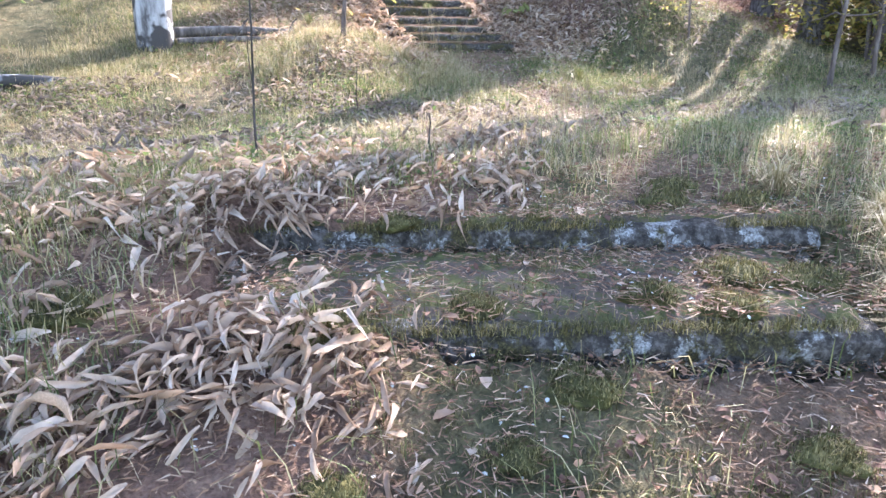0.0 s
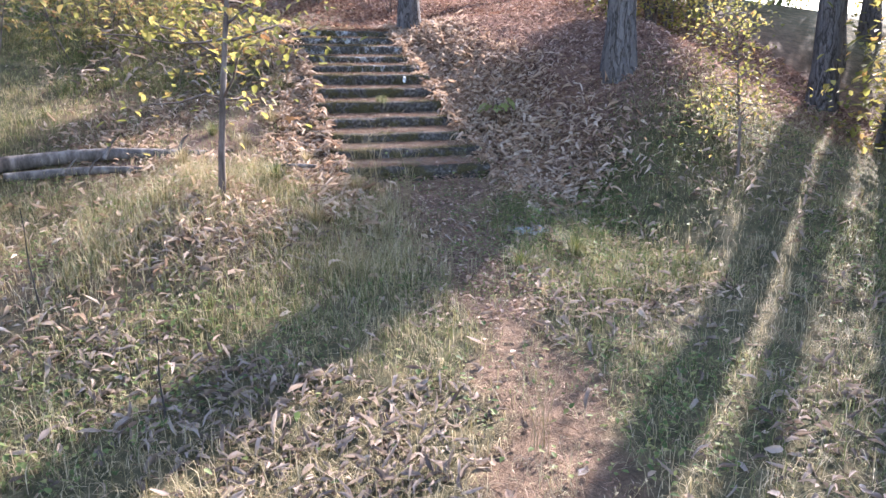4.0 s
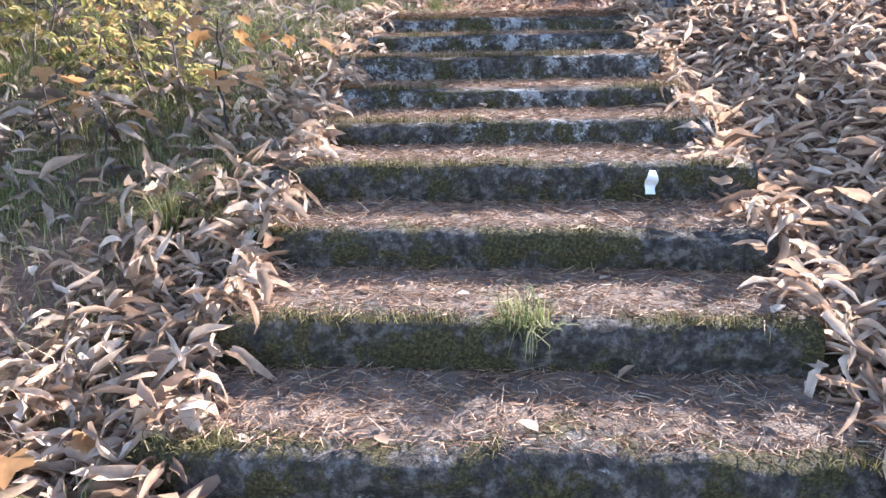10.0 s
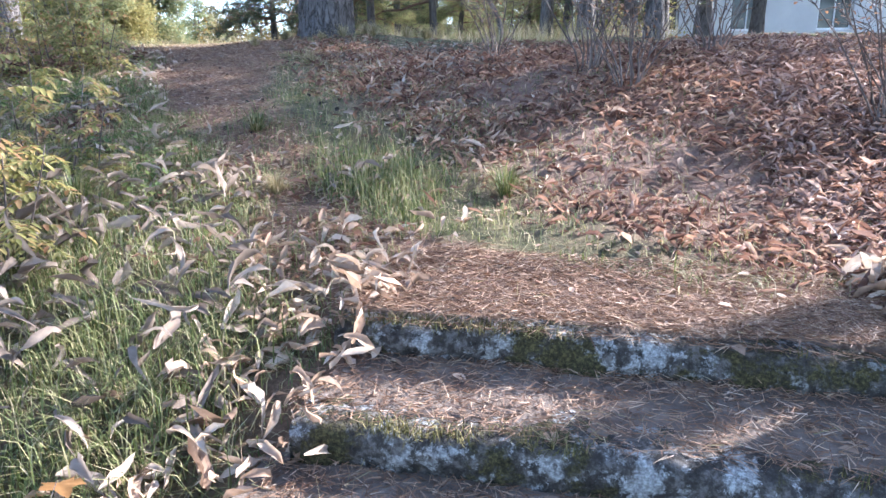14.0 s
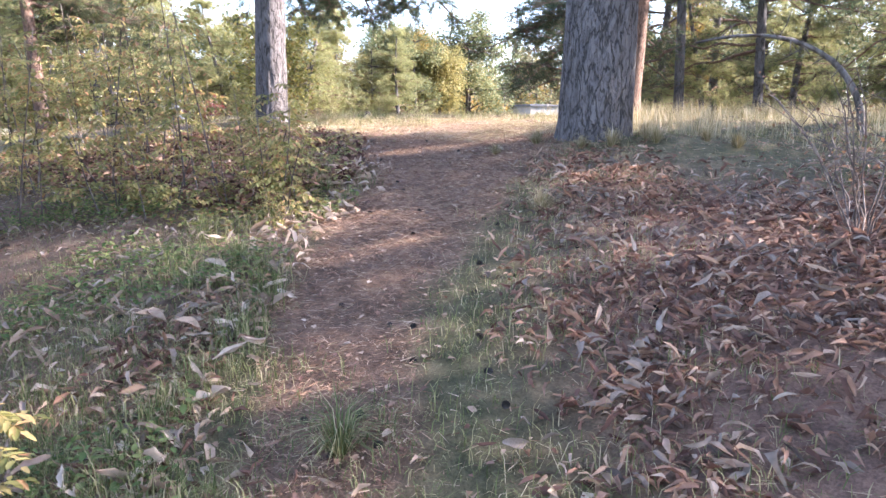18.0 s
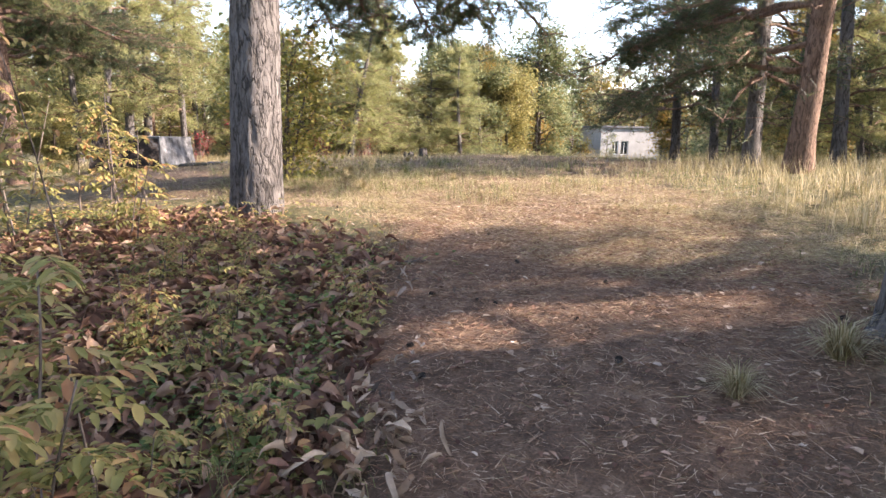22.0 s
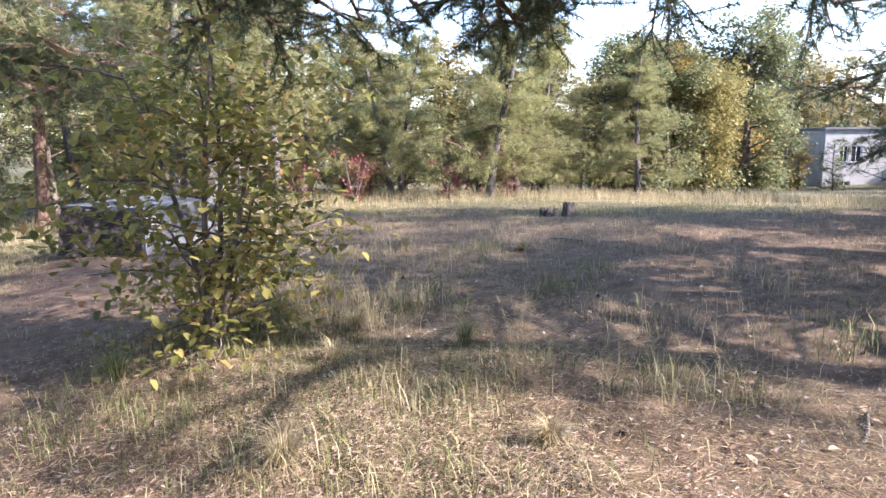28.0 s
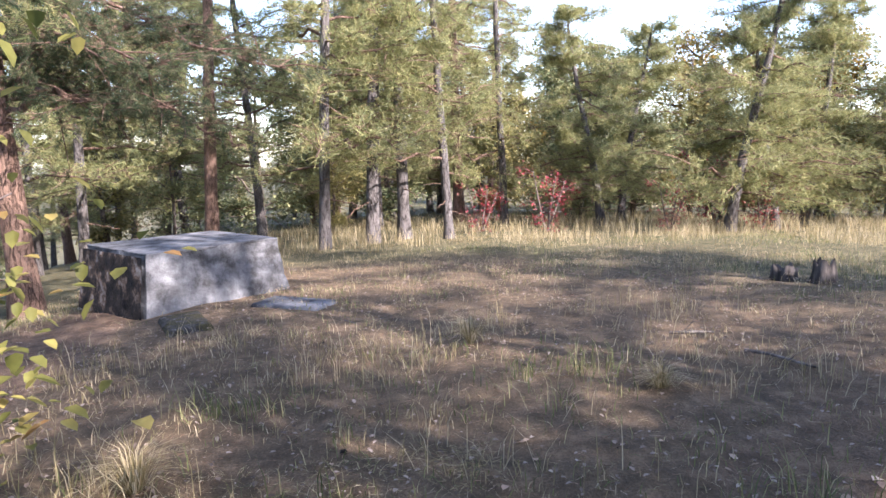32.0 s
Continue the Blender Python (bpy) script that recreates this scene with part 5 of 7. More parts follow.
def far_woods():
    """Trees on the wooded rise beyond the meadow and round the house."""
    r = np.random.default_rng(5)
    W = "woods on the far rise"
    kinds = [make_broadleaf("far_tree", "hazy broadleaf tree on the far wooded rise", 9.0, 0.2, 71, M_LEAF_OCHRE, (3.0, 0.5), 0.42, 1500, group=W, low=0.05),
             make_broadleaf("far_tree", "hazy green broadleaf tree on the far wooded rise", 9.5, 0.2, 72, M_FAR_GREEN, (3.0, 0.5), 0.42, 1500, group=W, low=0.05),
             make_broadleaf("far_tree", "pale yellowing birch on the far wooded rise", 10.5, 0.2, 73, M_FAR_PALE, (2.4, 0.5), 0.4, 1400, group=W, low=0.08),
             make_pine("far_pine", "dark pine on the far wooded rise", 11.0, 0.2, 74, 0.2, 2.6, 26, 0.4, 0.2, (M_PINEBARK, M_PINETOP, M_NEEDLE), W)]
    first = [True] * 4
    n = 0
    while n < 150:
        b = radians(r.uniform(-8, 92))
        d = r.uniform(62, 128)
        x, y = -10 - math.sin(b) * d, 12 + math.cos(b) * d
        ux, uy = -45.1 - x, 80.7 - y
        if (math.hypot(ux, uy) < 8.5) or (d < 80 and 24 < math.degrees(math.atan2(-(x + 7.6), y - 9.9)) < 35):
            continue
        k = r.choice([0, 1, 1, 2, 0, 3, 2, 1])
        if first[k]:
            stand(kinds[k], x, y, r.uniform(0, 360), r.uniform(0.9, 1.25))
            first[k] = False
        else:
            again(kinds[k], x, y, r.uniform(0, 360), r.uniform(0.85, 1.3))
        n += 1
    for k in range(4):
        if first[k]:
            stand(kinds[k], -60 - 5 * k, 110, 0, 1.0)
    for x, y, k, s in ((-41.8, 71.0, 1, 0.5), (-44.5, 70.0, 0, 0.55), (-31.5, 74.0, 3, 0.8), (-33.5, 71.5, 1, 0.6), (-29.5, 70.0, 1, 0.75), (-27.0, 73.0, 0, 0.9), (-47.5, 72.0, 1, 0.85), (-50.0, 76.0, 0, 0.95), (-37.0, 90.0, 1, 1.2), (-46.0, 93.0, 0, 1.3), (-53.0, 92.0, 2, 1.3), (-40.5, 95.0, 2, 1.3)):
        again(kinds[k], x, y, x * 31, s)


far_woods()


# ---- built things ----
def box_bm(sx, sy, sz, bevel=0.0, taper=1.0):
    bm = bmesh.new()
    bmesh.ops.create_cube(bm, size=1)
    for v in bm.verts:
        k = taper if v.co.z > 0 else 1.0
        v.co = Vector((v.co.x * sx * k, v.co.y * sy * k, (v.co.z + 0.5) * sz))
    if bevel:
        bmesh.ops.bevel(bm, geom=bm.edges[:], offset=bevel, segments=2, affect="EDGES", profile=0.6)
    return bm


def bm_mesh(name, bm, mat):
    me = bpy.data.meshes.new(name)
    bm.to_mesh(me)
    bm.free()
    me.materials.append(mat)
    return me


def build_bunker():
    """Battered concrete block: slightly tapering walls under a thicker lid, one face dark and flaking."""
    ob = thing("concrete_block", "low weathered concrete block, one side dark and flaking", "block", pose(-19.4, 11.37, float(land(-19.3, 11.4)) - 0.06, 0, 0, 41))
    bm = box_bm(1.66, 1.88, 0.74, 0.0, 0.9)
    bmesh.ops.subdivide_edges(bm, edges=bm.edges[:], cuts=14, use_grid_fill=True)
    r = np.random.default_rng(3)
    for v in bm.verts:
        n = noise.noise(v.co * 2.6) * 0.035 + noise.noise(v.co * 6.0) * 0.018 + noise.noise(v.co * 17.0) * 0.01
        v.co += v.normal * n
    part("body", bm_mesh("body", bm, M_CONCRETE), ob)
    lid = box_bm(1.5, 1.69, 0.03, 0.01)
    p = part("lid", bm_mesh("lid", lid, M_CONCRETE), ob, "flat grey concrete lid")
    p.matrix_local = pose(0, 0, 0.728)
    # Dark mottled sheet set just in front of one side of the body.
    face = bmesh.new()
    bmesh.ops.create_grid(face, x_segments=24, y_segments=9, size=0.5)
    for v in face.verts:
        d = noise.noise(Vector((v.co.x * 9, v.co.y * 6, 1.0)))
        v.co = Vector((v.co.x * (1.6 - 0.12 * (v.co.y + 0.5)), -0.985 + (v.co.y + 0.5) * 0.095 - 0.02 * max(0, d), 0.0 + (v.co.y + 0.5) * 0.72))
    part("flaking_face", bm_mesh("flaking_face", face, M_DARKWALL), ob, "dark flaking face with paler patches")
    slab = thing("stone_slab", "flat dark stone lying in the needles", "stone", pose(-17.5, 11.75, float(land(-17.5, 11.75)) - 0.02, 3, -2, 20))
    bm = box_bm(0.95, 0.45, 0.12, 0.03, 0.85)
    part("slab", bm_mesh("slab", bm, M_STONE), slab)
    slab2 = thing("stone_slab", "pale sandy stone slab flush with the ground", "stone", pose(-18.2, 12.75, float(land(-18.2, 12.75)) - 0.085, 0, 0, 60))
    bm = box_bm(0.9, 0.5, 0.1, 0.03, 0.9)
    part("slab", bm_mesh("slab", bm, M_CONCRETE), slab2)


build_bunker()


def make_stump(name, label, h, rad, seed):
    """A rotten stump: splintered rim, root flare, hollow top."""
    r = np.random.default_rng(seed)
    ob = thing(name, label, "stump")
    n = 28
    a = np.linspace(0, 2 * np.pi, n, endpoint=False)
    flare = 1 + 0.12 * np.sin(5 * a + seed)
    rim = h * (0.65 + 0.35 * np.abs(np.sin(a * 2.3 + seed)) + r.uniform(-0.15, 0.15, n))
    rings = []
    for f, k in ((0, 1.5), (0.12, 1.15), (0.5, 1.0), (1.0, 0.92)):
        rr = rad * k * (flare if f < 0.5 else 1 + 0.06 * r.normal(size=n))
        rings.append(np.stack([np.cos(a) * rr, np.sin(a) * rr, rim * f - 0.03 * (f == 0)], -1))
    rings.append(np.stack([np.cos(a) * rad * 0.6, np.sin(a) * rad * 0.6, rim * 0.75], -1))
    rings.append(np.stack([np.cos(a) * rad * 0.2, np.sin(a) * rad * 0.2, np.full(n, h * 0.4)], -1))
    V = np.concatenate(rings)
    i = np.arange(len(rings) - 1)[:, None] * n
    j = np.arange(n)[None, :]
    k = (j + 1) % n
    F = np.stack([i + j, i + k, i + n + k, i + n + j], -1).reshape(-1, 4)
    part("stump_wood", np_mesh("stump_wood", V, F, M_ROTTEN), ob)
    return ob


stand(make_stump("tree_stump", "rotten splintered grey stump in the dry grass", 0.27, 0.12, 1), -17.35, 18.5, 0, 1.0, 0.02)
stand(make_stump("tree_stump", "broken low stump with a jagged rim", 0.2, 0.14, 2), -17.75, 18.3, 50, 1.0, 0.02)


def make_log(name, label, length, rad, seed, mat, stubs=2):
    r = np.random.default_rng(seed)
    ob = thing(name, label, "log")
    k = np.linspace(-0.5, 0.5, 12)
    P = np.stack([k * length, 0.04 * length * np.sin(k * 4 + seed), 0.015 * length * np.cos(k * 5)], -1)
    V, F, C = tube(P, rad * (1 - 0.35 * (k + 0.5)), 12, 0.05, seed)
    end = np.stack([np.full(10, 0), np.arange(1, 11), np.arange(2, 12)], 1)
    part("wood", np_mesh("wood", V, [F, np.concatenate([C, end])], mat, False), ob)
    for s in range(stubs):
        q = r.uniform(-0.3, 0.4) * length
        V, F, C = tube(np.stack([[q, 0, 0], [q + 0.08, r.normal() * 0.1, 0.07 + rad], [q + 0.14, r.normal() * 0.15, 0.12 + rad]]), [rad * 0.3, rad * 0.2, rad * 0.1], 5)
        part("branch_stub", np_mesh("branch_stub", V, [F, C], mat), ob)
    return ob


def lay(ob, x, y, turn, lift=0.03, tilt=0.0):
    ob.matrix_world = pose(x, y, float(ground_z(x, y)) + lift, 0, tilt, turn)
    return ob


lay(make_log("fallen_log", "grey fallen trunk lying in leaves beside the birch", 2.4, 0.085, 1, M_DEADWOOD), -2.55, -4.55, 5, 0.06, -1)
lay(make_log("fallen_log", "thin grey fallen trunk in the leaves", 2.0, 0.05, 2, M_DEADWOOD), -2.3, -4.85, -4, 0.05, 1)
lay(make_log("fallen_branch", "short broken branch with peeling bark", 0.52, 0.03, 3, M_DEADWOOD, 1), -0.5, -5.05, 8, 0.07)
lay(make_log("birch_log", "piece of fallen white birch trunk in the grass", 1.3, 0.09, 4, M_BIRCH, 0), -5.0, -6.6, 12, 0.05)
lay(make_log("dead_branch", "pale crooked stick on the path", 0.34, 0.016, 5, M_DEADWOOD, 1), -0.38, 2.5, 80, 0.02)
for x, y, turn, L in ((-14.8, 16.2, 30, 0.5), (-15.6, 16.0, 80, 0.35), (-17.0, 13.4, 20, 0.5), (-12.6, 8.9, 100, 0.4), (-11.2, 9.3, 40, 0.45), (-7.0, 8.2, 60, 0.3), (-9.4, 13.6, 110, 0.5)):
    lay(make_log("dead_twig", "thin dead twig on the ground", L, 0.012, int(abs(x * 10)), M_DEADWOOD, 1), x, y, turn, 0.012)
fung = thing("shelf_fungus", "pale shelf fungus on the birch trunk", "fungus", pose(-3.42, -4.95, -0.85))
for dz, s in ((0, 0.13), (-0.22, 0.09)):
    bm = bmesh.new()
    bmesh.ops.create_uvsphere(bm, u_segments=14, v_segments=8, radius=s)
    for v in bm.verts:
        v.co.z = v.co.z * 0.35 if v.co.z > 0 else v.co.z * 0.12
    p = part("cap", bm_mesh("cap", bm, M_WHITE), fung)
    p.matrix_local = pose(0, 0, dz)


def lump(rad, seed, squash=0.6):
    bm = bmesh.new()
    bmesh.ops.create_icosphere(bm, subdivisions=3, radius=rad)
    for v in bm.verts:
        v.co *= 1 + 0.55 * noise.noise(v.co * (2.2 / rad) * 0.6 + Vector((seed, 0, 0))) + 0.22 * noise.noise(v.co * (4 / rad))
        v.co.z *= squash
    return bm


quartz = thing("white_stones", "cluster of rough white quartz stones in the grass", "stone", pose(1.5, -6.85, float(land(1.5, -6.85)) - 0.005))
for dx, dy, s in ((-0.09, 0.0, 0.075), (0.0, 0.03, 0.07), (0.1, -0.02, 0.08), (0.04, -0.06, 0.05)):
    p = part("stone", bm_mesh("stone", lump(s, dx * 40), M_QUARTZ), quartz)
    p.matrix_local = pose(dx, dy, 0)


def build_tag():
    """A scrap of white plastic hanging on the riser of a step."""
    bm = bmesh.new()
    bmesh.ops.create_grid(bm, x_segments=6, y_segments=12, size=0.5)
    for v in bm.verts:
        w = 0.036 + 0.006 * math.sin(v.co.y * 7 + 1) - 0.02 * max(0, v.co.y)
        v.co = Vector((v.co.x * w * 1.3, -0.012 * math.sin(v.co.y * 8) + 0.012 * v.co.x, v.co.y * 0.09))
    bmesh.ops.solidify(bm, geom=bm.faces[:], thickness=0.002)
    k = 5
    ob = thing("plastic_scrap", "scrap of white plastic caught on a mossy step", "litter", pose(1.45, STEP_Y[k] - 0.045, STEP_Z[k] - 0.06, 0, 4, 0))
    part("sheet", bm_mesh("sheet", bm, M_WHITE), ob)


build_tag()


# ---- houses ----
def build_house(name, label, x, y, z, turn, w, d, h, wins, coat):
    ob = thing(name, label, "house", pose(x, y, z, 0, 0, turn))
    t = 0.3
    cols = sorted({0.0, w, *[a for wx, wz, ww, wh in wins for a in (wx, wx + ww)]})
    rows = sorted({0.0, h, *[a for wx, wz, ww, wh in wins for a in (wz, wz + wh)]})
    heap = bmesh.new()
    for a, b in zip(cols, cols[1:]):
        for c, e in zip(rows, rows[1:]):
            if any(wx <= a and b <= wx + ww and wz <= c and e <= wz + wh for wx, wz, ww, wh in wins):
                continue
            m = Matrix.Translation(((a + b) / 2 - w / 2, -d / 2 + t / 2, (c + e) / 2)) @ Matrix.Diagonal((b - a, t, e - c, 1))
            bmesh.ops.create_cube(heap, size=1, matrix=m)
    bmesh.ops.remove_doubles(heap, verts=heap.verts[:], dist=0.001)
    part("front_wall", bm_mesh("front_wall", heap, coat), ob)
    for nm, px, py, sx, sy in (("side_wall", -w / 2 + t / 2, t / 2, t, d - t), ("side_wall", w / 2 - t / 2, t / 2, t, d - t), ("back_wall", 0, d / 2 - t / 2, w - 2 * t, t)):
        p = part(nm, bm_mesh(nm, box_bm(sx, sy, h), coat), ob)
        p.matrix_local = pose(px, py, 0)
    p = part("roof", bm_mesh("roof", box_bm(w + 0.5, d + 0.5, 0.22, 0.03), M_ROOF), ob, "flat dark roof edge")
    p.matrix_local = pose(0, 0, h)
    for wx, wz, ww, wh in wins:
        win = part("window", bm_mesh("window", box_bm(ww - 0.02, 0.03, wh - 0.02), M_GLASS), ob)
        win.matrix_local = pose(wx + ww / 2 - w / 2, -d / 2 + 0.17, wz + 0.01)
        for sx, sz, px, pz in ((ww, 0.07, 0, 0), (ww, 0.07, 0, wh - 0.09), (0.07, wh - 0.02, -ww / 2 + 0.045, 0), (0.07, wh - 0.02, ww / 2 - 0.045, 0), (0.06, wh - 0.02, 0, 0)):
            f = part("window_frame", bm_mesh("window_frame", box_bm(sx - 0.02, 0.06, sz), M_WHITE), win)
            f.matrix_local = pose(px, -0.03, pz)
    return ob


build_house("concrete_house", "flat-roofed pale grey two-storey house with dark windows", -45.1, 80.7, -4.3, 59, 10.0, 6.0, 8.0,
            [(1.5, 4.9, 0.8, 1.6), (2.6, 4.9, 1.0, 1.6), (1.7, 0.8, 1.0, 2.3), (7.7, 3.8, 1.6, 2.9)], M_RENDER)
build_house("white_house", "long white rendered house behind the pines", 8.0, 30.0, float(land(8, 28)) - 1.0, 6, 16.0, 8.0, 5.0,
            [(1.5, 2.2, 1.2, 1.3), (4.5, 2.2, 1.2, 1.3), (7.5, 2.2, 1.2, 1.3), (10.5, 2.2, 1.2, 1.3), (13.3, 2.2, 1.2, 1.3)], M_RENDER_WHITE)


# ---- ground cover ----
def scatter(n, x0, x1, y0, y1, weight, r):
    """Places drawn from a box with a chance given by weight(x, y)."""
    x, y = r.uniform(x0, x1, n), r.uniform(y0, y1, n)
    keep = r.random(n) < weight(x, y)
    return x[keep], y[keep]


def on_stairs(x, y, grow=0.0):
    return (x > STAIR_X0 - grow) & (x < STAIR_X1 + grow) & (y < 0.02) & (y > STAIR_END - 0.02)


def low_z(x, y):
    """Height on the low steps."""
    v = low_uv(x, y)[1]
    return LOW_Z + 0.015 - LOW_RISE * np.clip(np.ceil(-v / LOW_TREAD), 0, 2) + 0.04 * np.where((v < 0) & (v > -LOW_TREAD), 1 + v / LOW_TREAD, 0)


def foot_z(x, y):
    z = np.where(on_stairs(x, y), stair_z(y) + 0.034 * tread_share(y) ** 1.5, land(x, y))
    z = np.where((x > STAIR_X0) & (x < STAIR_X1) & (y >= 0.02) & (y < 0.6), np.maximum(z, 0.036), z)
    u, v = low_uv(x, y)
    z = np.where((np.abs(u) < 1.2) & (v >= 0) & (v < 0.27), np.maximum(z, LOW_Z + 0.03), z)
    return np.where(in_low_steps(x, y), low_z(x, y) + 0.02, z)


def tufted(x, y, r, spread=0.05, per=5):
    k = np.repeat(np.arange(len(x)), per)
    return x[k] + r.normal(size=len(k)) * spread, y[k] + r.normal(size=len(k)) * spread


def grass_patch(name, label, mat, n, box, weight, length, width, lean, seed, per=6, spread=0.05, droop=0.6, level=None):
    r = np.random.default_rng(seed)
    x, y = scatter(n, *box, weight, r)
    x, y = tufted(x, y, r, spread, per)
    if level is None:
        keep = ~on_stairs(x, y, -0.02) & ~in_low_steps(x, y)
        x, y = x[keep], y[keep]
    m = len(x)
    pos = np.stack([x, y, land(x, y) - 0.01 if level is None else np.full(m, level)], -1)
    L = r.uniform(*length, m) * r.uniform(0.6, 1.0, m)
    V, q, f = blades(pos, L, r.uniform(*width, m), np.abs(r.normal(size=m)) * lean, r.uniform(0, 6.28, m), droop)
    return tagged(new(name, np_mesh(name, V, [q, f], mat)), label, "grass", kind="stuff")


def shelf(x, y):
    """1 on the bare mossy soil of the low steps and in front of them."""
    u, v = low_uv(x, y)
    return (1 - smooth01(np.abs(u), 1.0, 1.5)) * smooth01(v, -2.6, -2.0) * (1 - smooth01(v, 0.1, 0.45))


def off_path(x, y):
    return (1 - path_share(x, y)) * (1 - 0.93 * shelf(x, y))


def lawn_green(x, y):
    return off_path(x, y) * smooth01(patch_noise(x, y, 1.1, 0.7), 0.35, 0.75) * (1 - 0.45 * leaf_share(x, y))


def lawn_straw(x, y):
    return off_path(x, y) * (0.25 + 0.6 * hill(x, y, -0.3, -10.6, 1.3, 1.6, 1.0)) + off_path(x, y) * (0.15 + 0.85 * smooth01(patch_noise(x, y, 1.3, 2.1), 0.35, 0.8)) * (1 - 0.6 * leaf_share(x, y))


grass_patch("lawn_grass", "green grass of the lower lawn", M_GRASS, 32000, (-6, 7, -14.5, -4.8), lawn_green, (0.06, 0.2), (0.003, 0.006), 0.95, 101, 6, 0.05, 0.9)
grass_patch("lawn_straw", "dry bleached grass of the lower lawn", M_STRAW, 30000, (-6, 7, -14.5, -4.8), lawn_straw, (0.08, 0.28), (0.002, 0.0045), 1.05, 102, 6, 0.06, 0.9)
grass_patch("bank_grass", "green grass on the bank beside the stairs", M_GRASS, 24000, (-5.0, 0.0, -6.0, 3.0), lambda x, y: 0.35 + 0.65 * lawn_green(x, y), (0.06, 0.2), (0.0025, 0.005), 1.05, 103, 6, 0.05, 0.9)
grass_patch("bank_straw", "bleached grass tufts on the bank", M_STRAW, 6000, (-5.0, 0.0, -7.0, 1.0), lambda x, y: (0.2 + 0.8 * lawn_straw(x, y)) * (1 - 0.6 * smooth01(y, -3.0, -1.5)), (0.1, 0.28), (0.0025, 0.005), 1.2, 104, 6, 0.06, 0.9)
grass_patch("hill_grass", "green grass along the upper path", M_GRASS, 20000, (-11, 5, 0.2, 9.0), lambda x, y: lawn_green(x, y) * 0.9 + 0.1 * off_path(x, y), (0.05, 0.16), (0.0025, 0.005), 1.0, 105, 6, 0.05, 0.9)
grass_patch("meadow_straw", "dry meadow grass", M_STRAW, 30000, (-26, 0, 9.0, 27.0), lambda x, y: (0.3 + 0.75 * smooth01(patch_noise(x, y, 1.6, 0.3), 0.4, 0.8)) * (0.03 + 0.97 * off_path(x, y)) * (0.3 + 0.7 * smooth01(np.hypot(x + 4, y - 6), 3.5, 6.0)), (0.05, 0.2), (0.0035, 0.006), 0.7, 106, 5, 0.08)
grass_patch("meadow_green", "short green meadow grass", M_GRASS, 17000, (-24, 0, 9.2, 24.0), lambda x, y: smooth01(patch_noise(x, y, 1.9, 1.3), 0.3, 0.7) * (0.05 + 0.95 * off_path(x, y)), (0.05, 0.17), (0.004, 0.007), 0.6, 107, 5, 0.07)


def tall_ring(x, y):
    """Tall straw along the meadow's rim and round the pines."""
    far = smooth01(np.hypot(x + 13, y - 13), 10.8, 13.2)
    right = smooth01(x - path_mid(y), 2.6, 3.6) * (y > 9.5)
    return np.clip(far + right, 0, 1) * (0.25 + 0.75 * smooth01(patch_noise(x, y, 1.2, 3.3), 0.3, 0.7))


grass_patch("meadow_tufts", "clumps of green and straw grass in the sunny meadow", M_GRASS, 420, (-15, -7.5, 10.6, 15.5), lambda x, y: smooth01(patch_noise(x, y, 0.7, 5.1), 0.5, 0.7), (0.12, 0.34), (0.004, 0.007), 0.5, 109, 18, 0.09, 0.6)
grass_patch("meadow_tufts", "clumps of bleached grass in the sunny meadow", M_STRAW, 600, (-17, -6.5, 10.6, 17), lambda x, y: smooth01(patch_noise(x, y, 0.8, 2.7), 0.4, 0.7), (0.12, 0.42), (0.003, 0.006), 0.45, 110, 14, 0.1, 0.5)
grass_patch("path_grass", "thin grass beside the upper path", M_GRASS, 11000, (-5.5, 2.5, 0.4, 7.5), lambda x, y: off_path(x, y) ** 2 * (1 - smooth01(x - path_mid(y), 1.6, 2.8)) * (0.25 + 0.75 * smooth01(patch_noise(x, y, 0.5, 1.4), 0.35, 0.65)), (0.05, 0.17), (0.0025, 0.005), 1.0, 111, 6, 0.06, 0.9)
grass_patch("path_straw", "bleached grass strands beside the upper path", M_STRAW, 4200, (-5.5, 2.5, 0.4, 8.5), lambda x, y: off_path(x, y) ** 2 * (1 - smooth01(x - path_mid(y), 1.8, 3.0)), (0.07, 0.24), (0.002, 0.004), 1.05, 112, 4, 0.06, 0.9)
grass_patch("bank_grass", "long drooping green grass on the bank beside the top steps", M_GRASS, 5200, (-3.2, -0.1, -2.6, 2.2), lambda x, y: (0.35 + 0.65 * smooth01(patch_noise(x, y, 0.5, 3.3), 0.35, 0.6)) * off_path(x, y), (0.12, 0.36), (0.003, 0.0055), 0.75, 118, 9, 0.07, 0.9)
grass_patch("path_tufts", "long drooping grass tufts along the upper path", M_GRASS, 520, (-5.5, -0.4, 1.4, 6.0), lambda x, y: smooth01(path_mid(y) - x, 0.5, 0.75) * (1 - smooth01(path_mid(y) - x, 1.5, 2.2)) * smooth01(patch_noise(x, y, 0.5, 6.1), 0.4, 0.6), (0.2, 0.46), (0.003, 0.006), 0.7, 119, 42, 0.06, 0.95)
grass_patch("shelf_grass", "grass between the leaves beside the low steps", M_GRASS, 11000, (-6, 1.5, -16.5, -12), lambda x, y: (0.25 + 0.75 * np.maximum(smooth01(patch_noise(x, y, 0.6, 1.9), 0.4, 0.7), 0.8 * smooth01(-x, 2.0, 2.6))) * (1 - 0.9 * shelf(x, y)), (0.08, 0.25), (0.003, 0.005), 0.9, 113, 5, 0.05)


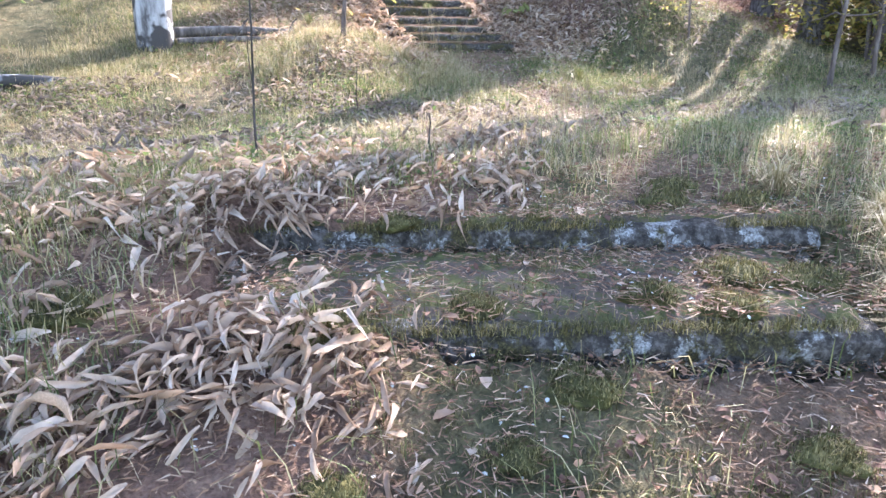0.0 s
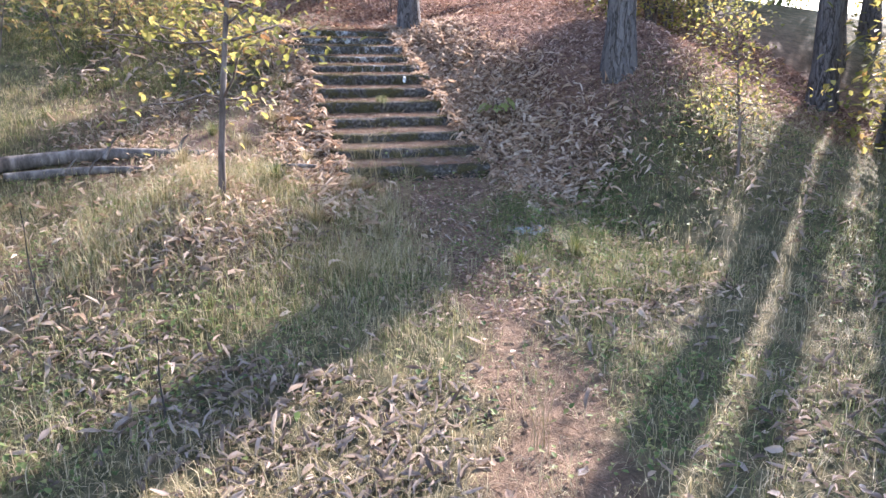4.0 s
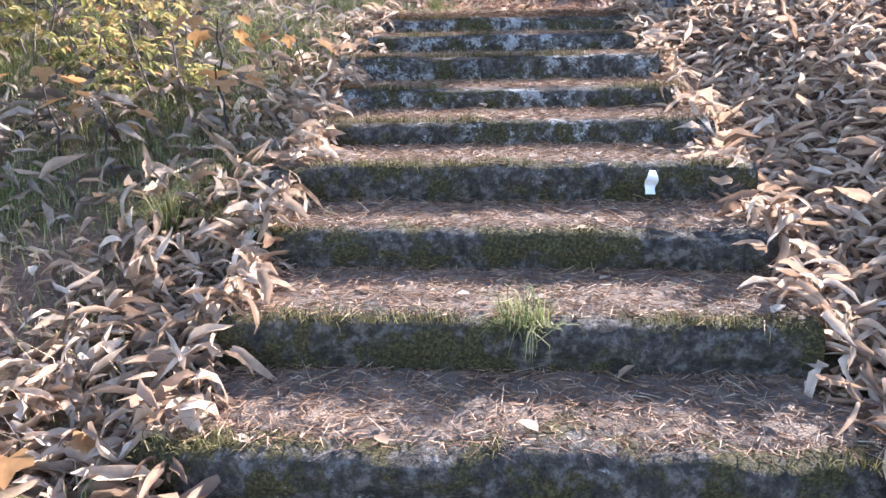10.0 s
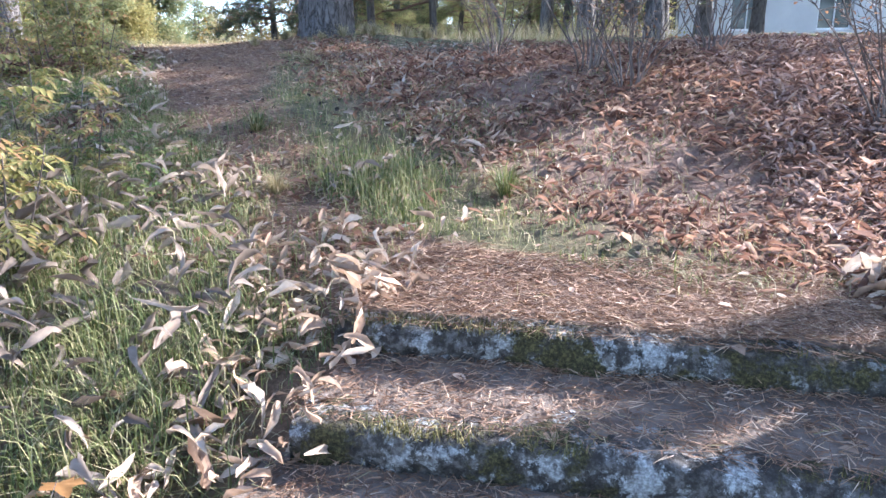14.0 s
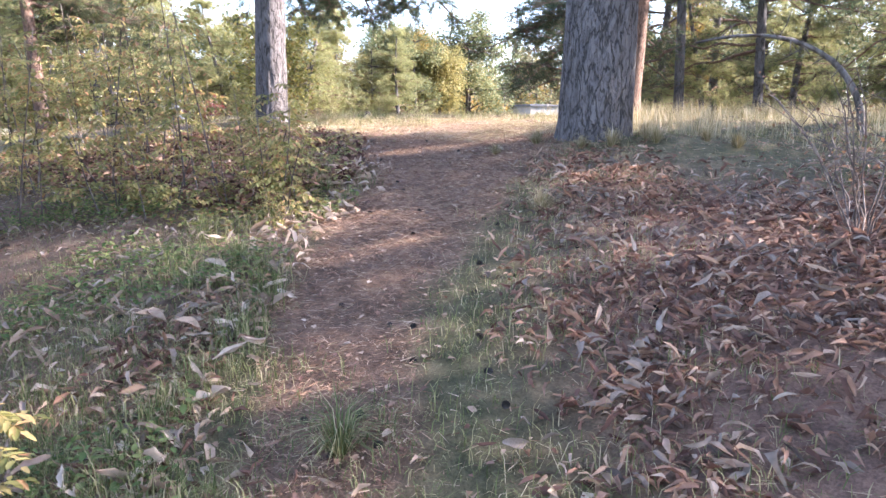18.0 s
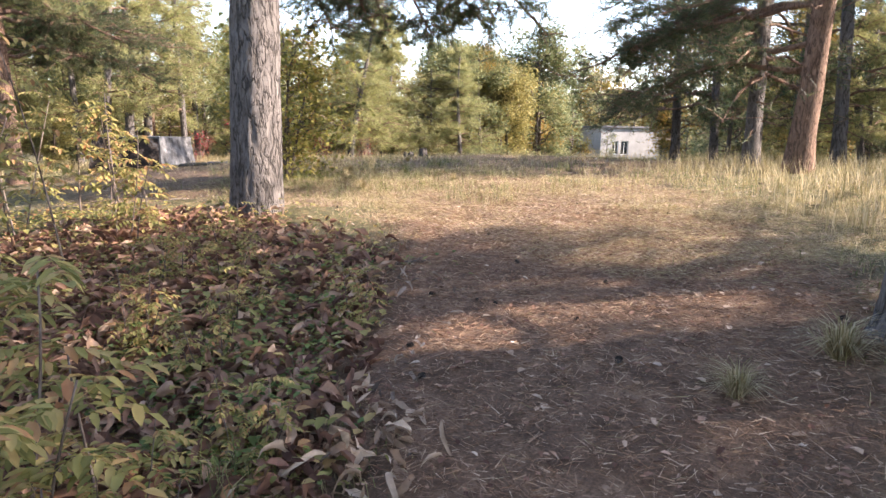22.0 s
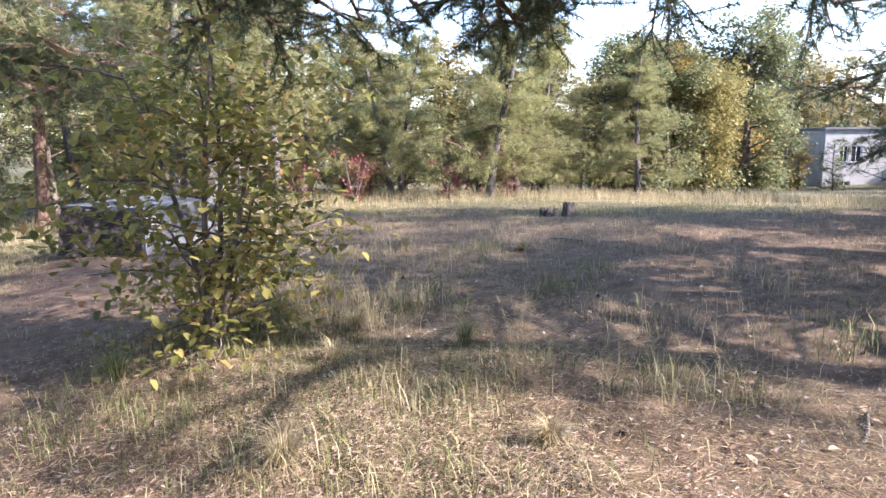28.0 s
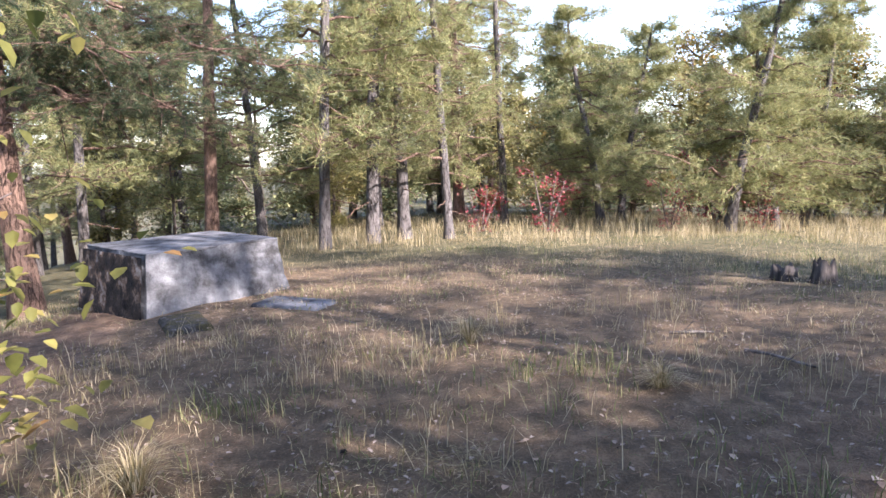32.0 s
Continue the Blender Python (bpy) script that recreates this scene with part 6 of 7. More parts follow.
grass_patch("meadow_green", "fresh green grass round the yellow shrub", M_GRASS, 5200, (-14, -8.5, 9.0, 13.0), lambda x, y: np.clip(hill(x, y, -11.4, 10.3, 1.2, 0.8, 0.9) + hill(x, y, -13.0, 11.3, 1.1, 1.0, 0.9) + hill(x, y, -10.6, 11.7, 0.9, 0.5, 0.8), 0, 1) * (0.3 + 0.7 * smooth01(patch_noise(x, y, 0.5, 2.2), 0.3, 0.7)), (0.06, 0.24), (0.003, 0.006), 0.6, 114, 6, 0.06)
grass_patch("foot_grass", "mixed green and dry grass at the foot of the stairs", M_GRASS, 2400, (-2.4, 1.0, -8.2, -5.2), lambda x, y: (1 - smooth01(x, 0.1, 0.7)) * (0.3 + 0.7 * smooth01(patch_noise(x, y, 0.5, 4.4), 0.4, 0.7)), (0.08, 0.28), (0.003, 0.006), 0.6, 115, 7, 0.06)
grass_patch("foot_grass", "bleached grass at the foot of the stairs", M_STRAW, 2600, (-2.4, 1.0, -7.6, -5.2), lambda x, y: (1 - smooth01(x, 0.1, 0.7)) * (0.3 + 0.7 * smooth01(patch_noise(x, y, 0.6, 0.4), 0.4, 0.7)), (0.1, 0.38), (0.0025, 0.005), 0.6, 116, 6, 0.07)
grass_patch("foot_grass", "sparse short grass in the trodden soil below the stairs", M_GRASS, 1500, (0.1, 2.6, -8.6, -5.15), lambda x, y: smooth01(patch_noise(x, y, 0.4, 1.1), 0.3, 0.6), (0.03, 0.11), (0.002, 0.004), 1.0, 117, 7, 0.06, 0.9)
grass_patch("foot_tall_grass", "tall fading grass beside the trodden soil below the stairs", M_STRAW, 120, (-0.5, 0.75, -7.6, -5.25), lambda x, y: (1 - smooth01(x, 0.35, 0.7)) * smooth01(patch_noise(x, y, 0.45, 1.3), 0.4, 0.6), (0.16, 0.45), (0.002, 0.004), 0.65, 120, 16, 0.1, 0.9)
grass_patch("foot_tall_grass", "green grass among low plants by the white stones", M_GRASS, 420, (1.0, 2.6, -8.4, -6.1), lambda x, y: smooth01(x, 1.0, 1.3) * (1 - smooth01(hill(x, y, 1.5, -6.85, 0.24, 0.2, 1.0), 0.3, 0.7)), (0.1, 0.24), (0.003, 0.006), 0.6, 121, 18, 0.07, 0.8)
grass_patch("step_tuft", "tuft of pale green grass growing on a step", M_GRASS, 6, (0.86, 1.0, -3.2, -3.17), lambda x, y: 1 + 0 * x, (0.12, 0.24), (0.003, 0.005), 1.15, 122, 28, 0.025, 1.0, STEP_Z[7])
grass_patch("tall_straw", "tall bleached grass at the meadow's edge", M_STRAW, 17000, (-34, 2, 9.0, 34.0), tall_ring, (0.25, 0.6), (0.005, 0.01), 0.35, 108, 5, 0.1, 0.35)


def lone_leaves(heap, mat, n, box, weight, seed, size):
    """Large withered leaves that lie on top of a heap, one by one."""
    r = np.random.default_rng(seed + 5000)
    kinds = []
    for k in range(9):
        V, q, f = leaves(np.zeros((1, 3)), np.ones(1), np.array([r.uniform(0.18, 0.3)]), np.zeros(1), np.array([0.25]), np.array([r.uniform(0.5, 1.6)]), np.array([r.normal() * 0.5]), True)
        kinds.append(np_mesh("leaf", V, [q, f], mat, True))
    x, y = scatter(n * 12, *box, weight, r)
    keep = ~on_stairs(x, y, 0.0) & ~in_low_steps(x, y)
    for x1, y1 in list(zip(x[keep], y[keep]))[:n]:
        leaf = part("leaf", kinds[int(r.integers(9))], heap)
        leaf.matrix_local = pose(x1, y1, float(land(x1, y1)) + r.uniform(0.03, 0.09), r.normal() * 22, r.normal() * 14, r.uniform(0, 360)) @ Matrix.Scale(r.uniform(*size), 4)


def leaf_mat(name, label, mat, n, box, weight, seed, size=(0.1, 0.21), lift=0.04, rich=False, lone=0, near=None, slim=1.0, run=None):
    r = np.random.default_rng(seed)
    x, y = scatter(n, *box, weight, r)
    keep = ~on_stairs(x, y, -0.12) & (~in_low_steps(x, y) | (r.random(len(x)) < 0.12))
    x, y = x[keep], y[keep]
    m = len(x)
    rim = on_stairs(x, y, 0.12)
    edge = np.maximum(1 - smooth01(x, STAIR_X0 - 0.12, STAIR_X0 + 0.12), smooth01(x, STAIR_X1 - 0.12, STAIR_X1 + 0.12))
    z = np.where(rim, stair_z(y) + (land(x, y) - stair_z(y)) * edge + 0.03, foot_z(x, y))
    pos = np.stack([x, y, z + r.random(m) ** 2 * lift + 0.008], -1)
    L = r.uniform(*size, m)
    heading = r.uniform(0, 6.28, m) if run is None else run + r.normal(size=m) * 0.55 + np.pi * (r.random(m) < 0.2)
    V, q, f = leaves(pos, L, L * r.uniform(0.13, 0.27, m) * slim, heading, r.normal(size=m) * (0.33 if run is None else 0.2) + 0.1, r.uniform(0.2, 1.7, m) * np.where(r.random(m) < 0.2, -0.35, 1.0), r.normal(size=m) * 0.6, rich)
    if not lone:
        return tagged(new(name, np_mesh(name, V, [q, f], mat, True)), label, "leaves", kind="stuff")
    heap = thing("leaf_heap", label, "leaves")
    part("leaf_mass", np_mesh("leaf_mass", V, [q, f], mat, True), heap)["kind"] = "stuff"
    lone_leaves(heap, mat, lone, near, weight, seed, (size[1] * 0.6, size[1] * 1.0))
    return heap


def beside_stairs(x, y):
    left = smooth01(-(x - 0.12), -0.15, 0.05) * (1 - smooth01(-(x - 0.12), 0.35, 0.85)) * (1 - 0.75 * smooth01(y, -1.4, -0.6))
    right = smooth01(x - 1.82, -0.15, 0.05) * (1 - smooth01(x - 1.82, 0.6, 1.6))
    return np.maximum(left, right) * smooth01(y, -6.8, -5.5) * (1 - smooth01(y, 0.3, 1.2))


leaf_mat("withered_leaves", "withered pinkish-tan lily leaves heaped beside the stone stairs", M_DRY, 56000, (-1.4, 3.6, -7.0, 1.2), beside_stairs, 201, (0.08, 0.18), 0.11, True, 170, (-1.0, 3.2, -5.5, 0.8), 0.95)
leaf_mat("withered_leaves", "withered tan leaves over the bank below the birch", M_DRY, 34000, (-5, 0.2, -8.5, 3.0), lambda x, y: leaf_share(x, y) * (0.12 + 0.88 * smooth01(patch_noise(x, y, 0.7, 0.2), 0.42, 0.65)) * (1 - 0.55 * smooth01(y, -3.2, -1.5)), 202, (0.06, 0.15), 0.06)
leaf_mat("withered_leaves", "russet withered leaves covering the steep bank", M_DRY_RUSSET, 80000, (1.7, 7.5, -6.5, 8), leaf_share, 203, (0.05, 0.12), 0.045)
leaf_mat("withered_leaves", "grey-pink withered leaves beside the low steps", M_DRY, 46000, (-6, -0.5, -16, -11.0), lambda x, y: leaf_share(x, y) * (0.12 + 0.88 * smooth01(patch_noise(x, y, 0.38, 1.6), 0.4, 0.58)), 204, (0.065, 0.15), 0.06, True, 40, (-4.0, -1.8, -15.5, -12.2), 0.72, -2.05)
leaf_mat("withered_leaves", "grey withered leaves in the lawn", M_DRY_GREY, 30000, (-6, 6, -12.5, -6.5), lambda x, y: off_path(x, y) * (0.08 + 0.92 * smooth01(patch_noise(x, y, 0.8, 4.0), 0.42, 0.7)) * (1 - 0.6 * smooth01(x, 0, 2)), 205, (0.06, 0.14), 0.06)
leaf_mat("withered_leaves", "grey-green withered leaves among low plants along the upper path", M_DRY_GREY, 12000, (-10, 0, 0, 8.5), lambda x, y: leaf_share(x, y) * (0.2 + 0.8 * smooth01(patch_noise(x, y, 0.6, 3.7), 0.4, 0.65)), 206, (0.06, 0.14), 0.08, True, 60, (-5.0, -0.3, 0.6, 6.5), 0.9)
leaf_mat("withered_leaves", "russet leaves on the slope above the stone stairs", M_DRY_RED, 64000, (-3.5, 6.5, 0.4, 8.0), lambda x, y: leaf_share(x, y) * (0.3 + 0.7 * smooth01(patch_noise(x, y, 0.7, 2.9), 0.3, 0.55)), 207, (0.05, 0.125), 0.05, False, 70, (-1.5, 4.0, 0.6, 5.0), 0.95)
leaf_mat("withered_leaves", "brown leaves and seedlings under the old pine", M_DRY_RED, 17000, (-11.5, -5, 4.5, 9.0), lambda x, y: off_path(x, y) * 0.9 * (1 - smooth01(y, 7.6, 8.6)), 208, (0.08, 0.17), 0.1, True, 0, None, 1.5)


leaf_mat("withered_leaves", "large curled tan leaves along the edge of the upper path", M_DRY, 3200, (-6.5, 0.2, 1.2, 6.5), lambda x, y: smooth01(path_mid(y) - x, 0.4, 0.6) * (1 - smooth01(path_mid(y) - x, 0.9, 1.7)), 209, (0.1, 0.21), 0.1, True)
leaf_mat("withered_leaves", "grey-tan strap leaves hanging over the grass beside the top steps", M_DRY_GREY, 3000, (-3.0, -0.3, -2.6, 1.8), lambda x, y: off_path(x, y) * (0.3 + 0.7 * smooth01(patch_noise(x, y, 0.5, 0.7), 0.4, 0.6)), 211, (0.1, 0.22), 0.2, True, 0, None, 0.9)
leaf_mat("withered_leaves", "scattered tan leaves on the trodden soil below the stairs", M_DRY, 900, (0.1, 2.6, -8.6, -5.0), lambda x, y: 0.3 + 0.7 * smooth01(x, 1.4, 2.2), 210, (0.06, 0.15), 0.04, True)


def litter(name, label, mat, n, box, weight, seed, length=(0.03, 0.075), width=0.0035, lift=0.012):
    """Fallen pine needles lying every way."""
    r = np.random.default_rng(seed)
    x, y = scatter(n, *box, weight, r)
    m = len(x)
    z = foot_z(x, y) + r.random(m) * lift + 0.006
    a = r.uniform(0, 6.28, m)
    d = np.stack([np.cos(a), np.sin(a), r.normal(size=m) * 0.22 + 0.05], -1)
    V, F = spikes(np.stack([x, y, z], -1), d, r.uniform(*length, m), np.full(m, width), seed)
    return tagged(new(name, np_mesh(name, V, F, mat)), label, "needles", kind="stuff")


litter("needle_litter", "brown fallen pine needles on the stone treads", M_LITTER, 70000, (STAIR_X0, STAIR_X1, -5.8, 0.6), lambda x, y: np.where(tread_share(y) < 0.07, 0.12, 1.0), 301)
litter("needle_litter", "brown needles over the top step", M_LITTER, 16000, (STAIR_X0, STAIR_X1, -0.02, 0.75), lambda x, y: 0.9 + 0 * x, 309)
litter("needle_litter", "pine needles on the upper path", M_LITTER, 150000, (-12, 2.5, 0, 13), lambda x, y: 0.2 + 0.8 * path_share(x, y), 302, (0.04, 0.1), 0.0045, 0.02)
litter("needle_litter", "thick carpet of pine needles on the trodden path", M_LITTER, 260000, (-9, 1.5, 0.2, 11), lambda x, y: path_share(x, y), 306, (0.03, 0.075), 0.0035, 0.016)
litter("needle_litter", "pine needles and straw bits on the meadow", M_LITTER, 90000, (-22, -4, 8, 20), lambda x, y: 0.5 + 0 * x, 303, (0.03, 0.075), 0.003, 0.02)
litter("needle_litter", "needles and twigs on the low steps and lawn", M_LITTER, 60000, (-5, 5, -16, -5), lambda x, y: 0.3 + 0.7 * path_share(x, y), 304, (0.04, 0.1), 0.005, 0.02)
litter("needle_litter", "needles, soil crumbs and bits of bark on the low steps", M_LITTER, 45000, (-3.4, 0.6, -15.6, -12.7), lambda x, y: 0.5 + 0.6 * smooth01(patch_noise(x, y, 0.4, 1.1), 0.3, 0.7), 308, (0.015, 0.05), 0.005, 0.02)
litter("straw_bits", "bleached straw trodden into the sunny path", M_STRAW, 100000, (-14, -4, 9.6, 14), lambda x, y: 0.35 + 0.65 * smooth01(patch_noise(x, y, 1.5, 0.9), 0.3, 0.7), 307, (0.025, 0.075), 0.0026, 0.025)
litter("straw_bits", "bits of bleached grass lying about", M_STRAW, 50000, (-16, 5, -15, 16), lambda x, y: 0.6 + 0 * x, 305, (0.04, 0.11), 0.0025, 0.04)


litter("straw_bits", "coarse flattened straw and bleached bark bits on the sunny crest", M_STRAW_TAN, 90000, (-13.5, -4.5, 9.0, 13.2), lambda x, y: (0.2 + 0.8 * smooth01(patch_noise(x, y, 0.9, 3.9), 0.3, 0.6)) * (1 - smooth01(np.hypot((x + 8.6) / 4.2, (y - 10.6) / 1.9), 0.7, 1.15)), 310, (0.02, 0.065), 0.0045, 0.03)
litter("straw_bits", "pale trodden straw on the sunny crest of the path", M_STRAW, 75000, (-12.5, -4.5, 8.8, 12.2), lambda x, y: smooth01(y + 0.25 * (x + 8), 8.9, 9.8) * (0.35 + 0.65 * smooth01(patch_noise(x, y, 0.8, 2.4), 0.3, 0.6)), 311, (0.025, 0.07), 0.0035, 0.025)


def small_leaves(name, label, mat, n, box, weight, seed, size=(0.03, 0.07), rise=0.02):
    r = np.random.default_rng(seed)
    x, y = scatter(n, *box, weight, r)
    m = len(x)
    V, F = ovals(np.stack([x, y, foot_z(x, y) + 0.008 + r.random(m) * rise * (0.3 + 0.7 * patch_noise(x, y, 0.25, 1.7))], -1), r.uniform(*size, m), r.normal(size=m) * 0.35, r.uniform(0, 6.28, m), 0.7, True)
    return tagged(new(name, np_mesh(name, V, F, mat)), label, "leaves", kind="stuff")


small_leaves("fallen_leaves", "small brown leaves scattered over the upper path", M_DRY_RED, 8000, (-7, 2.2, 0.3, 9.5), lambda x, y: 0.4 + 0.5 * path_share(x, y), 408, (0.015, 0.045), 0.03)
small_leaves("fallen_leaves", "small bleached leaves and bark flakes on the meadow", M_DRY_GREY, 15000, (-22, -7, 9, 19), lambda x, y: 0.25 + 0.75 * smooth01(patch_noise(x, y, 0.6, 0.8), 0.35, 0.65), 410, (0.015, 0.04), 0.03)
small_leaves("fallen_leaves", "dark leaf mould and moss crumbs at the foot of the stairs", M_DRY_RUSSET, 5200, (0.0, 2.6, -8.5, -5.0), lambda x, y: 0.8 + 0 * x, 411, (0.015, 0.05), 0.03)
small_leaves("low_plants", "tiny green plants in the trodden soil below the stairs", M_LEAF_GREEN, 6500, (0.2, 2.6, -8.2, -5.0), lambda x, y: smooth01(patch_noise(x, y, 0.35, 2.2), 0.4, 0.65), 412, (0.012, 0.032), 0.06)
small_leaves("fallen_leaves", "small fallen birch and aspen leaves", M_DRY, 9000, (-14, 6, -16, 16), lambda x, y: 0.7 + 0 * x, 401)
small_leaves("low_plants", "low green lingonberry and wood plants", M_LEAF_GREEN, 60000, (-11, -1.5, 0.8, 8.5), lambda x, y: leaf_share(x, y) * smooth01(patch_noise(x, y, 0.8, 5.0), 0.4, 0.7) * smooth01(path_mid(y) - x, 0.3, 0.7), 402, (0.025, 0.055), 0.17)
small_leaves("low_plants", "low yellowing plants and seedlings round the scaly pine", M_ROWAN, 12000, (-13, -4.5, 4.0, 9.0), lambda x, y: off_path(x, y) * (1 - smooth01(y, 7.0, 9.0)), 404, (0.03, 0.08), 0.2)
small_leaves("low_plants", "low green wood plants round the scaly pine", M_LEAF_GREEN, 6500, (-12, -4.0, 4.0, 8.6), lambda x, y: off_path(x, y) * smooth01(patch_noise(x, y, 0.7, 2.0), 0.35, 0.6) * (1 - smooth01(y, 7.4, 8.8)), 409, (0.025, 0.055), 0.18)
small_leaves("low_plants", "low green herbs in patches over the lawn", M_LEAF_GREEN, 42000, (-6.5, 7, -12.8, -4.8), lambda x, y: off_path(x, y) * smooth01(patch_noise(x, y, 0.9, 6.2), 0.45, 0.7), 405, (0.02, 0.045), 0.1)
small_leaves("lichen_crumbs", "crumbs of pale lichen on the mossy ground", M_LICHEN, 1700, (-3.6, 1.2, -16, -12.6), lambda x, y: smooth01(patch_noise(x, y, 0.35, 3.1), 0.4, 0.7), 406, (0.008, 0.022))
small_leaves("fallen_leaves", "small fallen leaves round the low steps", M_DRY_RED, 5200, (-4, 2.5, -16.5, -12), lambda x, y: 0.8 + 0 * x, 407, (0.014, 0.04))
small_leaves("low_plants", "low green plants on the lawn and at the stair foot", M_LEAF_GREEN, 16000, (-4, 6, -10, -4.8), lambda x, y: off_path(x, y) * (hill(x, y, 1.5, -6.6, 0.7, 0.7, 1.0) + hill(x, y, 2.5, -6.6, 0.6, 0.5, 0.9)) + 0.04, 403, (0.025, 0.055), 0.22)


def edge_tufts():
    """Short mossy grass hanging over the front edges of the steps."""
    r = np.random.default_rng(77)
    k = r.integers(0, STEP_COUNT, 2600)
    x = r.uniform(STAIR_X0, STAIR_X1, 2600)
    keep = patch_noise(x * 3 + k * 2.3, k * 1.7, 1.0) > 0.5
    k, x = k[keep], x[keep]
    pos = np.stack([x, STEP_Y[k] + r.uniform(-0.015, 0.05, len(k)), STEP_Z[k]], -1)
    c, s = math.cos(radians(LOW_TURN)), math.sin(radians(LOW_TURN))
    u, v = r.uniform(-1.9, 1.9, 5000), r.uniform(-2.4, 1.0, 5000)
    lx, ly = LOW_AT[0] + u * c - v * s, LOW_AT[1] + u * s + v * c
    keep = patch_noise(lx * 2, ly * 2, 1.0, 2.0) > 0.5
    low = np.stack([lx, ly, foot_z(lx, ly)], -1)[keep]
    eu, row = r.uniform(-1.25, 1.25, 900), r.integers(0, 2, 900)
    keep = patch_noise(eu * 3 + row * 5, row * 3.0, 1.0, 1.0) > 0.45
    eu, row = eu[keep], row[keep]
    ev = -LOW_TREAD * row + r.uniform(-0.03, 0.05, len(eu))
    edge = np.stack([LOW_AT[0] + eu * c - ev * s, LOW_AT[1] + eu * s + ev * c, LOW_Z - LOW_RISE * row], -1)
    pos = np.repeat(np.concatenate([pos, low, edge]), 7, axis=0)
    n = len(pos)
    pos = pos + np.stack([r.normal(size=n) * 0.02, r.normal(size=n) * 0.012, np.zeros(n)], -1)
    V, q, f = blades(pos, r.uniform(0.02, 0.065, n), np.full(n, 0.003), np.abs(r.normal(size=n)) * 0.8, r.uniform(0, 6.28, n), 0.9)
    tagged(new("moss_tufts", np_mesh("moss_tufts", V, [q, f], M_MOSSBLADE)), "short moss and grass on the edges of the steps", "moss", kind="stuff")


edge_tufts()


def make_moss_cushion(seed):
    """A low domed cushion of moss bristling with short shoots."""
    r = np.random.default_rng(seed)
    ob = thing("moss_cushion", "low olive-green moss cushion on the damp soil", "moss", group="moss cushions")
    bm = bmesh.new()
    bmesh.ops.create_icosphere(bm, subdivisions=3, radius=0.1)
    for v in bm.verts:
        v.co *= 1 + 0.45 * noise.noise(v.co * 12 + Vector((seed, 0, 0))) + 0.15 * noise.noise(v.co * 35)
        v.co.z *= 0.38
    tops = [v.co.copy() for v in bm.verts if v.co.z > 0]
    part("cushion", bm_mesh("cushion", bm, M_MOSS_GREEN), ob)
    k = r.integers(0, len(tops), 1300)
    pos = np.array([tops[i] for i in k]) + r.normal(size=(1300, 3)) * 0.006
    V, q, f = blades(pos, r.uniform(0.012, 0.03, 1300), np.full(1300, 0.003), np.abs(r.normal(size=1300)) * 0.7, r.uniform(0, 6.28, 1300), 0.6)
    part("moss_fur", np_mesh("moss_fur", V, [q, f], M_MOSSBLADE), ob)["kind"] = "stuff"
    return ob


def lay_moss():
    r = np.random.default_rng(31)
    kinds = [make_moss_cushion(k) for k in range(3)]
    spots = [(-1.08, -13.2, 1.2), (-0.75, -13.3, 1.3), (-0.95, -13.05, 1.0), (-2.23, -13.1, 0.8), (-1.65, -13.15, 0.7), (-2.13, -13.7, 0.8), (-1.15, -13.75, 1.2), (-1.55, -13.8, 0.9), (-1.35, -13.95, 0.9), (-0.95, -13.85, 1.1),
             (-2.62, -13.76, 1.2), (-1.95, -14.06, 1.0), (-2.7, -14.25, 0.8), (-1.95, -14.5, 1.2), (-1.65, -14.55, 1.3), (-2.2, -14.2, 0.8), (-3.3, -13.6, 1.2), (-1.4, -14.4, 1.0)]
    for n, (x, y, size) in enumerate(spots):
        ob = kinds[n] if n < 3 else copy_thing(kinds[n % 3], Matrix())
        ob.matrix_world = pose(x, y, float(foot_z(np.array([x]), np.array([y]))[0]) - 0.012, 0, 0, r.uniform(0, 360)) @ Matrix.Scale(size, 4)


lay_moss()


def make_cone():
    """A pine cone: overlapping scales in rings on an egg-shaped body."""
    h = Heap()
    for i in range(7):
        t = (i + 0.5) / 7
        rr = 0.016 * math.sin(math.pi * (0.15 + 0.8 * t)) + 0.003
        n = 8
        a = np.linspace(0, 2 * np.pi, n, endpoint=False) + i * 0.4
        p = np.stack([np.cos(a) * rr * 0.6, np.sin(a) * rr * 0.6, np.full(n, 0.04 * t)], -1)
        V, F = ovals(p, np.full(n, 0.013), np.full(n, 0.5), a, 0.9)
        h.add(V, F)
    V, F, C = tube(np.array([[0, 0, 0.0], [0, 0, 0.015], [0, 0, 0.032], [0, 0, 0.04]]), [0.006, 0.011, 0.009, 0.003], 8)
    h.add(V, F, C)
    return h.mesh("pine_cone", M_ROTTEN)


def drop_cones():
    me = make_cone()
    r = np.random.default_rng(13)
    for _ in range(110):
        y = r.uniform(1.0, 15)
        x = float(path_mid(y)) + r.normal() * (1.0 if y < 6 else 2.2)
        ob = tagged(new("pine_cone", me), "small dark open pine cone on the needle carpet", "cone", "fallen pine cones")
        ob.matrix_world = pose(x, y, float(foot_z(np.array([x]), np.array([y]))[0]) + 0.009, 80 + r.normal() * 15, 0, r.uniform(0, 360)) @ Matrix.Scale(r.uniform(0.6, 0.95), 4)


drop_cones()


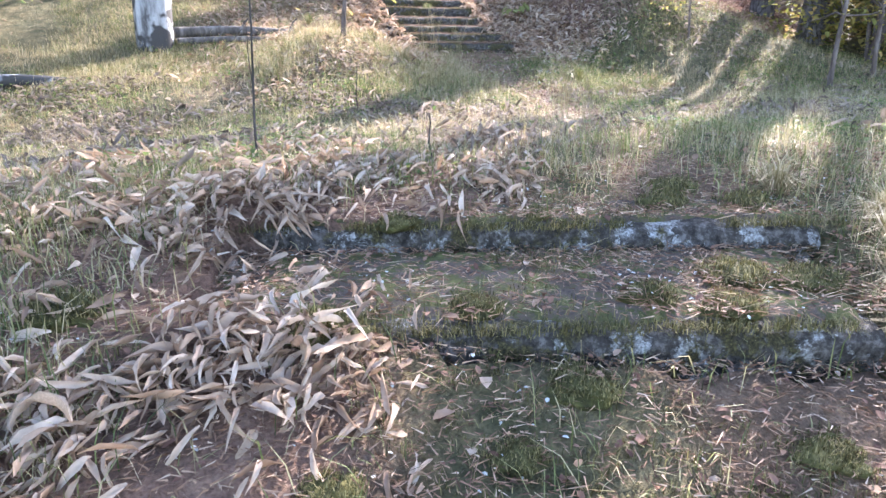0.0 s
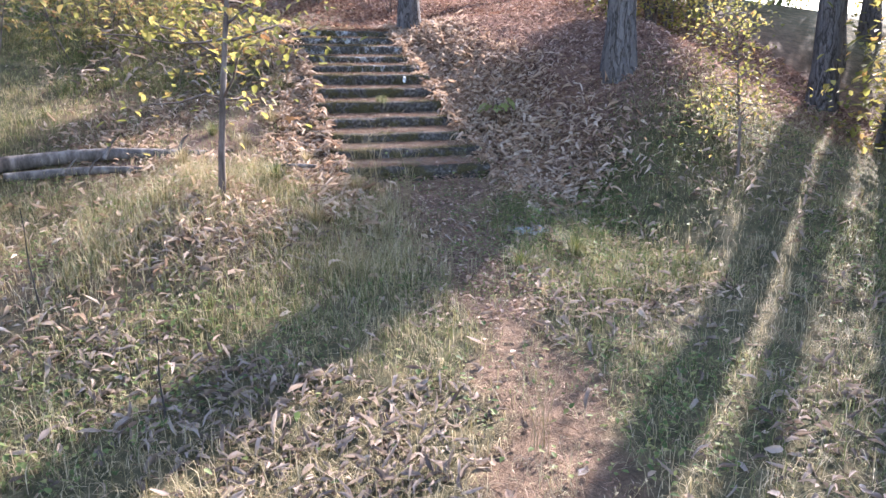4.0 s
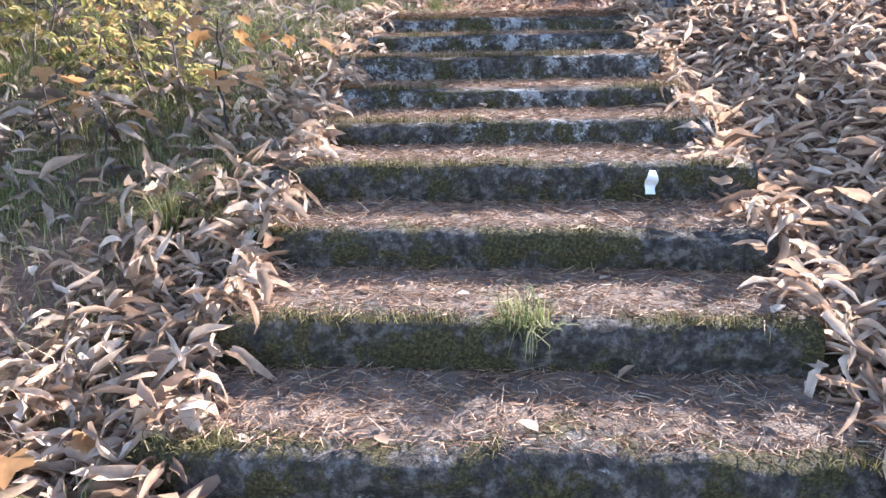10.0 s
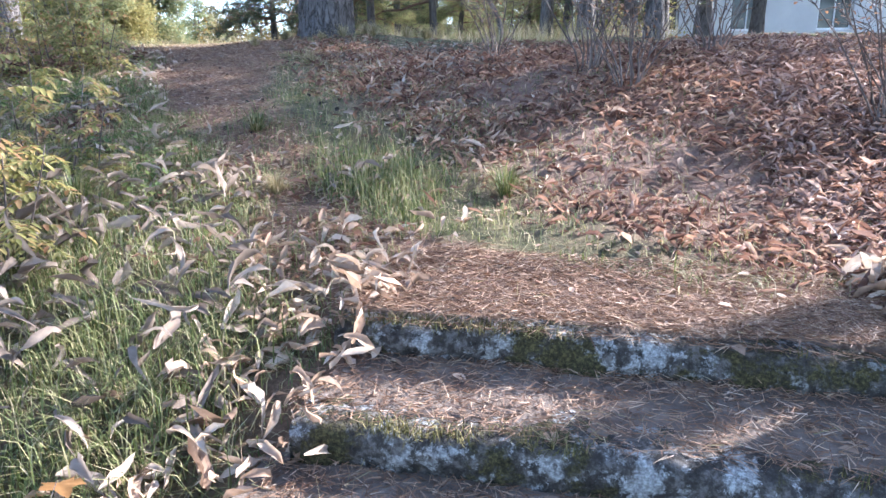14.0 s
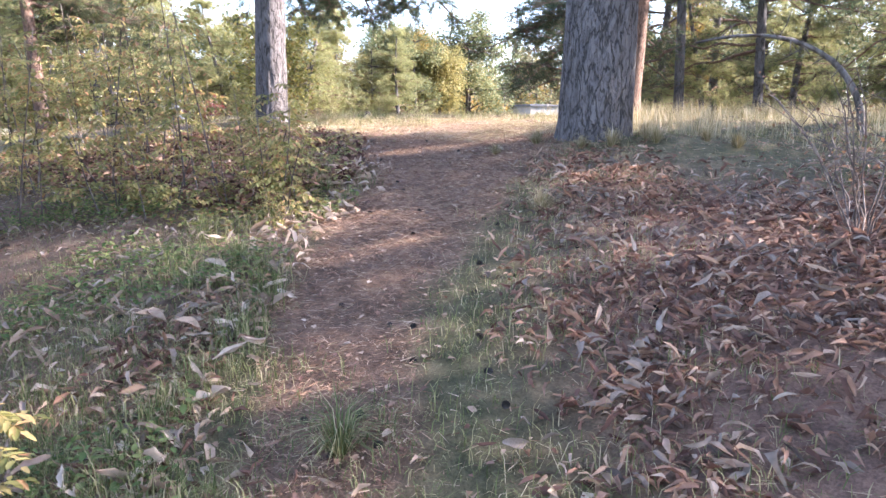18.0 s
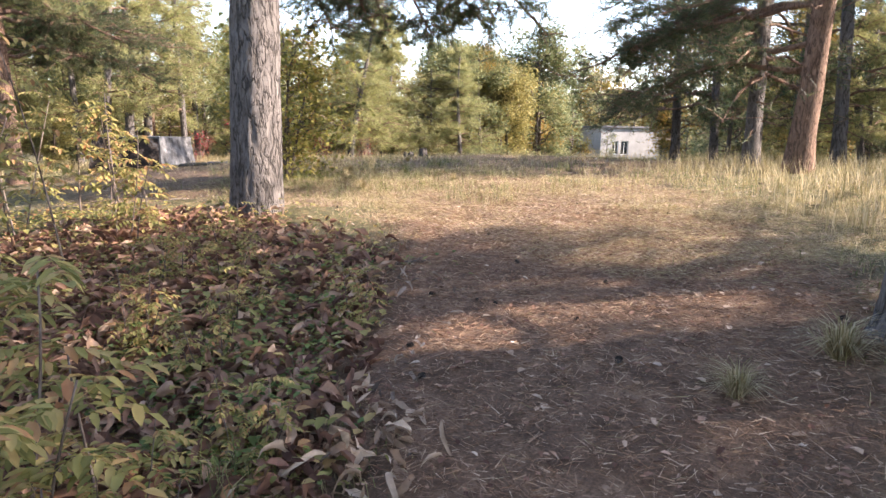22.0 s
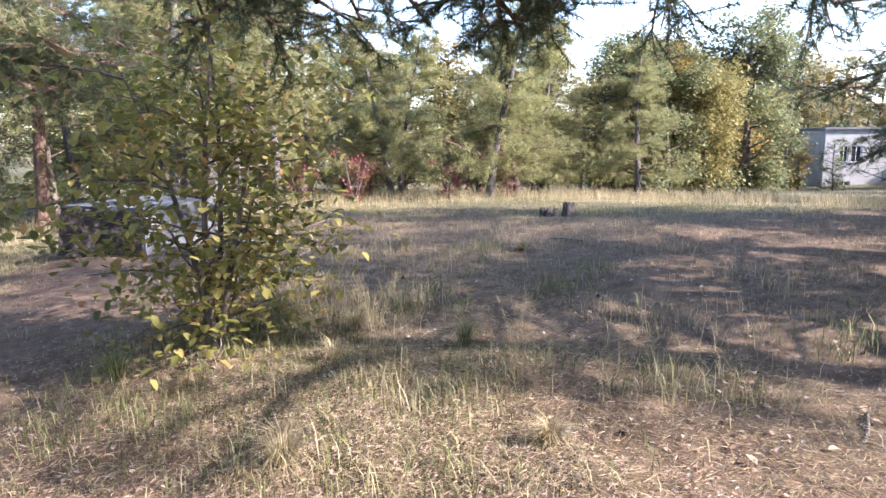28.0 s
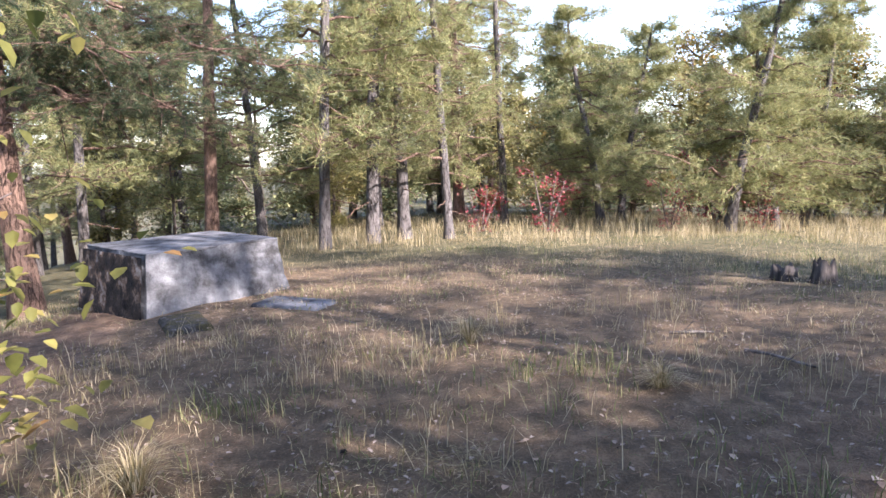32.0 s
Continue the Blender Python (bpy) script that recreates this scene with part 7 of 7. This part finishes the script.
def make_tussock(seed, mat, blades_n=170, length=(0.22, 0.42)):
    """One dense clump of arching blades, ready to be copied."""
    r = np.random.default_rng(seed)
    n = blades_n
    a = r.uniform(0, 6.28, n)
    pos = np.stack([np.cos(a) * 0.03 * r.random(n), np.sin(a) * 0.03 * r.random(n), np.full(n, -0.01)], -1)
    V, q, f = blades(pos, r.uniform(*length, n), r.uniform(0.003, 0.006, n), r.uniform(0.1, 0.9, n), a, 1.0)
    return np_mesh("grass_tussock", V, [q, f], mat)


def plant_tussocks():
    kinds = [make_tussock(1, M_STRAW), make_tussock(2, M_GRASS), make_tussock(3, M_STRAW, 220, (0.15, 0.3))]
    spots = [(-0.6, -3.6, 0), (-0.14, -3.75, 1), (-0.95, -4.3, 0), (-1.3, -3.9, 1), (-0.3, -4.7, 0), (-0.9, -5.2, 2), (-1.6, -5.0, 0), (-0.4, -2.6, 1), (-0.7, -5.7, 1), (-1.5, -5.7, 2), (0.1, -5.6, 0),
             (0.35, -6.1, 0), (0.1, -6.7, 2), (-0.45, -6.6, 0), (-0.62, -13.95, 0), (-0.4, -13.75, 0), (-0.8, -14.2, 0), (-0.2, -13.5, 2), (-0.5, -13.2, 2), (1.1, -7.6, 1), (1.7, -7.4, 1), (-1.7, 2.6, 1), (-1.0, 1.5, 2),
             (-1.9, 1.0, 1), (0.3, 1.6, 1), (-3.9, 3.7, 1), (-3.0, 7.7, 0), (-3.3, 7.6, 2), (-2.8, 8.1, 0), (-2.6, 7.9, 0), (-3.95, 7.75, 2), (-2.3, 8.6, 0), (-1.9, 8.3, 2), (-4.2, 7.3, 2), (-2.6, 5.6, 2), (-12.2, 11.7, 0), (-12.7, 12.1, 0), (-11.8, 12.6, 1), (-13.9, 12.3, 0), (-12.9, 10.3, 1),
             (-10.9, 10.9, 0), (-10.2, 12.1, 2), (-16.0, 14.3, 0), (-14.5, 15.2, 2)]
    r = np.random.default_rng(4)
    for x, y, k in spots:
        ob = tagged(new("grass_tussock", kinds[k]), ("dense arching tussock of bleached grass", "green arching grass tussock beside the path", "low tuft of straw-coloured grass")[k], "grass", "grass tussocks")
        ob.matrix_world = pose(x, y, float(foot_z(np.array([x]), np.array([y]))[0]), 0, 0, r.uniform(0, 360)) @ Matrix.Scale(r.uniform(0.75, 1.2), 4)


plant_tussocks()


def make_seed_grass(seed, stalks=16, h=0.75):
    """Dry flowering grass: thin stalks under loose airy seed heads."""
    r = np.random.default_rng(seed)
    ob = thing("seed_grass", "dry airy seed heads of grass at the foot of the stairs", "grass")
    for _ in range(stalks):
        one = Heap()
        az, L = r.uniform(0, 6.28), h * r.uniform(0.6, 1.0)
        k = np.linspace(0, 1, 6)
        P = np.stack([np.cos(az) * 0.25 * L * k ** 2 + r.normal() * 0.04, np.sin(az) * 0.25 * L * k ** 2 + r.normal() * 0.04, L * k - 0.01], -1)
        V, F, C = tube(P, 0.0016 * (1 - 0.5 * k), 3)
        one.add(V, F, C)
        n = 34
        u = r.uniform(0.72, 1.0, n)
        o = np.stack([np.interp(u, k, P[:, i]) for i in range(3)], -1) + r.normal(size=(n, 3)) * 0.035 * (1.05 - u)[:, None] * 3
        V, F = ovals(o, r.uniform(0.006, 0.012, n), r.uniform(-1, 1, n), r.uniform(0, 6.28, n), 0.5)
        one.add(V, F)
        part("stalk", one.mesh("stalk", M_STRAW), ob)
    return ob


seeds = stand(make_seed_grass(1), 0.35, -5.45, 0, 1.0, 0.0)
for x, y, s in ((0.12, -5.6, 0.9), (0.62, -5.75, 0.85), (-1.0, -12.1, 0.8), (-0.2, -11.0, 0.9), (0.2, -9.9, 0.8), (-11.9, 11.9, 0.9), (-10.9, 12.4, 0.8)):
    again(seeds, x, y, 90 * s + x * 50, s, 0.0)
